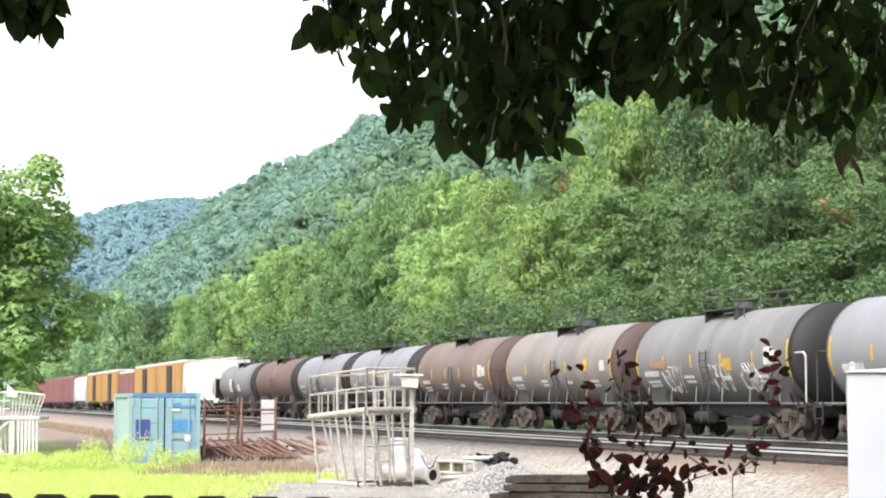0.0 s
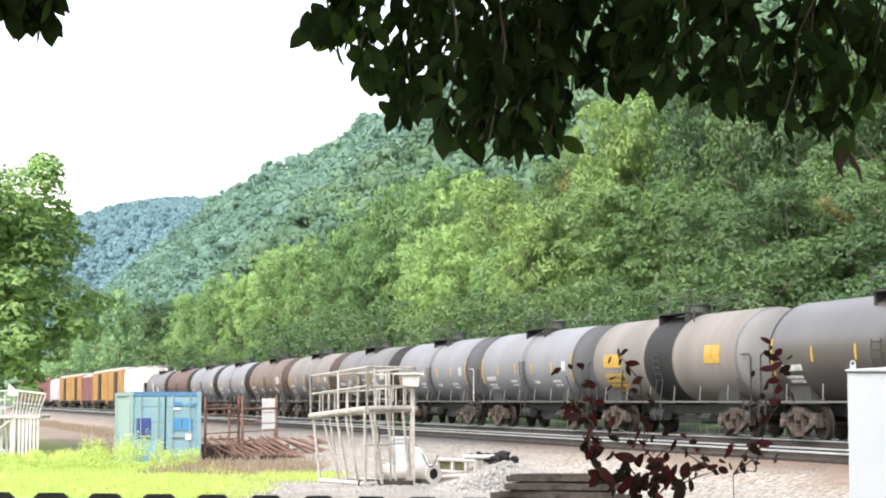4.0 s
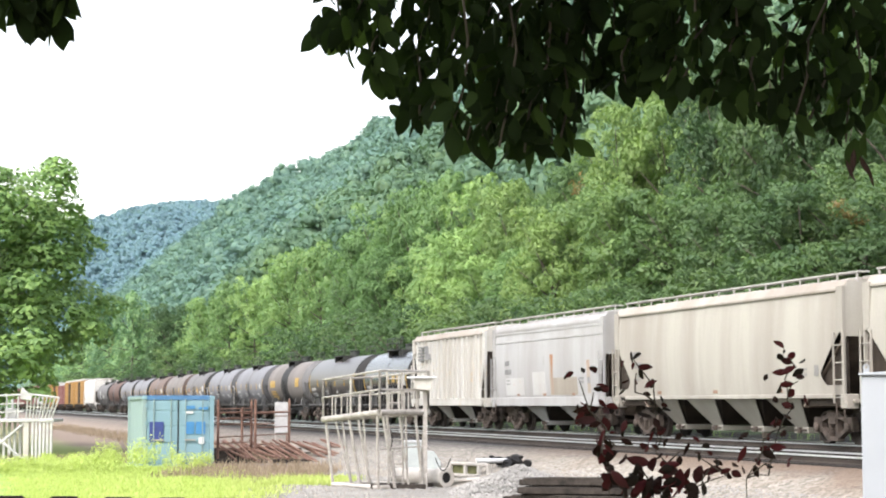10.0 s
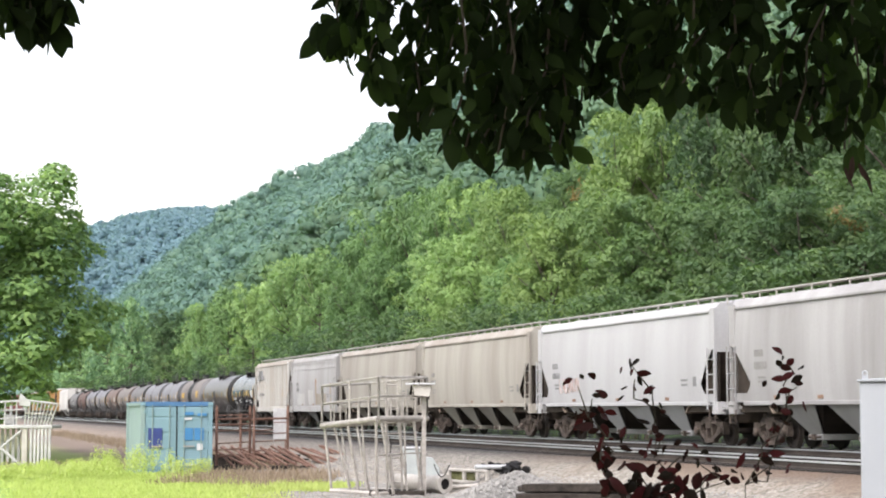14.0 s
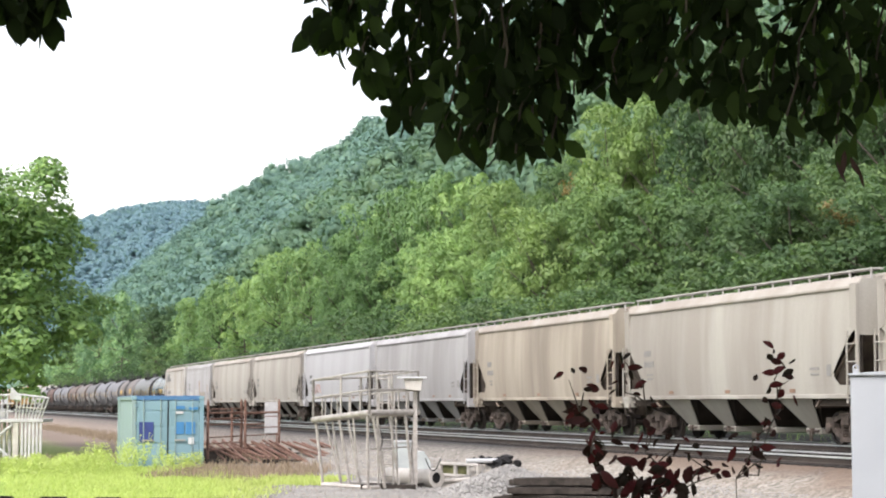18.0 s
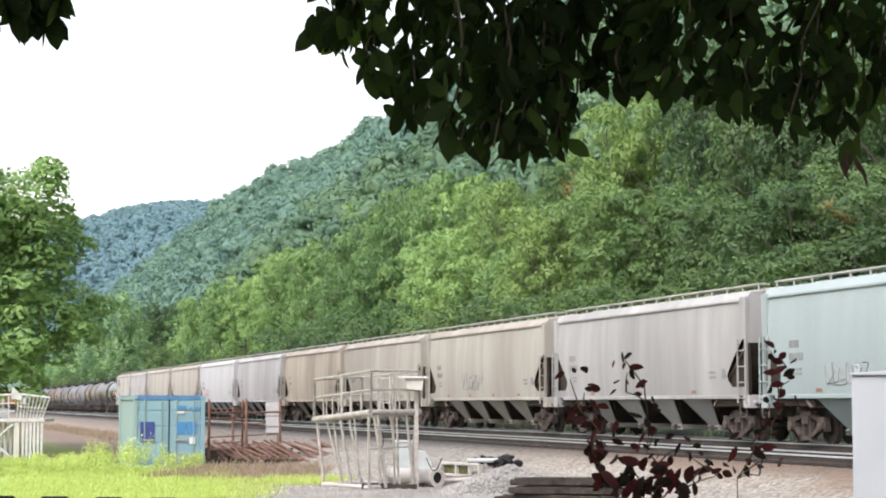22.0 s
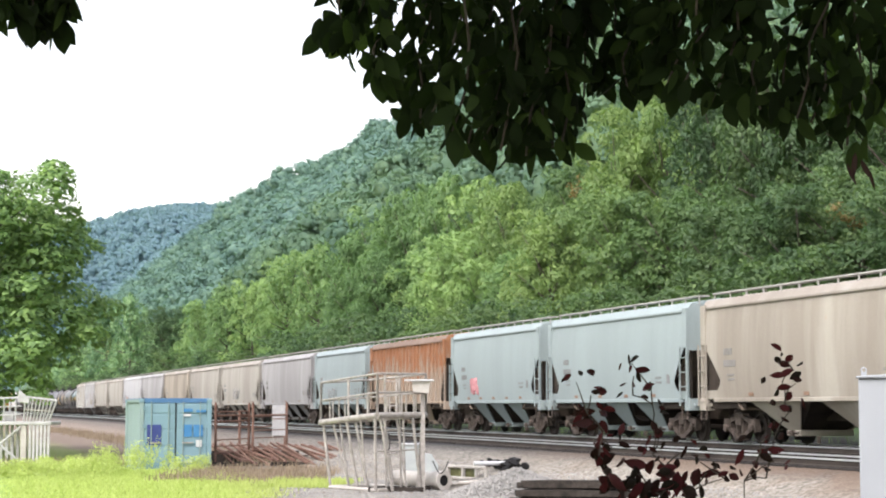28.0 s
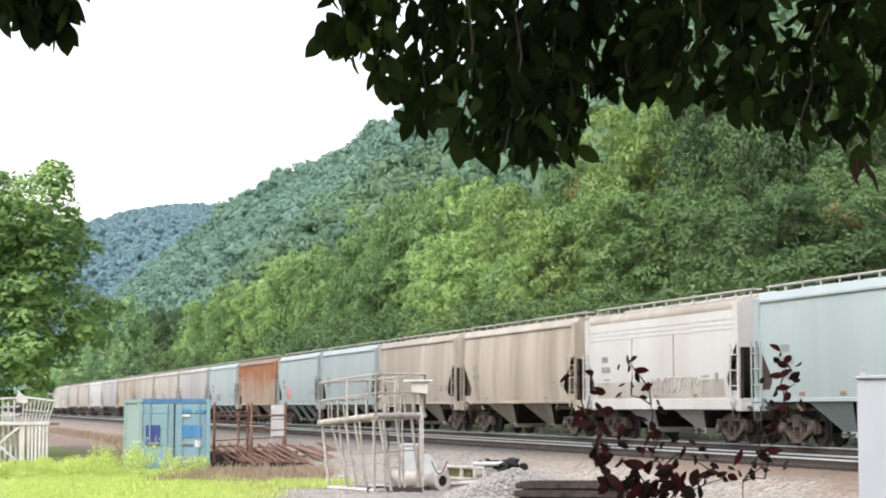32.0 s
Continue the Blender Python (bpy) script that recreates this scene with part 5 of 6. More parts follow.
def container():
    """Twenty-foot box: corrugated sides, double doors with locking rods."""
    c = thing("shipping_container", "faded teal shipping container with double doors and a blue roof", "container", pose(-9.80, 66.42, 0, 0, 0, 14.6))
    w, h, L = 1.22, 2.59, 6.06
    for k, m in ((-1, PALE_TEAL), (1, TEAL_BOX)):
        g = Geo()
        pts = []
        n = 40
        for i in range(n + 1):
            pts.append((k * (w - 0.03 + (0.03 if (i // 2) % 2 else 0.0)), 0.12 + (L - 0.24) * i / n))
        verts = [(x, y, z) for z in (0.16, h - 0.1) for x, y in pts]
        faces = [(i, i + 1, n + 2 + i, n + 1 + i) for i in range(n)]
        if k < 0:
            faces = [f[::-1] for f in faces]
        g.face_set(verts, faces)
        part("side_wall", g, m, c, "pale corrugated side wall")
        part("bottom_rail", Geo().box(k * w - 0.06, k * w + 0.06, 0.1, L - 0.1, 0.0, 0.17), m, c)
        part("top_rail", Geo().box(k * w - 0.05, k * w + 0.05, 0.1, L - 0.1, h - 0.12, h - 0.01), BLUE_ROOF if k > 0 else m, c)
        for y in (0.0, L):
            part("corner_post", Geo().box(k * w - 0.08, k * w + 0.08, y - 0.08, y + 0.08, 0, h), PALE_TEAL if k < 0 else TEAL_BOX, c, bevel=0.01)
            for z in (0.0, h - 0.12):
                part("corner_casting", Geo().box(k * w - 0.09, k * w + 0.09, y - 0.1, y + 0.1, z - 0.004, z + 0.124), TEAL_BOX, c, bevel=0.012)
    part("roof", Geo().box(-w, w, 0.02, L, h - 0.05, h + 0.02), BLUE_ROOF, c, "blue sheet roof")
    part("floor", Geo().box(-w, w, 0.1, L, 0.12, 0.2), BLACK_IRON, c)
    part("end_wall", Geo().box(-w + 0.05, w - 0.05, L - 0.06, L - 0.02, 0.15, h - 0.1), TEAL_BOX, c)
    part("header", Geo().box(-w + 0.07, w - 0.07, -0.06, 0.06, h - 0.14, h - 0.01), BLUE_ROOF, c, "blue door header")
    part("threshold", Geo().box(-w + 0.07, w - 0.07, -0.06, 0.06, 0.03, 0.16), TEAL_BOX, c)
    for k in (-1, 1):
        x0, x1 = (-w + 0.09, -0.015) if k < 0 else (0.015, w - 0.09)
        d = part("door", Geo().box(x0, x1, -0.05, 0.0, 0.17, h - 0.16), TEAL_BOX, c, "teal steel door", 0.01)
        for z0, z1 in ((0.28, 0.82), (0.92, 1.42), (1.52, 2.0), (2.08, 2.38)):
            part("panel", Geo().box(x0 + 0.07, x1 - 0.07, -0.066, -0.045, z0, z1), TEAL_BOX, d, bevel=0.008)
        for x in (x0 + 0.25, x1 - 0.25):
            part("locking_rod", Geo().tube((x, -0.10, 0.12), (x, -0.10, h - 0.1), 0.02, 7), PALE_TEAL, d)
        part("rod_handle", Geo().box(x0 + 0.22, x0 + 0.62, -0.13, -0.1, 0.98, 1.03), GALV, d)
        for z in (0.35, 0.95, 1.6, 2.25):
            hx = x0 if k < 0 else x1
            part("hinge", Geo().box(hx - 0.05, hx + 0.05, -0.09, -0.02, z - 0.06, z + 0.06), TEAL_BOX, d)
    part("door_gasket", Geo().box(-0.02, 0.02, -0.075, -0.03, 0.17, h - 0.16), BLACK_PLASTIC, c, "black rubber door seal")
    part("navy_placard", Geo().box(-1.03, -0.52, -0.10, -0.068, 0.93, 1.66), NAVY, c, "dark blue rectangular panel")
    for x in (0.24, 0.64):
        part("blue_placard", Geo().box(x, x + 0.34, -0.10, -0.068, 1.22, 1.66), BLUE_SIGN, c, "bright blue rectangular panel")
    for x, z, wd, ht, m in ((0.28, 2.12, 0.32, 0.12, BLUE_SIGN), (0.28, 1.96, 0.26, 0.08, WHITE_PAINT), (0.74, 2.1, 0.34, 0.09, BLUE_SIGN), (0.74, 0.86, 0.2, 0.24, WHITE_PAINT), (0.3, 0.30, 0.6, 0.05, WHITE_PAINT)):
        part("stencil", Geo().box(x, x + wd, -0.112, -0.068, z, z + ht), m, c)


container()


def rack(x0, y0, x1, y1, z1, rails, name_label):
    """A rusty steel stillage end: two posts and cross bars."""
    r = thing("steel_rack", name_label, "rack", group="rusty racks beside the container")
    for x, y in ((x0, y0), (x1, y1)):
        part("post", Geo().tube((x, y, 0), (x, y, z1), 0.055, 8).tube((x, y, z1), (x, y, z1 + 0.07), 0.03, 6), RUST, r)
        part("foot", Geo().box(x - 0.12, x + 0.12, y - 0.12, y + 0.12, 0, 0.03), RUST, r)
    for z, rad in rails:
        part("cross_bar", Geo().tube((x0, y0, z), (x1, y1, z + 0.03), rad, 6), RUST, r)
    return r


rack(-9.02, 71.8, -7.95, 74.0, 2.42, ((2.1, 0.03), (1.95, 0.05), (1.72, 0.05), (1.5, 0.03), (1.0, 0.025), (0.75, 0.025), (0.5, 0.05)), "rusty red steel rack with cross bars")
rack(-7.75, 73.6, -6.55, 75.4, 2.45, ((1.95, 0.05), (1.35, 0.025), (1.05, 0.025), (0.55, 0.05)), "rusty red steel rack standing before scrap rails")
rack(-8.6, 76.4, -6.9, 78.6, 2.1, ((1.9, 0.04), (1.45, 0.04), (0.6, 0.04)), "rusty red steel rack behind the others")


def signboard():
    s = thing("signboard", "blank white metal board on a thin stand", "signboard", pose(-7.0, 77.0, 0, 0, 0, 12))
    part("board", Geo().box(-0.30, 0.30, -0.02, 0.02, 1.1, 2.38), GANTRY_PAINT, s, bevel=0.01)
    part("bar", Geo().box(-0.3, 0.3, -0.035, -0.02, 1.78, 1.82), RUST, s)
    for x in (-0.27, 0.27):
        part("leg", Geo().tube((x, 0, 0), (x, 0, 1.12), 0.025, 6), GALV, s)
    part("brace", Geo().tube((-0.27, 0, 0.6), (0.27, 0, 0.6), 0.02, 6), GALV, s)


signboard()


def scrap_rails():
    """Long rusty bars side by side, their far ends propped up on timbers."""
    rng = random.Random(12)
    bar = Geo().prism([(-2.6, 0), (2.6, 0), (2.6, 0.07), (-2.6, 0.07)], -0.035, 0.035).mesh("scrap_bar", RUST)
    for i in range(24):
        x = -8.9 + 4.7 * i / 23 + rng.uniform(-0.12, 0.12)
        o = tagged(new("scrap_bar", bar), "rusty steel bar lying in the scrap pile", "steel bar", "bars of the scrap pile")
        o.matrix_basis = pose(x, 73.0 + rng.uniform(-0.8, 0.9), 0.36 + 0.05 * (i % 3) + 0.07 * rng.random(), 0, -6.5 + rng.uniform(-1.2, 1.2), 111 + rng.uniform(-5, 5))
    b = Geo().box(-1.1, 1.1, -0.1, 0.1, 0, 0.17)
    for x in (-8.9, -6.6, -4.4):
        for z in (0.0, 0.17, 0.34):
            if z < 0.3 or x < -5:
                whole("bearer", b, TIMBER, "dark timber bearer under scrap bars", "timber", pose(x - 0.5, 75.0, z, 0, 0, 4), "bearers of the scrap pile", bevel=0.01)
        whole("bearer", b, TIMBER, "dark timber bearer under scrap bars", "timber", pose(x + 0.6, 71.2, 0, 0, 0, 8), "bearers of the scrap pile", bevel=0.01)


scrap_rails()


def tower_cage():
    """Platform frame of pale tube: splayed legs, a beam ring and a guard rail above, a ladder inside."""
    t = thing("platform_frame", "pale galvanised tubular platform frame with guard rails and splayed legs", "metal frame")
    C, L, R = Vector((-1.84, 49.2, 0)), Vector((-3.52, 51.6, 0)), Vector((-0.55, 50.4, 0))
    B = L + R - C
    zc = {"C": 2.07, "L": 1.86, "R": 2.08, "B": 1.95}
    P = {"C": C, "L": L, "R": R, "B": B}
    top = 1.12

    def at(k, z):
        return Vector((P[k].x, P[k].y, z))

    for a, b in (("C", "L"), ("C", "R"), ("L", "B"), ("R", "B")):
        part("beam", Geo().tube(at(a, zc[a]), at(b, zc[b]), 0.085, 10), GALV, t, "thick pale tube beam")
        for f, rad in ((1.0, 0.032), (0.55, 0.028)):
            part("guard_rail", Geo().tube(at(a, zc[a] + top * f), at(b, zc[b] + top * f), rad, 7), GALV, t)
        n = 6 if (a, b) in (("C", "L"), ("R", "B")) else 4
        for i in range(n + 1):
            q = i / n
            tall = i in (0, n) or (i == 3 and n == 6)
            lo = at(a, zc[a]).lerp(at(b, zc[b]), q)
            part("guard_post", Geo().tube(lo, lo + Vector((0, 0, top if tall else top * 0.55)), 0.036 if tall else 0.022, 7), GALV, t)
        # legs lean inward to a smaller foot frame
        n = 4 if (a, b) == ("C", "L") else 3
        for i in range(n):
            q = (i + 0.15) / n
            lo = at(a, 0.05).lerp(at(b, 0.05), q)
            mid = (C + B) / 2
            foot = lo.lerp(Vector((mid.x + 0.12, mid.y, 0.05)), 0.13) + Vector((0.40 * q if b != "R" else 0.36, 0, 0))
            part("leg", Geo().tube(at(a, zc[a]).lerp(at(b, zc[b]), q), foot, 0.03 if i % 2 else 0.042, 7), GALV, t)
    for a, b in (("C", "L"), ("C", "R"), ("L", "B"), ("R", "B")):
        mid = (C + B) / 2
        m2 = Vector((mid.x + 0.12, mid.y, 0.05))
        part("foot_rail", Geo().tube(at(a, 0.06).lerp(m2, 0.17), at(b, 0.06).lerp(m2, 0.17), 0.06, 7), PIPE, t)
    for x in (-1.62, -1.22):
        part("ladder_stile", Geo().tube((x, 49.9, 0.1), (x - 0.05, 49.9, 3.2), 0.035, 6), GALV, t)
    for i in range(9):
        part("rung", Geo().tube((-1.64, 49.9, 0.35 + 0.33 * i), (-1.24, 49.9, 0.35 + 0.33 * i), 0.02, 6), GALV, t)
    part("post", Geo().box(-0.69, -0.57, 50.2, 50.32, 0, 2.95), GALV, t, "square grey post")
    part("cross_tie", Geo().tube(at("C", 1.1), at("R", 1.15), 0.025, 6), GALV, t)
    g = Geo().prism([(-0.93, 3.0), (-0.42, 3.0), (-0.47, 2.66), (-0.90, 2.70)], 49.9, 50.4)
    part("hood", g, PIPE, t, "beige folded sheet hood", 0.01)
    part("hood_top", Geo().box(-1.13, -0.32, 49.82, 50.5, 3.0, 3.045), WHITE_PAINT, t, "thin white top plate", 0.006)
    part("skid", Geo().box(-2.1, -0.6, 49.7, 49.95, 0, 0.13).box(-1.9, -0.4, 50.6, 50.85, 0, 0.13), TIMBER, t, "dark skid under the frame")
    part("cable", Geo().path([(-1.55 + 0.05 * math.sin(i * 1.3), 49.5, 1.6 - 0.2 * i) for i in range(8)], 0.014, 5).path([(-0.35 + 0.06 * i, 49.6, 0.55 - 0.35 * math.sin(i / 7 * 3.1) + 0.3) for i in range(8)], 0.014, 5), BLACK_PLASTIC, t, "hanging black cable")


tower_cage()


def white_gantry():
    """The second frame, farther off: white slats under a deck, bracing, a guard rail that leans out."""
    t = thing("white_gantry", "white-painted metal gantry with vertical slats and a guard rail", "metal frame")
    y = 73.2
    part("deck", Geo().box(-20.5, -15.72, y - 0.2, y + 1.6, 1.58, 1.72), GANTRY_PAINT, t, bevel=0.02)
    for i in range(6):
        x = -16.58 + 0.148 * i
        part("slat", Geo().box(x - 0.045, x + 0.045, y - 0.16, y - 0.08, 0.05, 1.58), GANTRY_PAINT, t)
    for i in range(11):
        x = -19.2 + 0.22 * i
        part("slat", Geo().box(x - 0.055, x + 0.055, y + 0.5, y + 0.58, 0.0, 1.58), GANTRY_PAINT, t)
    for x in (-16.84, -19.9):
        part("leg", Geo().box(x - 0.11, x + 0.11, y - 0.15, y + 0.05, 0, 1.6), PIPE, t)
    for a, b in (((-18.6, 0.1), (-16.95, 1.5)), ((-18.6, 1.5), (-16.95, 0.12))):
        part("brace", Geo().tube((a[0], y - 0.2, a[1]), (b[0], y - 0.2, b[1]), 0.055, 6), GANTRY_PAINT, t)
    for i in range(9):
        q = i / 8
        part("guard_post", Geo().tube((-16.85 + 1.0 * q, y - 0.1, 1.7), (-16.75 + 1.24 * q, y - 0.3, 2.68 - 0.14 * q), 0.034, 6), GANTRY_PAINT, t)
    part("guard_rail", Geo().tube((-16.75, y - 0.3, 2.70), (-15.5, y - 0.3, 2.55), 0.045, 6), GANTRY_PAINT, t)
    part("guard_rail", Geo().tube((-16.8, y - 0.2, 2.2), (-15.68, y - 0.2, 2.12), 0.03, 6), GALV, t)
    for z in (2.62, 2.28, 1.95):
        part("guard_rail", Geo().tube((-20.6, y - 0.1, z - 0.12), (-16.95, y - 0.1, z + 0.06), 0.045 if z > 2.5 else 0.03, 6), GANTRY_PAINT, t)
    for i in range(8):
        x = -20.4 + 0.46 * i
        part("guard_post", Geo().tube((x, y - 0.1, 1.7), (x, y - 0.1, 2.62), 0.032, 6), GANTRY_PAINT, t)
    g = Geo().prism([(-17.05, 2.5), (-16.6, 2.45), (-16.58, 2.62), (-17.0, 3.0)], y - 0.36, y - 0.33)
    part("side_plate", g, GANTRY_PAINT, t, "leaning grey sheet plate", 0.005)
    part("winch", Geo().box(-17.75, -17.3, y + 0.1, y + 0.5, 1.72, 2.12).tube((-17.5, y + 0.3, 2.1), (-17.5, y + 0.3, 2.5), 0.06, 8), GANTRY_PAINT, t, bevel=0.02)


white_gantry()


def utility_box():
    b = thing("utility_box", "pale teal metal utility box with a sloping side", "utility box", pose(-0.98, 56.5, 0.0, 0, 0, 6))
    part("cabinet", Geo().box(-0.36, 0.2, -0.3, 0.3, 0, 1.12), GREY_TEAL, b, bevel=0.02)
    part("lid", Geo().box(-0.40, 0.24, -0.34, 0.34, 1.12, 1.18), WHITE_PAINT, b, bevel=0.015)
    part("side_hood", Geo().prism([(0.2, 0.0), (0.74, 0.0), (0.72, 0.55), (0.52, 0.85), (0.2, 0.88)], -0.28, 0.28), GREY_TEAL, b, bevel=0.01)
    part("door", Geo().box(-0.31, 0.15, -0.325, -0.3, 0.1, 1.05), GREY_TEAL, b, bevel=0.006)
    part("plinth", Geo().box(-0.42, 0.8, -0.36, 0.36, -0.02, 0.05), PIPE, b)


utility_box()


def pipes():
    p = thing("culvert_pipe", "large pale pipe lying on the gravel with an open end", "pipe", pose(-0.25, 51.0, 0.0, 0, 0, 0))
    g = Geo().lathe([(-1.9, 0.23), (0.02, 0.23), (0.02, 0.27), (0.34, 0.27), (0.34, 0.155), (-1.9, 0.155)], 24, "X", (0, 0, 0.27))
    t = part("barrel", g, PIPE, p, soft=False)
    t.matrix_basis = pose(0, 0, 0, 0, 0, -52)
    # a black disc shuts the mouth, in place of the shade inside
    part("bore_shade", Geo().lathe([(0.30, 0.156), (0.30, 0.0)], 20, "X", (0, 0, 0.27)), BLACK_PLASTIC, t, "black disc standing for the shade in the pipe")
    for x0, y0, x1, y1, r, lab in ((-0.6, 52.2, 0.9, 50.9, 0.06, "pale steel pipe lying on the gravel"), (0.8, 52.35, 1.95, 52.7, 0.06, "white pipe lying across the crate frame"),
                                   (-1.5, 53.4, 0.2, 53.9, 0.07, "pale steel pipe lying on the gravel")):
        za, zb = bank_z(x0, y0) + r, bank_z(x1, y1) + r
        if "white" in lab:
            za = 0.2 + 0.43 + r
        whole("pipe", Geo().tube((x0, y0, za), (x1, y1, zb), r, 12), WHITE_PAINT if "white" in lab else PIPE, lab, "pipe", group="pipes on the gravel")
    f = thing("pallet_frame", "pale metal crate frame with dark green sheet inside", "frame", pose(0.05, 53.6, 0.2, 0, 0, -58))
    part("rail", Geo().tube((0, 0, 0.38), (2.1, 0, 0.38), 0.05, 7), PIPE, f)
    part("rail", Geo().tube((0, 0, 0.05), (2.1, 0, 0.05), 0.05, 7), PIPE, f)
    for x in (0.04, 0.85, 1.55, 2.05):
        part("post", Geo().box(x - 0.05, x + 0.05, -0.04, 0.04, -0.1, 0.42), PIPE, f)
    part("sheet", Geo().box(0.06, 1.5, 0.06, 0.1, 0.05, 0.34), OLIVE, f, "olive sheet")


pipes()


def junk():
    """Black plastic and drum rests at the foot of the bank."""
    g = Geo().lathe([(-0.13, 0.0), (-0.13, 0.13), (0.10, 0.15), (0.12, 0.12), (0.12, 0.0)], 14, "X", (0, 0, 0.14))
    o = thing("drum", "black plastic drum on its side with a white end", "drum", pose(2.2, 51.0, bank_z(2.2, 51.0) - 0.02, 0, 8, -112) @ Matrix.Scale(0.78, 4))
    part("shell", g, BLACK_PLASTIC, o)
    part("hoop", Geo().lathe([(-0.02, 0.145), (-0.02, 0.158), (0.02, 0.158), (0.02, 0.147)], 14, "X", (0, 0, 0.14)), BLACK_IRON, o)
    part("white_cap", Geo().lathe([(-0.13, 0.0), (-0.16, 0.07), (-0.13, 0.09)], 12, "X", (0, 0.0, 0.16)), WHITE_PAINT, o)
    rng = random.Random(3)
    for i in range(13):
        w, d = rng.uniform(0.12, 0.3), rng.uniform(0.07, 0.16)
        g = Geo().prism([(-w, 0.0), (w * 0.8, 0.02), (w, 0.09), (w * 0.3, 0.13), (-w * 0.4, 0.07), (-w * 1.1, 0.08)], -d, d)
        x, y = 1.28 + 0.062 * i + rng.uniform(-0.12, 0.12), 54.0 - 0.19 * i + rng.uniform(-0.2, 0.2)
        whole("rubber_mat", g, BLACK_PLASTIC, "crumpled black rubber strip on the gravel", "rubber strip", pose(x, y, bank_z(x, y) - 0.03 + 0.06 * (i % 3), rng.uniform(-25, 25), rng.uniform(-30, 30), rng.uniform(-80, 60)), "rubber strips on the pile", bevel=0.015)


junk()


def stone_mesh(seed, r=0.05):
    rng = random.Random(seed)
    bm = bmesh.new()
    bmesh.ops.create_icosphere(bm, subdivisions=1, radius=r)
    for v in bm.verts:
        v.co *= rng.uniform(0.7, 1.25)
        v.co.z *= 0.75
    me = bpy.data.meshes.new("stone")
    bm.to_mesh(me)
    bm.free()
    me.materials.append(STONE)
    return me


def joined_stones(name, label, places, seed):
    """Loose stones as one mass."""
    rng = random.Random(seed)
    base = [(1, 0, 0), (-1, 0, 0), (0, 1, 0), (0, -1, 0), (0, 0, 0.8), (0, 0, -0.8)]
    tri = [(0, 2, 4), (2, 1, 4), (1, 3, 4), (3, 0, 4), (2, 0, 5), (1, 2, 5), (3, 1, 5), (0, 3, 5)]
    g = Geo()
    for p, r in places:
        e = Euler((rng.random() * 6, rng.random() * 6, rng.random() * 6)).to_matrix()
        g.face_set([Vector(p) + e @ (Vector(b) * r * rng.uniform(0.65, 1.3)) for b in base], tri)
    return whole(name, g, STONE, label, "gravel", kind="stuff")


def gravel_pile():
    rng = random.Random(17)
    cx, cy = 1.85, 47.4
    g = Geo()
    rings, seg = 9, 36
    verts = [(cx, cy, 0.70)]
    for i in range(1, rings + 1):
        q = i / rings
        for k in range(seg):
            a = k * math.tau / seg
            z = 0.70 * (1 - q) ** 0.85 * (1 + 0.12 * noise.noise((math.cos(a) * 2 * q, math.sin(a) * 2 * q, 3)))
            verts.append((cx + 1.9 * q * math.cos(a), cy + 1.6 * q * math.sin(a), z - 0.05 * q))
    faces = [(0, 1 + k, 1 + (k + 1) % seg) for k in range(seg)]
    for i in range(rings - 1):
        for k in range(seg):
            a, b = 1 + i * seg + k, 1 + i * seg + (k + 1) % seg
            faces.append((a, a + seg, b + seg, b))
    g.face_set(verts, faces)
    pile = thing("gravel_pile", "heap of pale crushed stone on the yard", "gravel pile")
    part("gravel_mound", g, STONE, pile, soft=True)
    kinds = [stone_mesh(i) for i in range(5)]
    places = []
    for i in range(2600):
        a, q = rng.uniform(0, math.tau), rng.random() ** 0.6
        z = 0.70 * (1 - q) ** 0.85 - 0.05 * q
        p = (cx + 1.93 * q * math.cos(a), cy + 1.63 * q * math.sin(a), z + 0.02)
        if i < 300:
            s = part("stone", kinds[i % 5], None, pile)
            k = rng.uniform(0.7, 1.5)
            s.matrix_basis = Matrix.LocRotScale(p, Euler((rng.random() * 6, rng.random() * 6, 0)), (k, k, k))
        else:
            places.append((p, rng.uniform(0.025, 0.06)))
    joined_stones("loose_stones", "loose pale crushed stone heaped on the yard", places, 18)
    places = []
    for i in range(9000):
        d = rng.uniform(12.0, 16.5)
        s = rng.uniform(28, 70)
        q = along(s, d, ground_z(s, d))
        places.append((q, rng.uniform(0.02, 0.05)))
    joined_stones("bank_stones", "loose pale ballast stones on the bank", places, 19)
    places = []
    for i in range(7000):
        q = Vector((rng.uniform(-5.5, 4.5), rng.uniform(43.5, 53), 0.0))
        places.append((q, rng.uniform(0.015, 0.045)))
    joined_stones("yard_stones", "loose pale gravel on the yard", places, 20)


gravel_pile()


def tie_stack():
    """Weathered railway timbers thrown on a heap, ends uneven."""
    rng = random.Random(23)
    for row, (z, ys) in enumerate(((0.0, (0, 0.27, 0.55, 0.84)), (0.18, (0.05, 0.36, 0.66)), (0.365, (0.12, 0.42, 0.70)), (0.55, (0.2, 0.52)))):
        for k, dy in enumerate(ys):
            L = rng.uniform(2.1, 2.75)
            h = rng.uniform(0.15, 0.185)
            n = 6
            prof = []
            for i in range(n + 1):
                x = -L / 2 + L * i / n
                prof.append((x, h - rng.uniform(0, 0.014) - (0.02 if i in (0, n) else 0)))
            g = Geo().prism([(-L / 2, 0.012), (-L / 2 + 0.05, 0), (L / 2 - 0.04, 0), (L / 2, 0.015)] + prof[::-1], -0.115, 0.115)
            whole("timber", g, TIMBER, "old dark railway timber in a stack", "timber",
                  pose(2.72 + rng.uniform(-0.2, 0.2), 39.4 + dy, z, rng.uniform(-3, 3), rng.uniform(-2, 2), rng.uniform(-9, 6)), "stacked old timbers", bevel=0.012)


tie_stack()


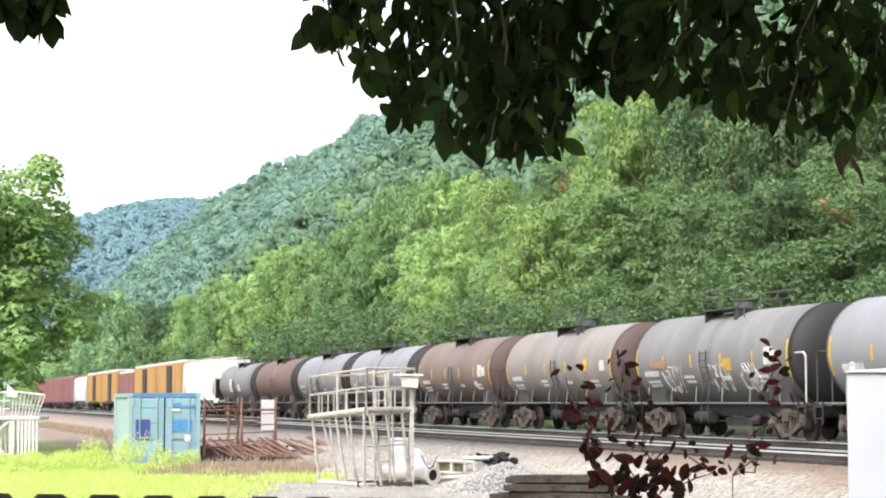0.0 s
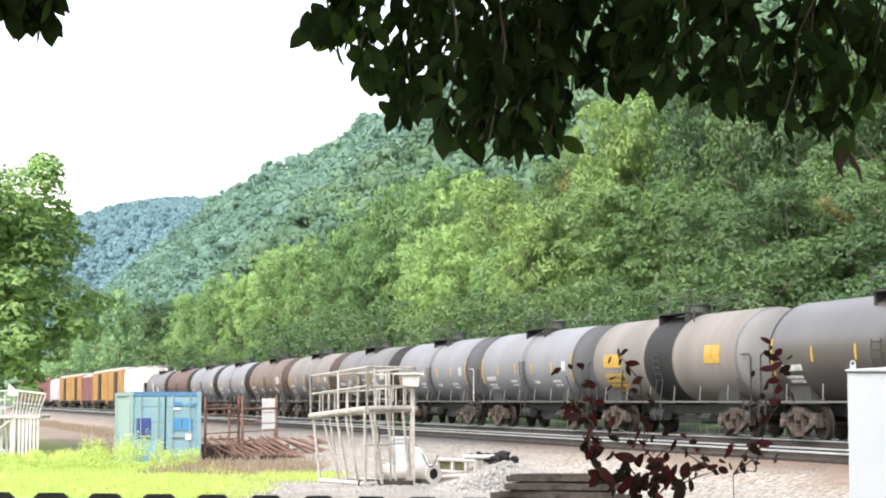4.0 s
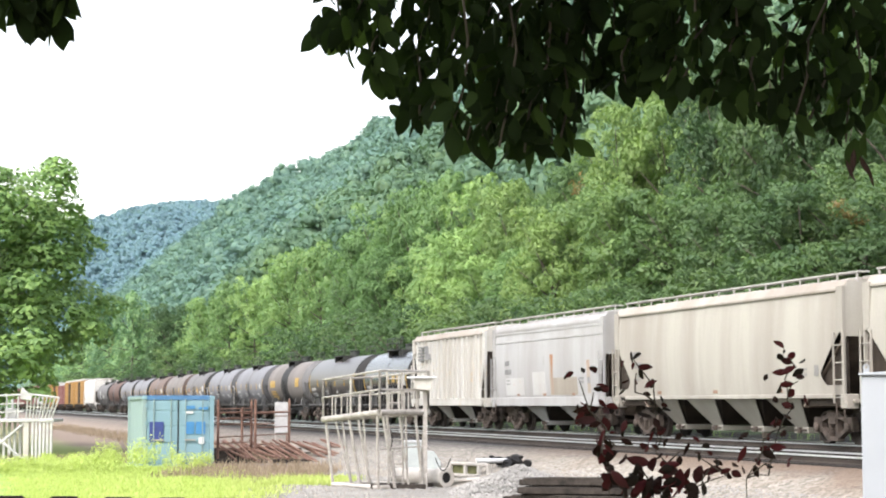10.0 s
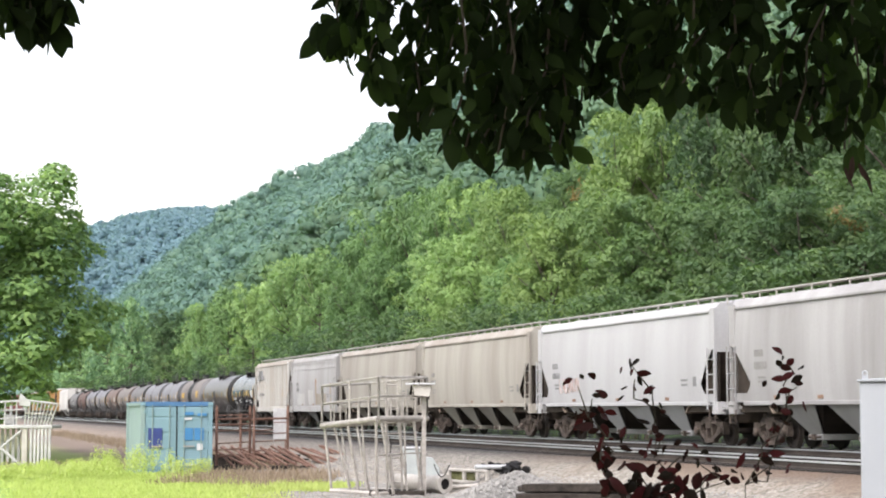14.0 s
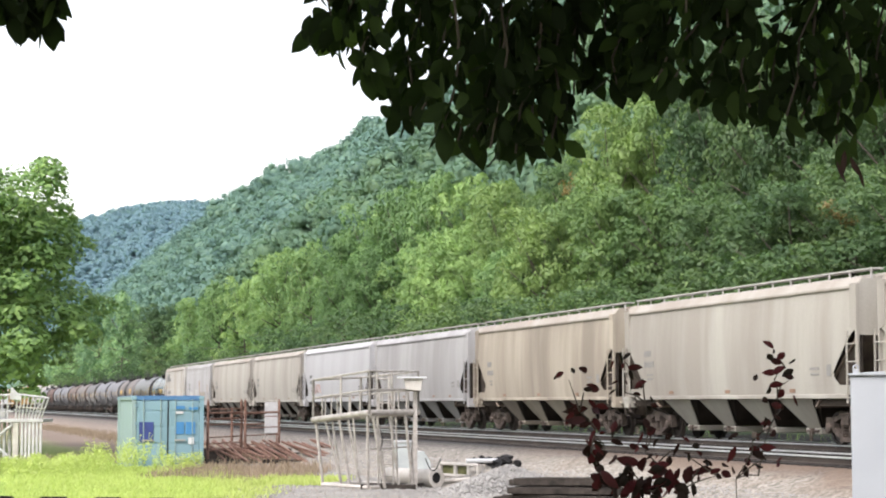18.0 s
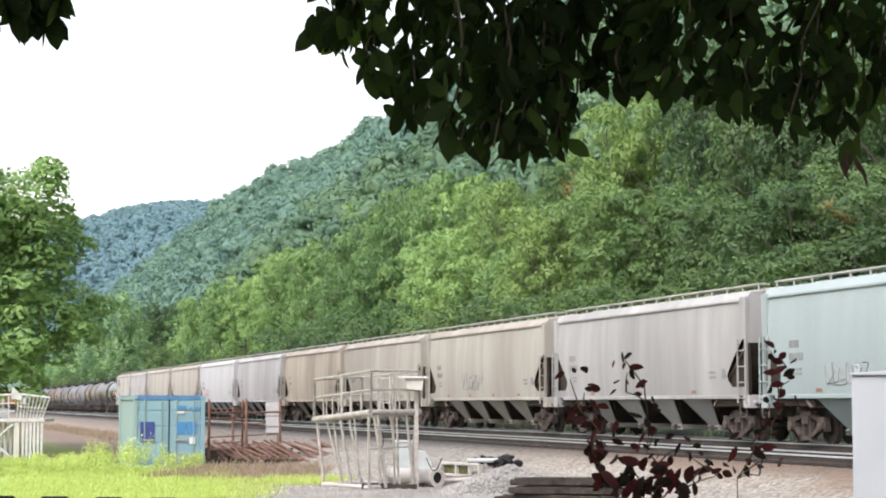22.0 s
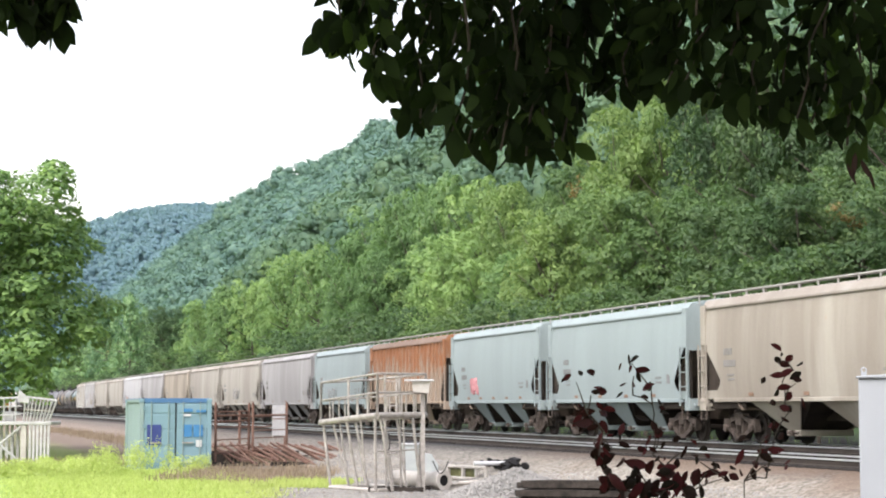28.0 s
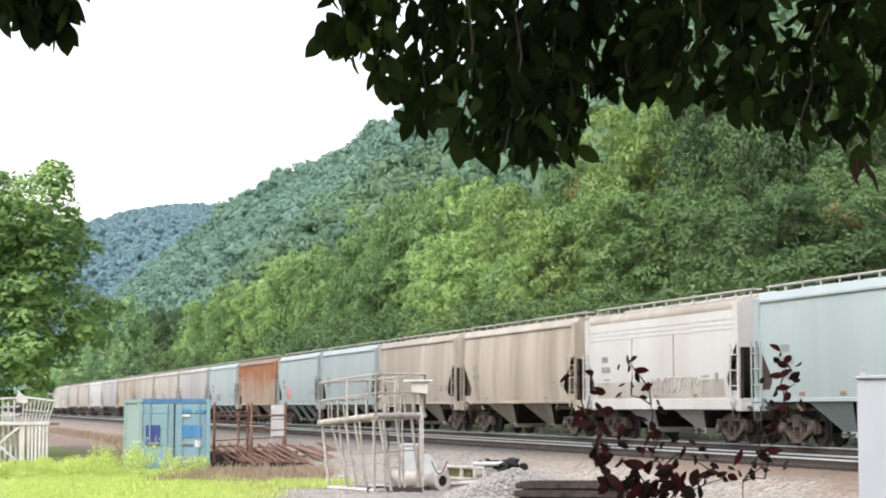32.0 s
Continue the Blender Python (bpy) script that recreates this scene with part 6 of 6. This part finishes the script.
def signal_bungalow():
    """White equipment cabinet with a pitched lid and a lifting eye."""
    c = thing("equipment_cabinet", "plain pale grey-white metal equipment cabinet with lifting eyes", "cabinet", pose(6.74, 26.2, 0, 0, 0, -15))
    w, d, h = 0.9, 1.6, 2.70
    part("shell", Geo().box(-0.8, w, -0.4, d, 0.15, h), CABINET, c, bevel=0.02)
    part("roof", Geo().prism([(-0.83, h), (w + 0.03, h), (w + 0.03, h + 0.045), (0.0, h + 0.08), (-0.83, h + 0.03)], -0.45, d + 0.05), CABINET, c, bevel=0.01)
    part("base", Geo().box(-0.75, w, -0.35, d, -0.05, 0.15), BLACK_IRON, c)
    ring = Geo()
    for i in range(10):
        a, b = i * math.tau / 10, (i + 1) * math.tau / 10
        ring.tube((-0.72 + 0.036 * math.cos(a), -0.38, h + 0.115 + 0.036 * math.sin(a)), (-0.72 + 0.036 * math.cos(b), -0.38, h + 0.115 + 0.036 * math.sin(b)), 0.013, 6)
    ring.box(-0.76, -0.68, -0.40, -0.36, h + 0.03, h + 0.09)
    part("lifting_eye", ring, CABINET, c)
    part("door_seam", Geo().box(0.55, 0.558, -0.404, -0.398, 0.3, h - 0.2), TRUCK, c)


signal_bungalow()


def picket_fence():
    f = thing("picket_fence", "black-painted picket fence with clipped corners", "fence")
    me = Geo().prism([(-0.044, 0.3), (0.044, 0.3), (0.044, 2.084), (0.026, 2.100), (-0.026, 2.100), (-0.044, 2.084)], -0.01, 0.01).mesh("picket", BLACK_PLASTIC)
    for i in range(24):
        o = part("picket", me, None, f)
        o.matrix_basis = pose(-1.68 + 0.118 * i, 4.0 + 0.012 * i, -0.002 * i)
    for z in (0.7, 1.75):
        part("rail", Geo().box(-1.75, 1.1, 4.02, 4.06, z, z + 0.08), BLACK_PLASTIC, f)
    for x in (-1.7, 1.05):
        part("post", Geo().box(x - 0.04, x + 0.04, 4.06, 4.14, 0.0, 1.9), BLACK_PLASTIC, f)


picket_fence()


def blades(name, label, mat, spots, seed):
    """Tufts of grass or weeds as one mass: thin bent blades."""
    rng = np.random.default_rng(seed)
    verts, faces = [], []
    for x, y, h, n, spread in spots:
        for i in range(n):
            a = rng.random() * 6.28
            px, py = x + rng.normal() * spread, y + rng.normal() * spread
            hh = h * rng.uniform(0.5, 1.2)
            w = 0.007 + 0.008 * rng.random()
            lean = hh * rng.uniform(0.05, 0.55)
            ca, sa = math.cos(a), math.sin(a)
            b = rng.random() * 6.28
            k = len(verts)
            verts += [(px - w * math.cos(b), py - w * math.sin(b), -0.02), (px + w * math.cos(b), py + w * math.sin(b), -0.02),
                      (px + lean * 0.4 * ca + w * math.cos(b), py + lean * 0.4 * sa + w * math.sin(b), hh * 0.6),
                      (px + lean * 0.4 * ca - w * math.cos(b), py + lean * 0.4 * sa - w * math.sin(b), hh * 0.6), (px + lean * ca, py + lean * sa, hh)]
            faces += [(k, k + 1, k + 2, k + 3), (k + 3, k + 2, k + 4)]
    g = Geo()
    g.v, g.f = verts, faces
    return whole(name, g, mat, label, "grass", kind="stuff")


def build_grass():
    rng = random.Random(31)
    spots = []
    for i in range(2600):
        y = rng.uniform(43, 66)
        x = rng.uniform(-0.24, -0.085) * y
        edge = -5.0 - 0.22 * max(0, y - 50)
        if x < edge + rng.uniform(-0.8, 0.8):
            spots.append((x, y, rng.uniform(0.05, 0.17), 22, 0.26))
    for i in range(300):
        y = rng.uniform(52, 57)
        spots.append((rng.uniform(-5.3, -2.9), y, rng.uniform(0.08, 0.2), 10, 0.2))
    blades("grass", "bright yellow-green rough grass on the yard", GRASS, spots, 41)
    nrng = np.random.default_rng(42)
    blobs = []
    for i in range(90):
        x, y = rng.uniform(-15.4, -12.2), rng.uniform(58, 71)
        h = rng.uniform(0.15, 0.6)
        blobs.append((x, y, h * 0.45, rng.uniform(0.2, 0.4), h * 0.6))
    for i in range(60):
        x, y = rng.uniform(-12.6, -8.3), rng.uniform(57, 65.6)
        h = rng.uniform(0.35, 1.3) * (1.0 if -11.8 < x < -9.2 else 0.6)
        blobs.append((x, y, h * 0.45, rng.uniform(0.14, 0.34), h * 0.6))
    c, nrm = crown_points(nrng, blobs, 32000, 0.5, 0.6)
    c[:, 2] = np.maximum(c[:, 2], 0.02)
    tagged(new("tall_weeds", leaf_mesh("tall_weeds", c, nrm, 0.036 * (0.5 + nrng.random(len(c))), GRASS, nrng, 0.5)), "tall bright weeds round the container", "grass", kind="stuff")
    spots = [(rng.uniform(-18, -12), rng.uniform(71, 77), rng.uniform(0.1, 0.4), 12, 0.4) for i in range(200)]
    spots += [(rng.uniform(-8.9, -4.0), rng.uniform(56, 66), rng.uniform(0.12, 0.42), 11, 0.25) for i in range(330)]
    for i in range(700):
        s, d = rng.uniform(70, 190), rng.gauss(13.9, 0.8)
        q = along(s, d, 0)
        spots.append((q.x, q.y, rng.uniform(0.15, 0.5), 12, 0.4))
    blades("dry_weeds", "dry brown weeds and seed heads on the yard", DRY, spots, 43)
    spots = []
    for i in range(240):
        s, d = rng.uniform(20, 300), rng.uniform(30.0, 34)
        q = along(s, d, 0)
        spots.append((q.x, q.y, rng.uniform(0.4, 0.9), 8, 0.4))
    for i in range(110):
        s, d = rng.uniform(20, 120), rng.uniform(30.5, 33.5)
        q = along(s, d, 0)
        spots.append((q.x, q.y, rng.uniform(0.9, 1.5), 16, 0.35))
    blades("track_weeds", "green weeds growing behind the tracks", LEAF_NEAR, spots, 44)


build_grass()

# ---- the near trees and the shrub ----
# one leaf in two copies, shade put into one colour, light into the other
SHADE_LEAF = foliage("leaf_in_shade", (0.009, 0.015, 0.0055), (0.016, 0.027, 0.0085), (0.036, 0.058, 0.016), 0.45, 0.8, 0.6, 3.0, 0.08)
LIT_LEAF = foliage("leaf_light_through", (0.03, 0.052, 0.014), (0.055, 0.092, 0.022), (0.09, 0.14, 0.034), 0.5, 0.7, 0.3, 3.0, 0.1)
RED_LEAF = foliage("leaf_dark_red", (0.0095, 0.0072, 0.0042), (0.0165, 0.0066, 0.0052), (0.052, 0.0095, 0.0112), 0.3, 0.7, 0.9, 8.0, 0.12)
DEAD = surface("dead_leaf", (0.018, 0.010, 0.008), (0.04, 0.022, 0.017), 20.0, 0.9)
TWIG = surface("twig", (0.03, 0.026, 0.02), (0.075, 0.062, 0.045), 8.0, 0.85)


def leaf_shape(name, length, width, fold, droop, mat):
    """A pointed leaf, folded along its midrib, hanging from its stalk."""
    rows = [(0.0, 0.0), (0.10, 0.5), (0.30, 0.94), (0.52, 1.0), (0.74, 0.74), (0.88, 0.36), (1.0, 0.0)]
    verts, faces = [], []
    for u, w in rows:
        z = -length * u
        y = droop * length * u * u
        h = width / 2 * w
        verts += [(-h, y + fold * h, z), (0, y, z), (h, y + fold * h, z)]
    for i in range(len(rows) - 1):
        a = 3 * i
        faces += [(a, a + 1, a + 4, a + 3), (a + 1, a + 2, a + 5, a + 4)]
    me = bpy.data.meshes.new(name)
    me.from_pydata(verts, [], faces)
    me.materials.append(mat)
    me.polygons.foreach_set("use_smooth", [True] * len(faces))
    return me


def gather(mesh, places, name, mat):
    """Copies of one leaf joined into one mesh."""
    v = np.array([q.co for q in mesh.vertices])
    f = [tuple(p.vertices) for p in mesh.polygons]
    g = Geo()
    for m in places:
        a = np.array(m.to_3x3())
        g.face_set(v @ a.T + np.array(m.translation), f)
    return g.mesh(name, mat, soft=True)


def overhanging_branch():
    """Leafy sprays hanging from limbs above; the whole bough drifts in the breeze."""
    rng = random.Random(77)
    b = thing("tree_branch", "hanging leafy branches, leaves coloured dark for shade", "tree branch")
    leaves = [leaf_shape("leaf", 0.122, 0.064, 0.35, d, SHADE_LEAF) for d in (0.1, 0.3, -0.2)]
    # sprays: sideways place and height of the tip, depth
    tips = [(-0.395, 3.42), (-0.36, 3.4), (-0.32, 3.4), (-0.255, 3.27), (-0.18, 3.195), (-0.11, 3.13), (-0.05, 3.165), (0.03, 3.1), (0.095, 3.065),
            (0.16, 3.095), (0.225, 3.035), (0.29, 3.025), (0.37, 3.055), (0.415, 3.115), (0.36, 3.185), (0.51, 3.26), (0.575, 3.25), (0.64, 3.27), (0.71, 3.24), (0.79, 3.25),
            (0.89, 3.19), (0.955, 3.21), (1.02, 3.17), (1.085, 3.19), (1.14, 3.14), (1.21, 3.13), (1.28, 3.09), (1.335, 3.055), (1.4, 3.24), (1.45, 3.2),
            (1.52, 3.25), (0.45, 3.42), (0.84, 3.4), (1.36, 3.36), (0.61, 3.37), (0.69, 3.38),
            (0, 3.095), (0.06, 3.065), (0.13, 3.075), (0.19, 3.035), (0.26, 3.02), (0.33, 3.055)]
    places = []
    for k, (x, z) in enumerate(tips):
        y = 6.0 + rng.uniform(-0.35, 0.45)
        x *= y / 6.0
        z = EYE + (z - EYE) * y / 6.0
        top = Vector((x + rng.uniform(0.02, 0.22), y + rng.uniform(-0.1, 0.1), 3.86))
        tip = Vector((x, y, z + 0.105))
        pts = [top.lerp(tip, i / 5) + Vector((0.02 * math.sin(i * 2 + k), 0.02 * math.cos(i + k), 0)) for i in range(6)]
        part("twig", Geo().path(pts, 0.0045, 5), TWIG, b)
        n = int((17 + 68 * (top - tip).length) * (1.05 if x < 0.0 else 0.66 if x < 0.5 else 0.62 if x > 1.15 else 0.85))
        for i in range(n):
            q = (i + rng.random()) / n
            p = top.lerp(tip, q)
            out = rng.uniform(0, 0.105) * (1.25 - 0.8 * q)
            a = rng.uniform(0, math.tau)
            p = p + Vector((out * math.cos(a), out * 1.4 * math.sin(a), rng.uniform(-0.02, 0.03)))
            places.append(pose(p.x, p.y, p.z, rng.gauss(0, 30), rng.gauss(0, 30), rng.uniform(0, 360)) @ Matrix.Scale(rng.uniform(0.52, 0.98), 4))
    # the sprig that hangs in at the other side of the gap
    for x, z, y in ((-1.43, 3.50, 6.0), (-1.38, 3.475, 6.0), (-1.33, 3.51, 6.1), (-1.28, 3.55, 6.0), (-1.47, 3.51, 5.9), (-1.36, 3.53, 6.1)):
        top, tip = Vector((x - 0.05, y, 3.9)), Vector((x, y, z + 0.09))
        part("twig", Geo().tube(top, tip, 0.004, 5), TWIG, b)
        for i in range(24):
            p = top.lerp(tip, min(1, (i + rng.random()) / 23))
            a, out = rng.uniform(0, math.tau), rng.uniform(0, 0.05)
            p = p + Vector((out * math.cos(a), out * math.sin(a), 0))
            places.append(pose(p.x, p.y, p.z, rng.gauss(0, 28), rng.gauss(0, 25), rng.uniform(0, 360)) @ Matrix.Scale(rng.uniform(0.7, 1.05), 4))
    part("limb", Geo().path([(2.6, 6.2, 3.95), (1.6, 6.0, 3.98), (0.5, 6.1, 3.93), (-0.5, 6.0, 3.88)], 0.03, 8), TWIG, b, "brown limb")
    rng.shuffle(places)
    for m in places[:300]:
        o = part("leaf", rng.choice(leaves), None, b)
        o.matrix_basis = m
    rest = places[300:]
    for i, me in enumerate(leaves):
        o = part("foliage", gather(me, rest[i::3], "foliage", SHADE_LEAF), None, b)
        o["kind"] = "stuff"
    # lighter copies of the leaves, painted for light coming through
    lit = []
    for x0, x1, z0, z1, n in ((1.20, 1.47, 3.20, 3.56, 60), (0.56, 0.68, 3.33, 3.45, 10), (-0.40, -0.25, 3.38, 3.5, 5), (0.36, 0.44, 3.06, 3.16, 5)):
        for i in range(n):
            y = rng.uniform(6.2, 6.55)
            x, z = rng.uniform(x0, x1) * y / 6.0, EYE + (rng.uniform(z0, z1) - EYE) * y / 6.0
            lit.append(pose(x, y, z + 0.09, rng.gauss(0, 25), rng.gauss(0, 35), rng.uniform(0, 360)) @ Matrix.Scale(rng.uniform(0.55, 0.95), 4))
    o = part("lit_foliage", gather(leaves[0], lit, "lit_foliage", LIT_LEAF), None, b, "leaves coloured lighter green for light coming through")
    o["kind"] = "stuff"
    dead = [leaf_shape("dead_leaf", 0.085, 0.02, 0.9, d, DEAD) for d in (0.2, 0.7)]
    for i in range(5):
        o = part("dead_leaf", dead[i % 2], None, b, "withered brown leaf")
        o.matrix_basis = pose(1.335 + 0.009 * i * (-1) ** i, 5.95, 3.13 - 0.012 * i, rng.gauss(0, 20), rng.gauss(0, 20), 70 * i)
    # the crown goes on unseen above and behind, added to shade the sprays
    crng = np.random.default_rng(5)
    c, nrm = crown_points(crng, [(0.6, 5.4, 5.2, 2.6, 1.15), (2.6, 5.0, 5.4, 2.4, 1.2), (1.4, 3.2, 5.6, 2.6, 1.2), (-1.6, 4.6, 5.6, 2.0, 1.1), (-1.4, 2.4, 6.3, 2.8, 1.4), (0.9, 0.6, 6.6, 3.0, 1.5)], 14000, 0.45)
    keep = c[:, 2] > 4.02
    c, nrm = c[keep], nrm[keep]
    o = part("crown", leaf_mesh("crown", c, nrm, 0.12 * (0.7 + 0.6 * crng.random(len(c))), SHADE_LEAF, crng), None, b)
    o["kind"] = "stuff"
    part("trunk", Geo().tube((4.6, 4.2, 0.2), (4.2, 4.4, 3.4), 0.22, 12, 0.16).tube((4.2, 4.4, 3.4), (2.6, 6.2, 3.95), 0.09, 8, 0.04).tube((4.2, 4.4, 3.4), (2.2, 4.2, 5.6), 0.12, 8, 0.05), BARK, b, soft=True)
    return b


BOUGH = overhanging_branch()


def red_shrub():
    """Dark red leaves on thin upright shoots."""
    rng = random.Random(58)
    s = thing("red_shrub", "thin shrub with dark red drooping leaves", "shrub")
    leaves = [leaf_shape("leaf", 0.096, 0.060, 0.7, d, RED_LEAF) for d in (0.6, 1.1, 0.3)]
    # sprigs: sideways place and height, how many leaves; the shoots gather at three feet
    groups = [
        ((0.66, 1.35), [(0.50, 2.365, 5), (0.555, 2.315, 4), (0.54, 2.245, 6), (0.555, 2.20, 8), (0.605, 2.175, 8), (0.585, 2.085, 7), (0.607, 2.035, 6), (0.64, 2.11, 5)]),
        ((0.78, 1.35), [(0.71, 2.44, 4), (0.72, 2.39, 2), (0.786, 2.34, 3), (0.715, 2.315, 2), (0.79, 2.28, 3), (0.79, 2.195, 4), (0.81, 2.16, 4), (0.79, 2.09, 6),
                        (0.726, 2.02, 9), (0.834, 2.045, 6), (0.877, 1.98, 9), (0.77, 1.955, 18), (0.92, 2.11, 4), (0.70, 1.95, 13), (0.64, 1.98, 8), (0.82, 1.94, 12)]),
        ((0.98, 1.35), [(0.963, 2.065, 4), (1.028, 2.045, 4), (0.963, 1.98, 8), (1.06, 2.0, 4), (0.91, 1.94, 8)]),
        ((1.12, 1.35), [(1.309, 2.445, 4), (1.33, 2.41, 3), (1.287, 2.365, 4), (1.34, 2.36, 3), (1.298, 2.31, 4), (1.309, 2.25, 5), (1.287, 2.185, 4), (1.255, 2.155, 4),
                        (1.20, 2.13, 4), (1.266, 2.075, 3), (1.18, 2.055, 5), (1.136, 1.99, 6), (1.22, 2.0, 3)])]
    k = 0
    for (fx, fz), sprigs in groups:
        joints = [Vector((fx, 7.0, fz))]
        for x, z, n in sorted(sprigs, key=lambda q: q[1]):
            y = 7.0 + rng.uniform(-0.12, 0.15)
            b = Vector((x * y / 7, y, EYE + (z - EYE) * y / 7 + 0.02))
            a = min(joints, key=lambda q: (q - b).length + (0.4 if q.z > b.z - 0.03 else 0))
            mid = a.lerp(b, 0.5) + Vector((rng.uniform(-0.012, 0.012), 0, 0.008))
            part("shoot", Geo().tube(a, mid, 0.0032, 6, 0.0028).tube(mid, b, 0.0028, 6, 0.0018), TWIG, s, "thin dark shoot")
            joints.append(b)
            n = max(3, round(n * 0.72))
            for i in range(n):
                spread = 0.014 + 0.003 * n
                p = b + Vector((rng.gauss(0, spread), rng.gauss(0, 0.04), rng.gauss(0, spread * 0.7) + 0.03))
                o = part("leaf", leaves[k % 3], None, s)
                sc = rng.uniform(0.46, 0.84) * (0.64 if n < 5 else 0.95)
                o.matrix_basis = pose(p.x, p.y, p.z, rng.gauss(0, 40), rng.choice((-1, 1)) * rng.uniform(5, 85), rng.uniform(-80, 80)) @ Matrix.Scale(sc, 4)
                k += 1
    return s


red_shrub()


def yard_tree():
    """The tall leafy tree at the edge of the yard."""
    kind = tree_kind(91, 17, 6.6, 60000, 0.2, LEAF_YARD, 34, 0.62)
    for x, y, sc, turn in ((-23.6, 84, (1.06, 1.06, 0.80), 30), (-29.5, 96, (0.9, 0.9, 0.8), 140)):
        t = thing("tree", "tall full green tree beside the white gantry", "tree", pose(x, y, 0, 0, 0, turn) @ Matrix.Diagonal((*sc, 1)))
        part("trunk", kind[0], None, t)
        part("crown", kind[1], None, t)
    low = tree_kind(93, 6, 3.2, 6000, 0.14, LEAF_YARD, 12)
    for x, y, k in ((-24.2, 88, 0.85), (-26.5, 92, 1.1), (-29.6, 100, 1.2), (-33, 118, 1.3), (-37, 132, 1.4)):
        t = thing("shrub", "dense green shrub under the yard tree", "shrub", pose(x, y, 0, 0, 0, 40 * k) @ Matrix.Scale(k, 4), "shrubs by the yard tree")
        part("trunk", low[0], None, t)
        part("crown", low[1], None, t)


yard_tree()

SWAY = 6.0 / 3230


def bough_motion():
    """The bough's drift, sideways and down, in hundredths of a degree or so as seen from the eye."""
    rows = [
    (0, 6.8, 3.5), (0.5, 5.3, 3.0), (1, 2.3, 2.3), (1.5, 2.3, 2.3), (2, 3.8, 2.3), (2.5, 6.1, 3.1), (3, 3.8, 3.1),
    (3.5, 3.1, 1.9), (5.5, 1.9, 1.5), (6, -3.9, 0.1), (6.5, -5.4, -0.3), (7, -2.7, 0.4), (7.5, -3.4, -0.4), (8, -3.8, -0.4),
    (8.5, 0.0, 0.0), (9, 0.0, 0.0), (9.5, 1.5, -0.8), (10, 0.0, 1.5), (10.5, -0.0, 1.5), (11, -0.0, 2.3), (11.5, -0.8, 2.3),
    (12, -0.1, 2.2), (12.5, 1.6, -0.4), (13, 2.3, 0.8), (13.5, 1.9, 1.6), (14, -0.1, 2.7), (14.5, -1.2, 1.2), (16.5, 0.7, 0.7),
    (17, -1.9, 0.8), (17.5, -0.8, 3.5), (18, 1.5, 2.7), (18.5, 4.6, 2.0), (19, 2.7, 2.3), (19.5, -0.4, 1.9), (20, 2.7, 0.0),
    (20.5, 3.5, 0.5), (21, 1.1, 2.4), (21.5, 4.2, 0.9), (22, 5.7, 0.8), (22.5, 1.9, 0.4), (23, 0.8, 0.8), (23.5, 1.1, 0.4),
    (24, 1.6, 1.9), (24.5, 1.9, 1.5), (25, 1.9, 1.5), (25.5, -0.0, 1.2), (27.5, 5.7, 3.1), (28, 6.5, 2.7), (28.5, 11.8, 4.6),
    (29, 13.4, 5.4), (29.5, 12.6, 5.3), (30, 13.3, 5.0), (30.5, 16.4, 5.0), (31, 17.2, 5.0), (31.5, 16.8, 5.0), (32, 14.9, 5.8),
    ]
    walk(BOUGH, [(t, pose(SWAY * x, 0, -SWAY * y)) for t, x, y in rows])


def motions():
    for car, s0 in CARS:
        walk(car, [(t, train_pose(s0 + run(t))) for t in (0, 4, 8, 12, 16, 20, 24, 28, 32)])
    # the wheels roll while they pass near by
    place = dict(CARS)
    for w, wx, car in WHEELS:
        rows = []
        t = 0.0
        for i in range(0, 961):
            t = i / 30
            if 15 < place[car] + run(t) < 95 or i in (0, 960):
                a = math.degrees(run(t) / 0.457) % 360
                rows.append((t, pose(wx, 0, 0.457) @ Matrix.Rotation(radians(a), 4, "Y")))
        if len(rows) > 20:
            rows[0] = (rows[0][0], rows[1][1] if rows[1][0] > 0.05 else rows[0][1])
            rows[-1] = (rows[-1][0], rows[-2][1] if rows[-2][0] < 31.95 else rows[-1][1])
            walk(w, rows)
    bough_motion()


motions()
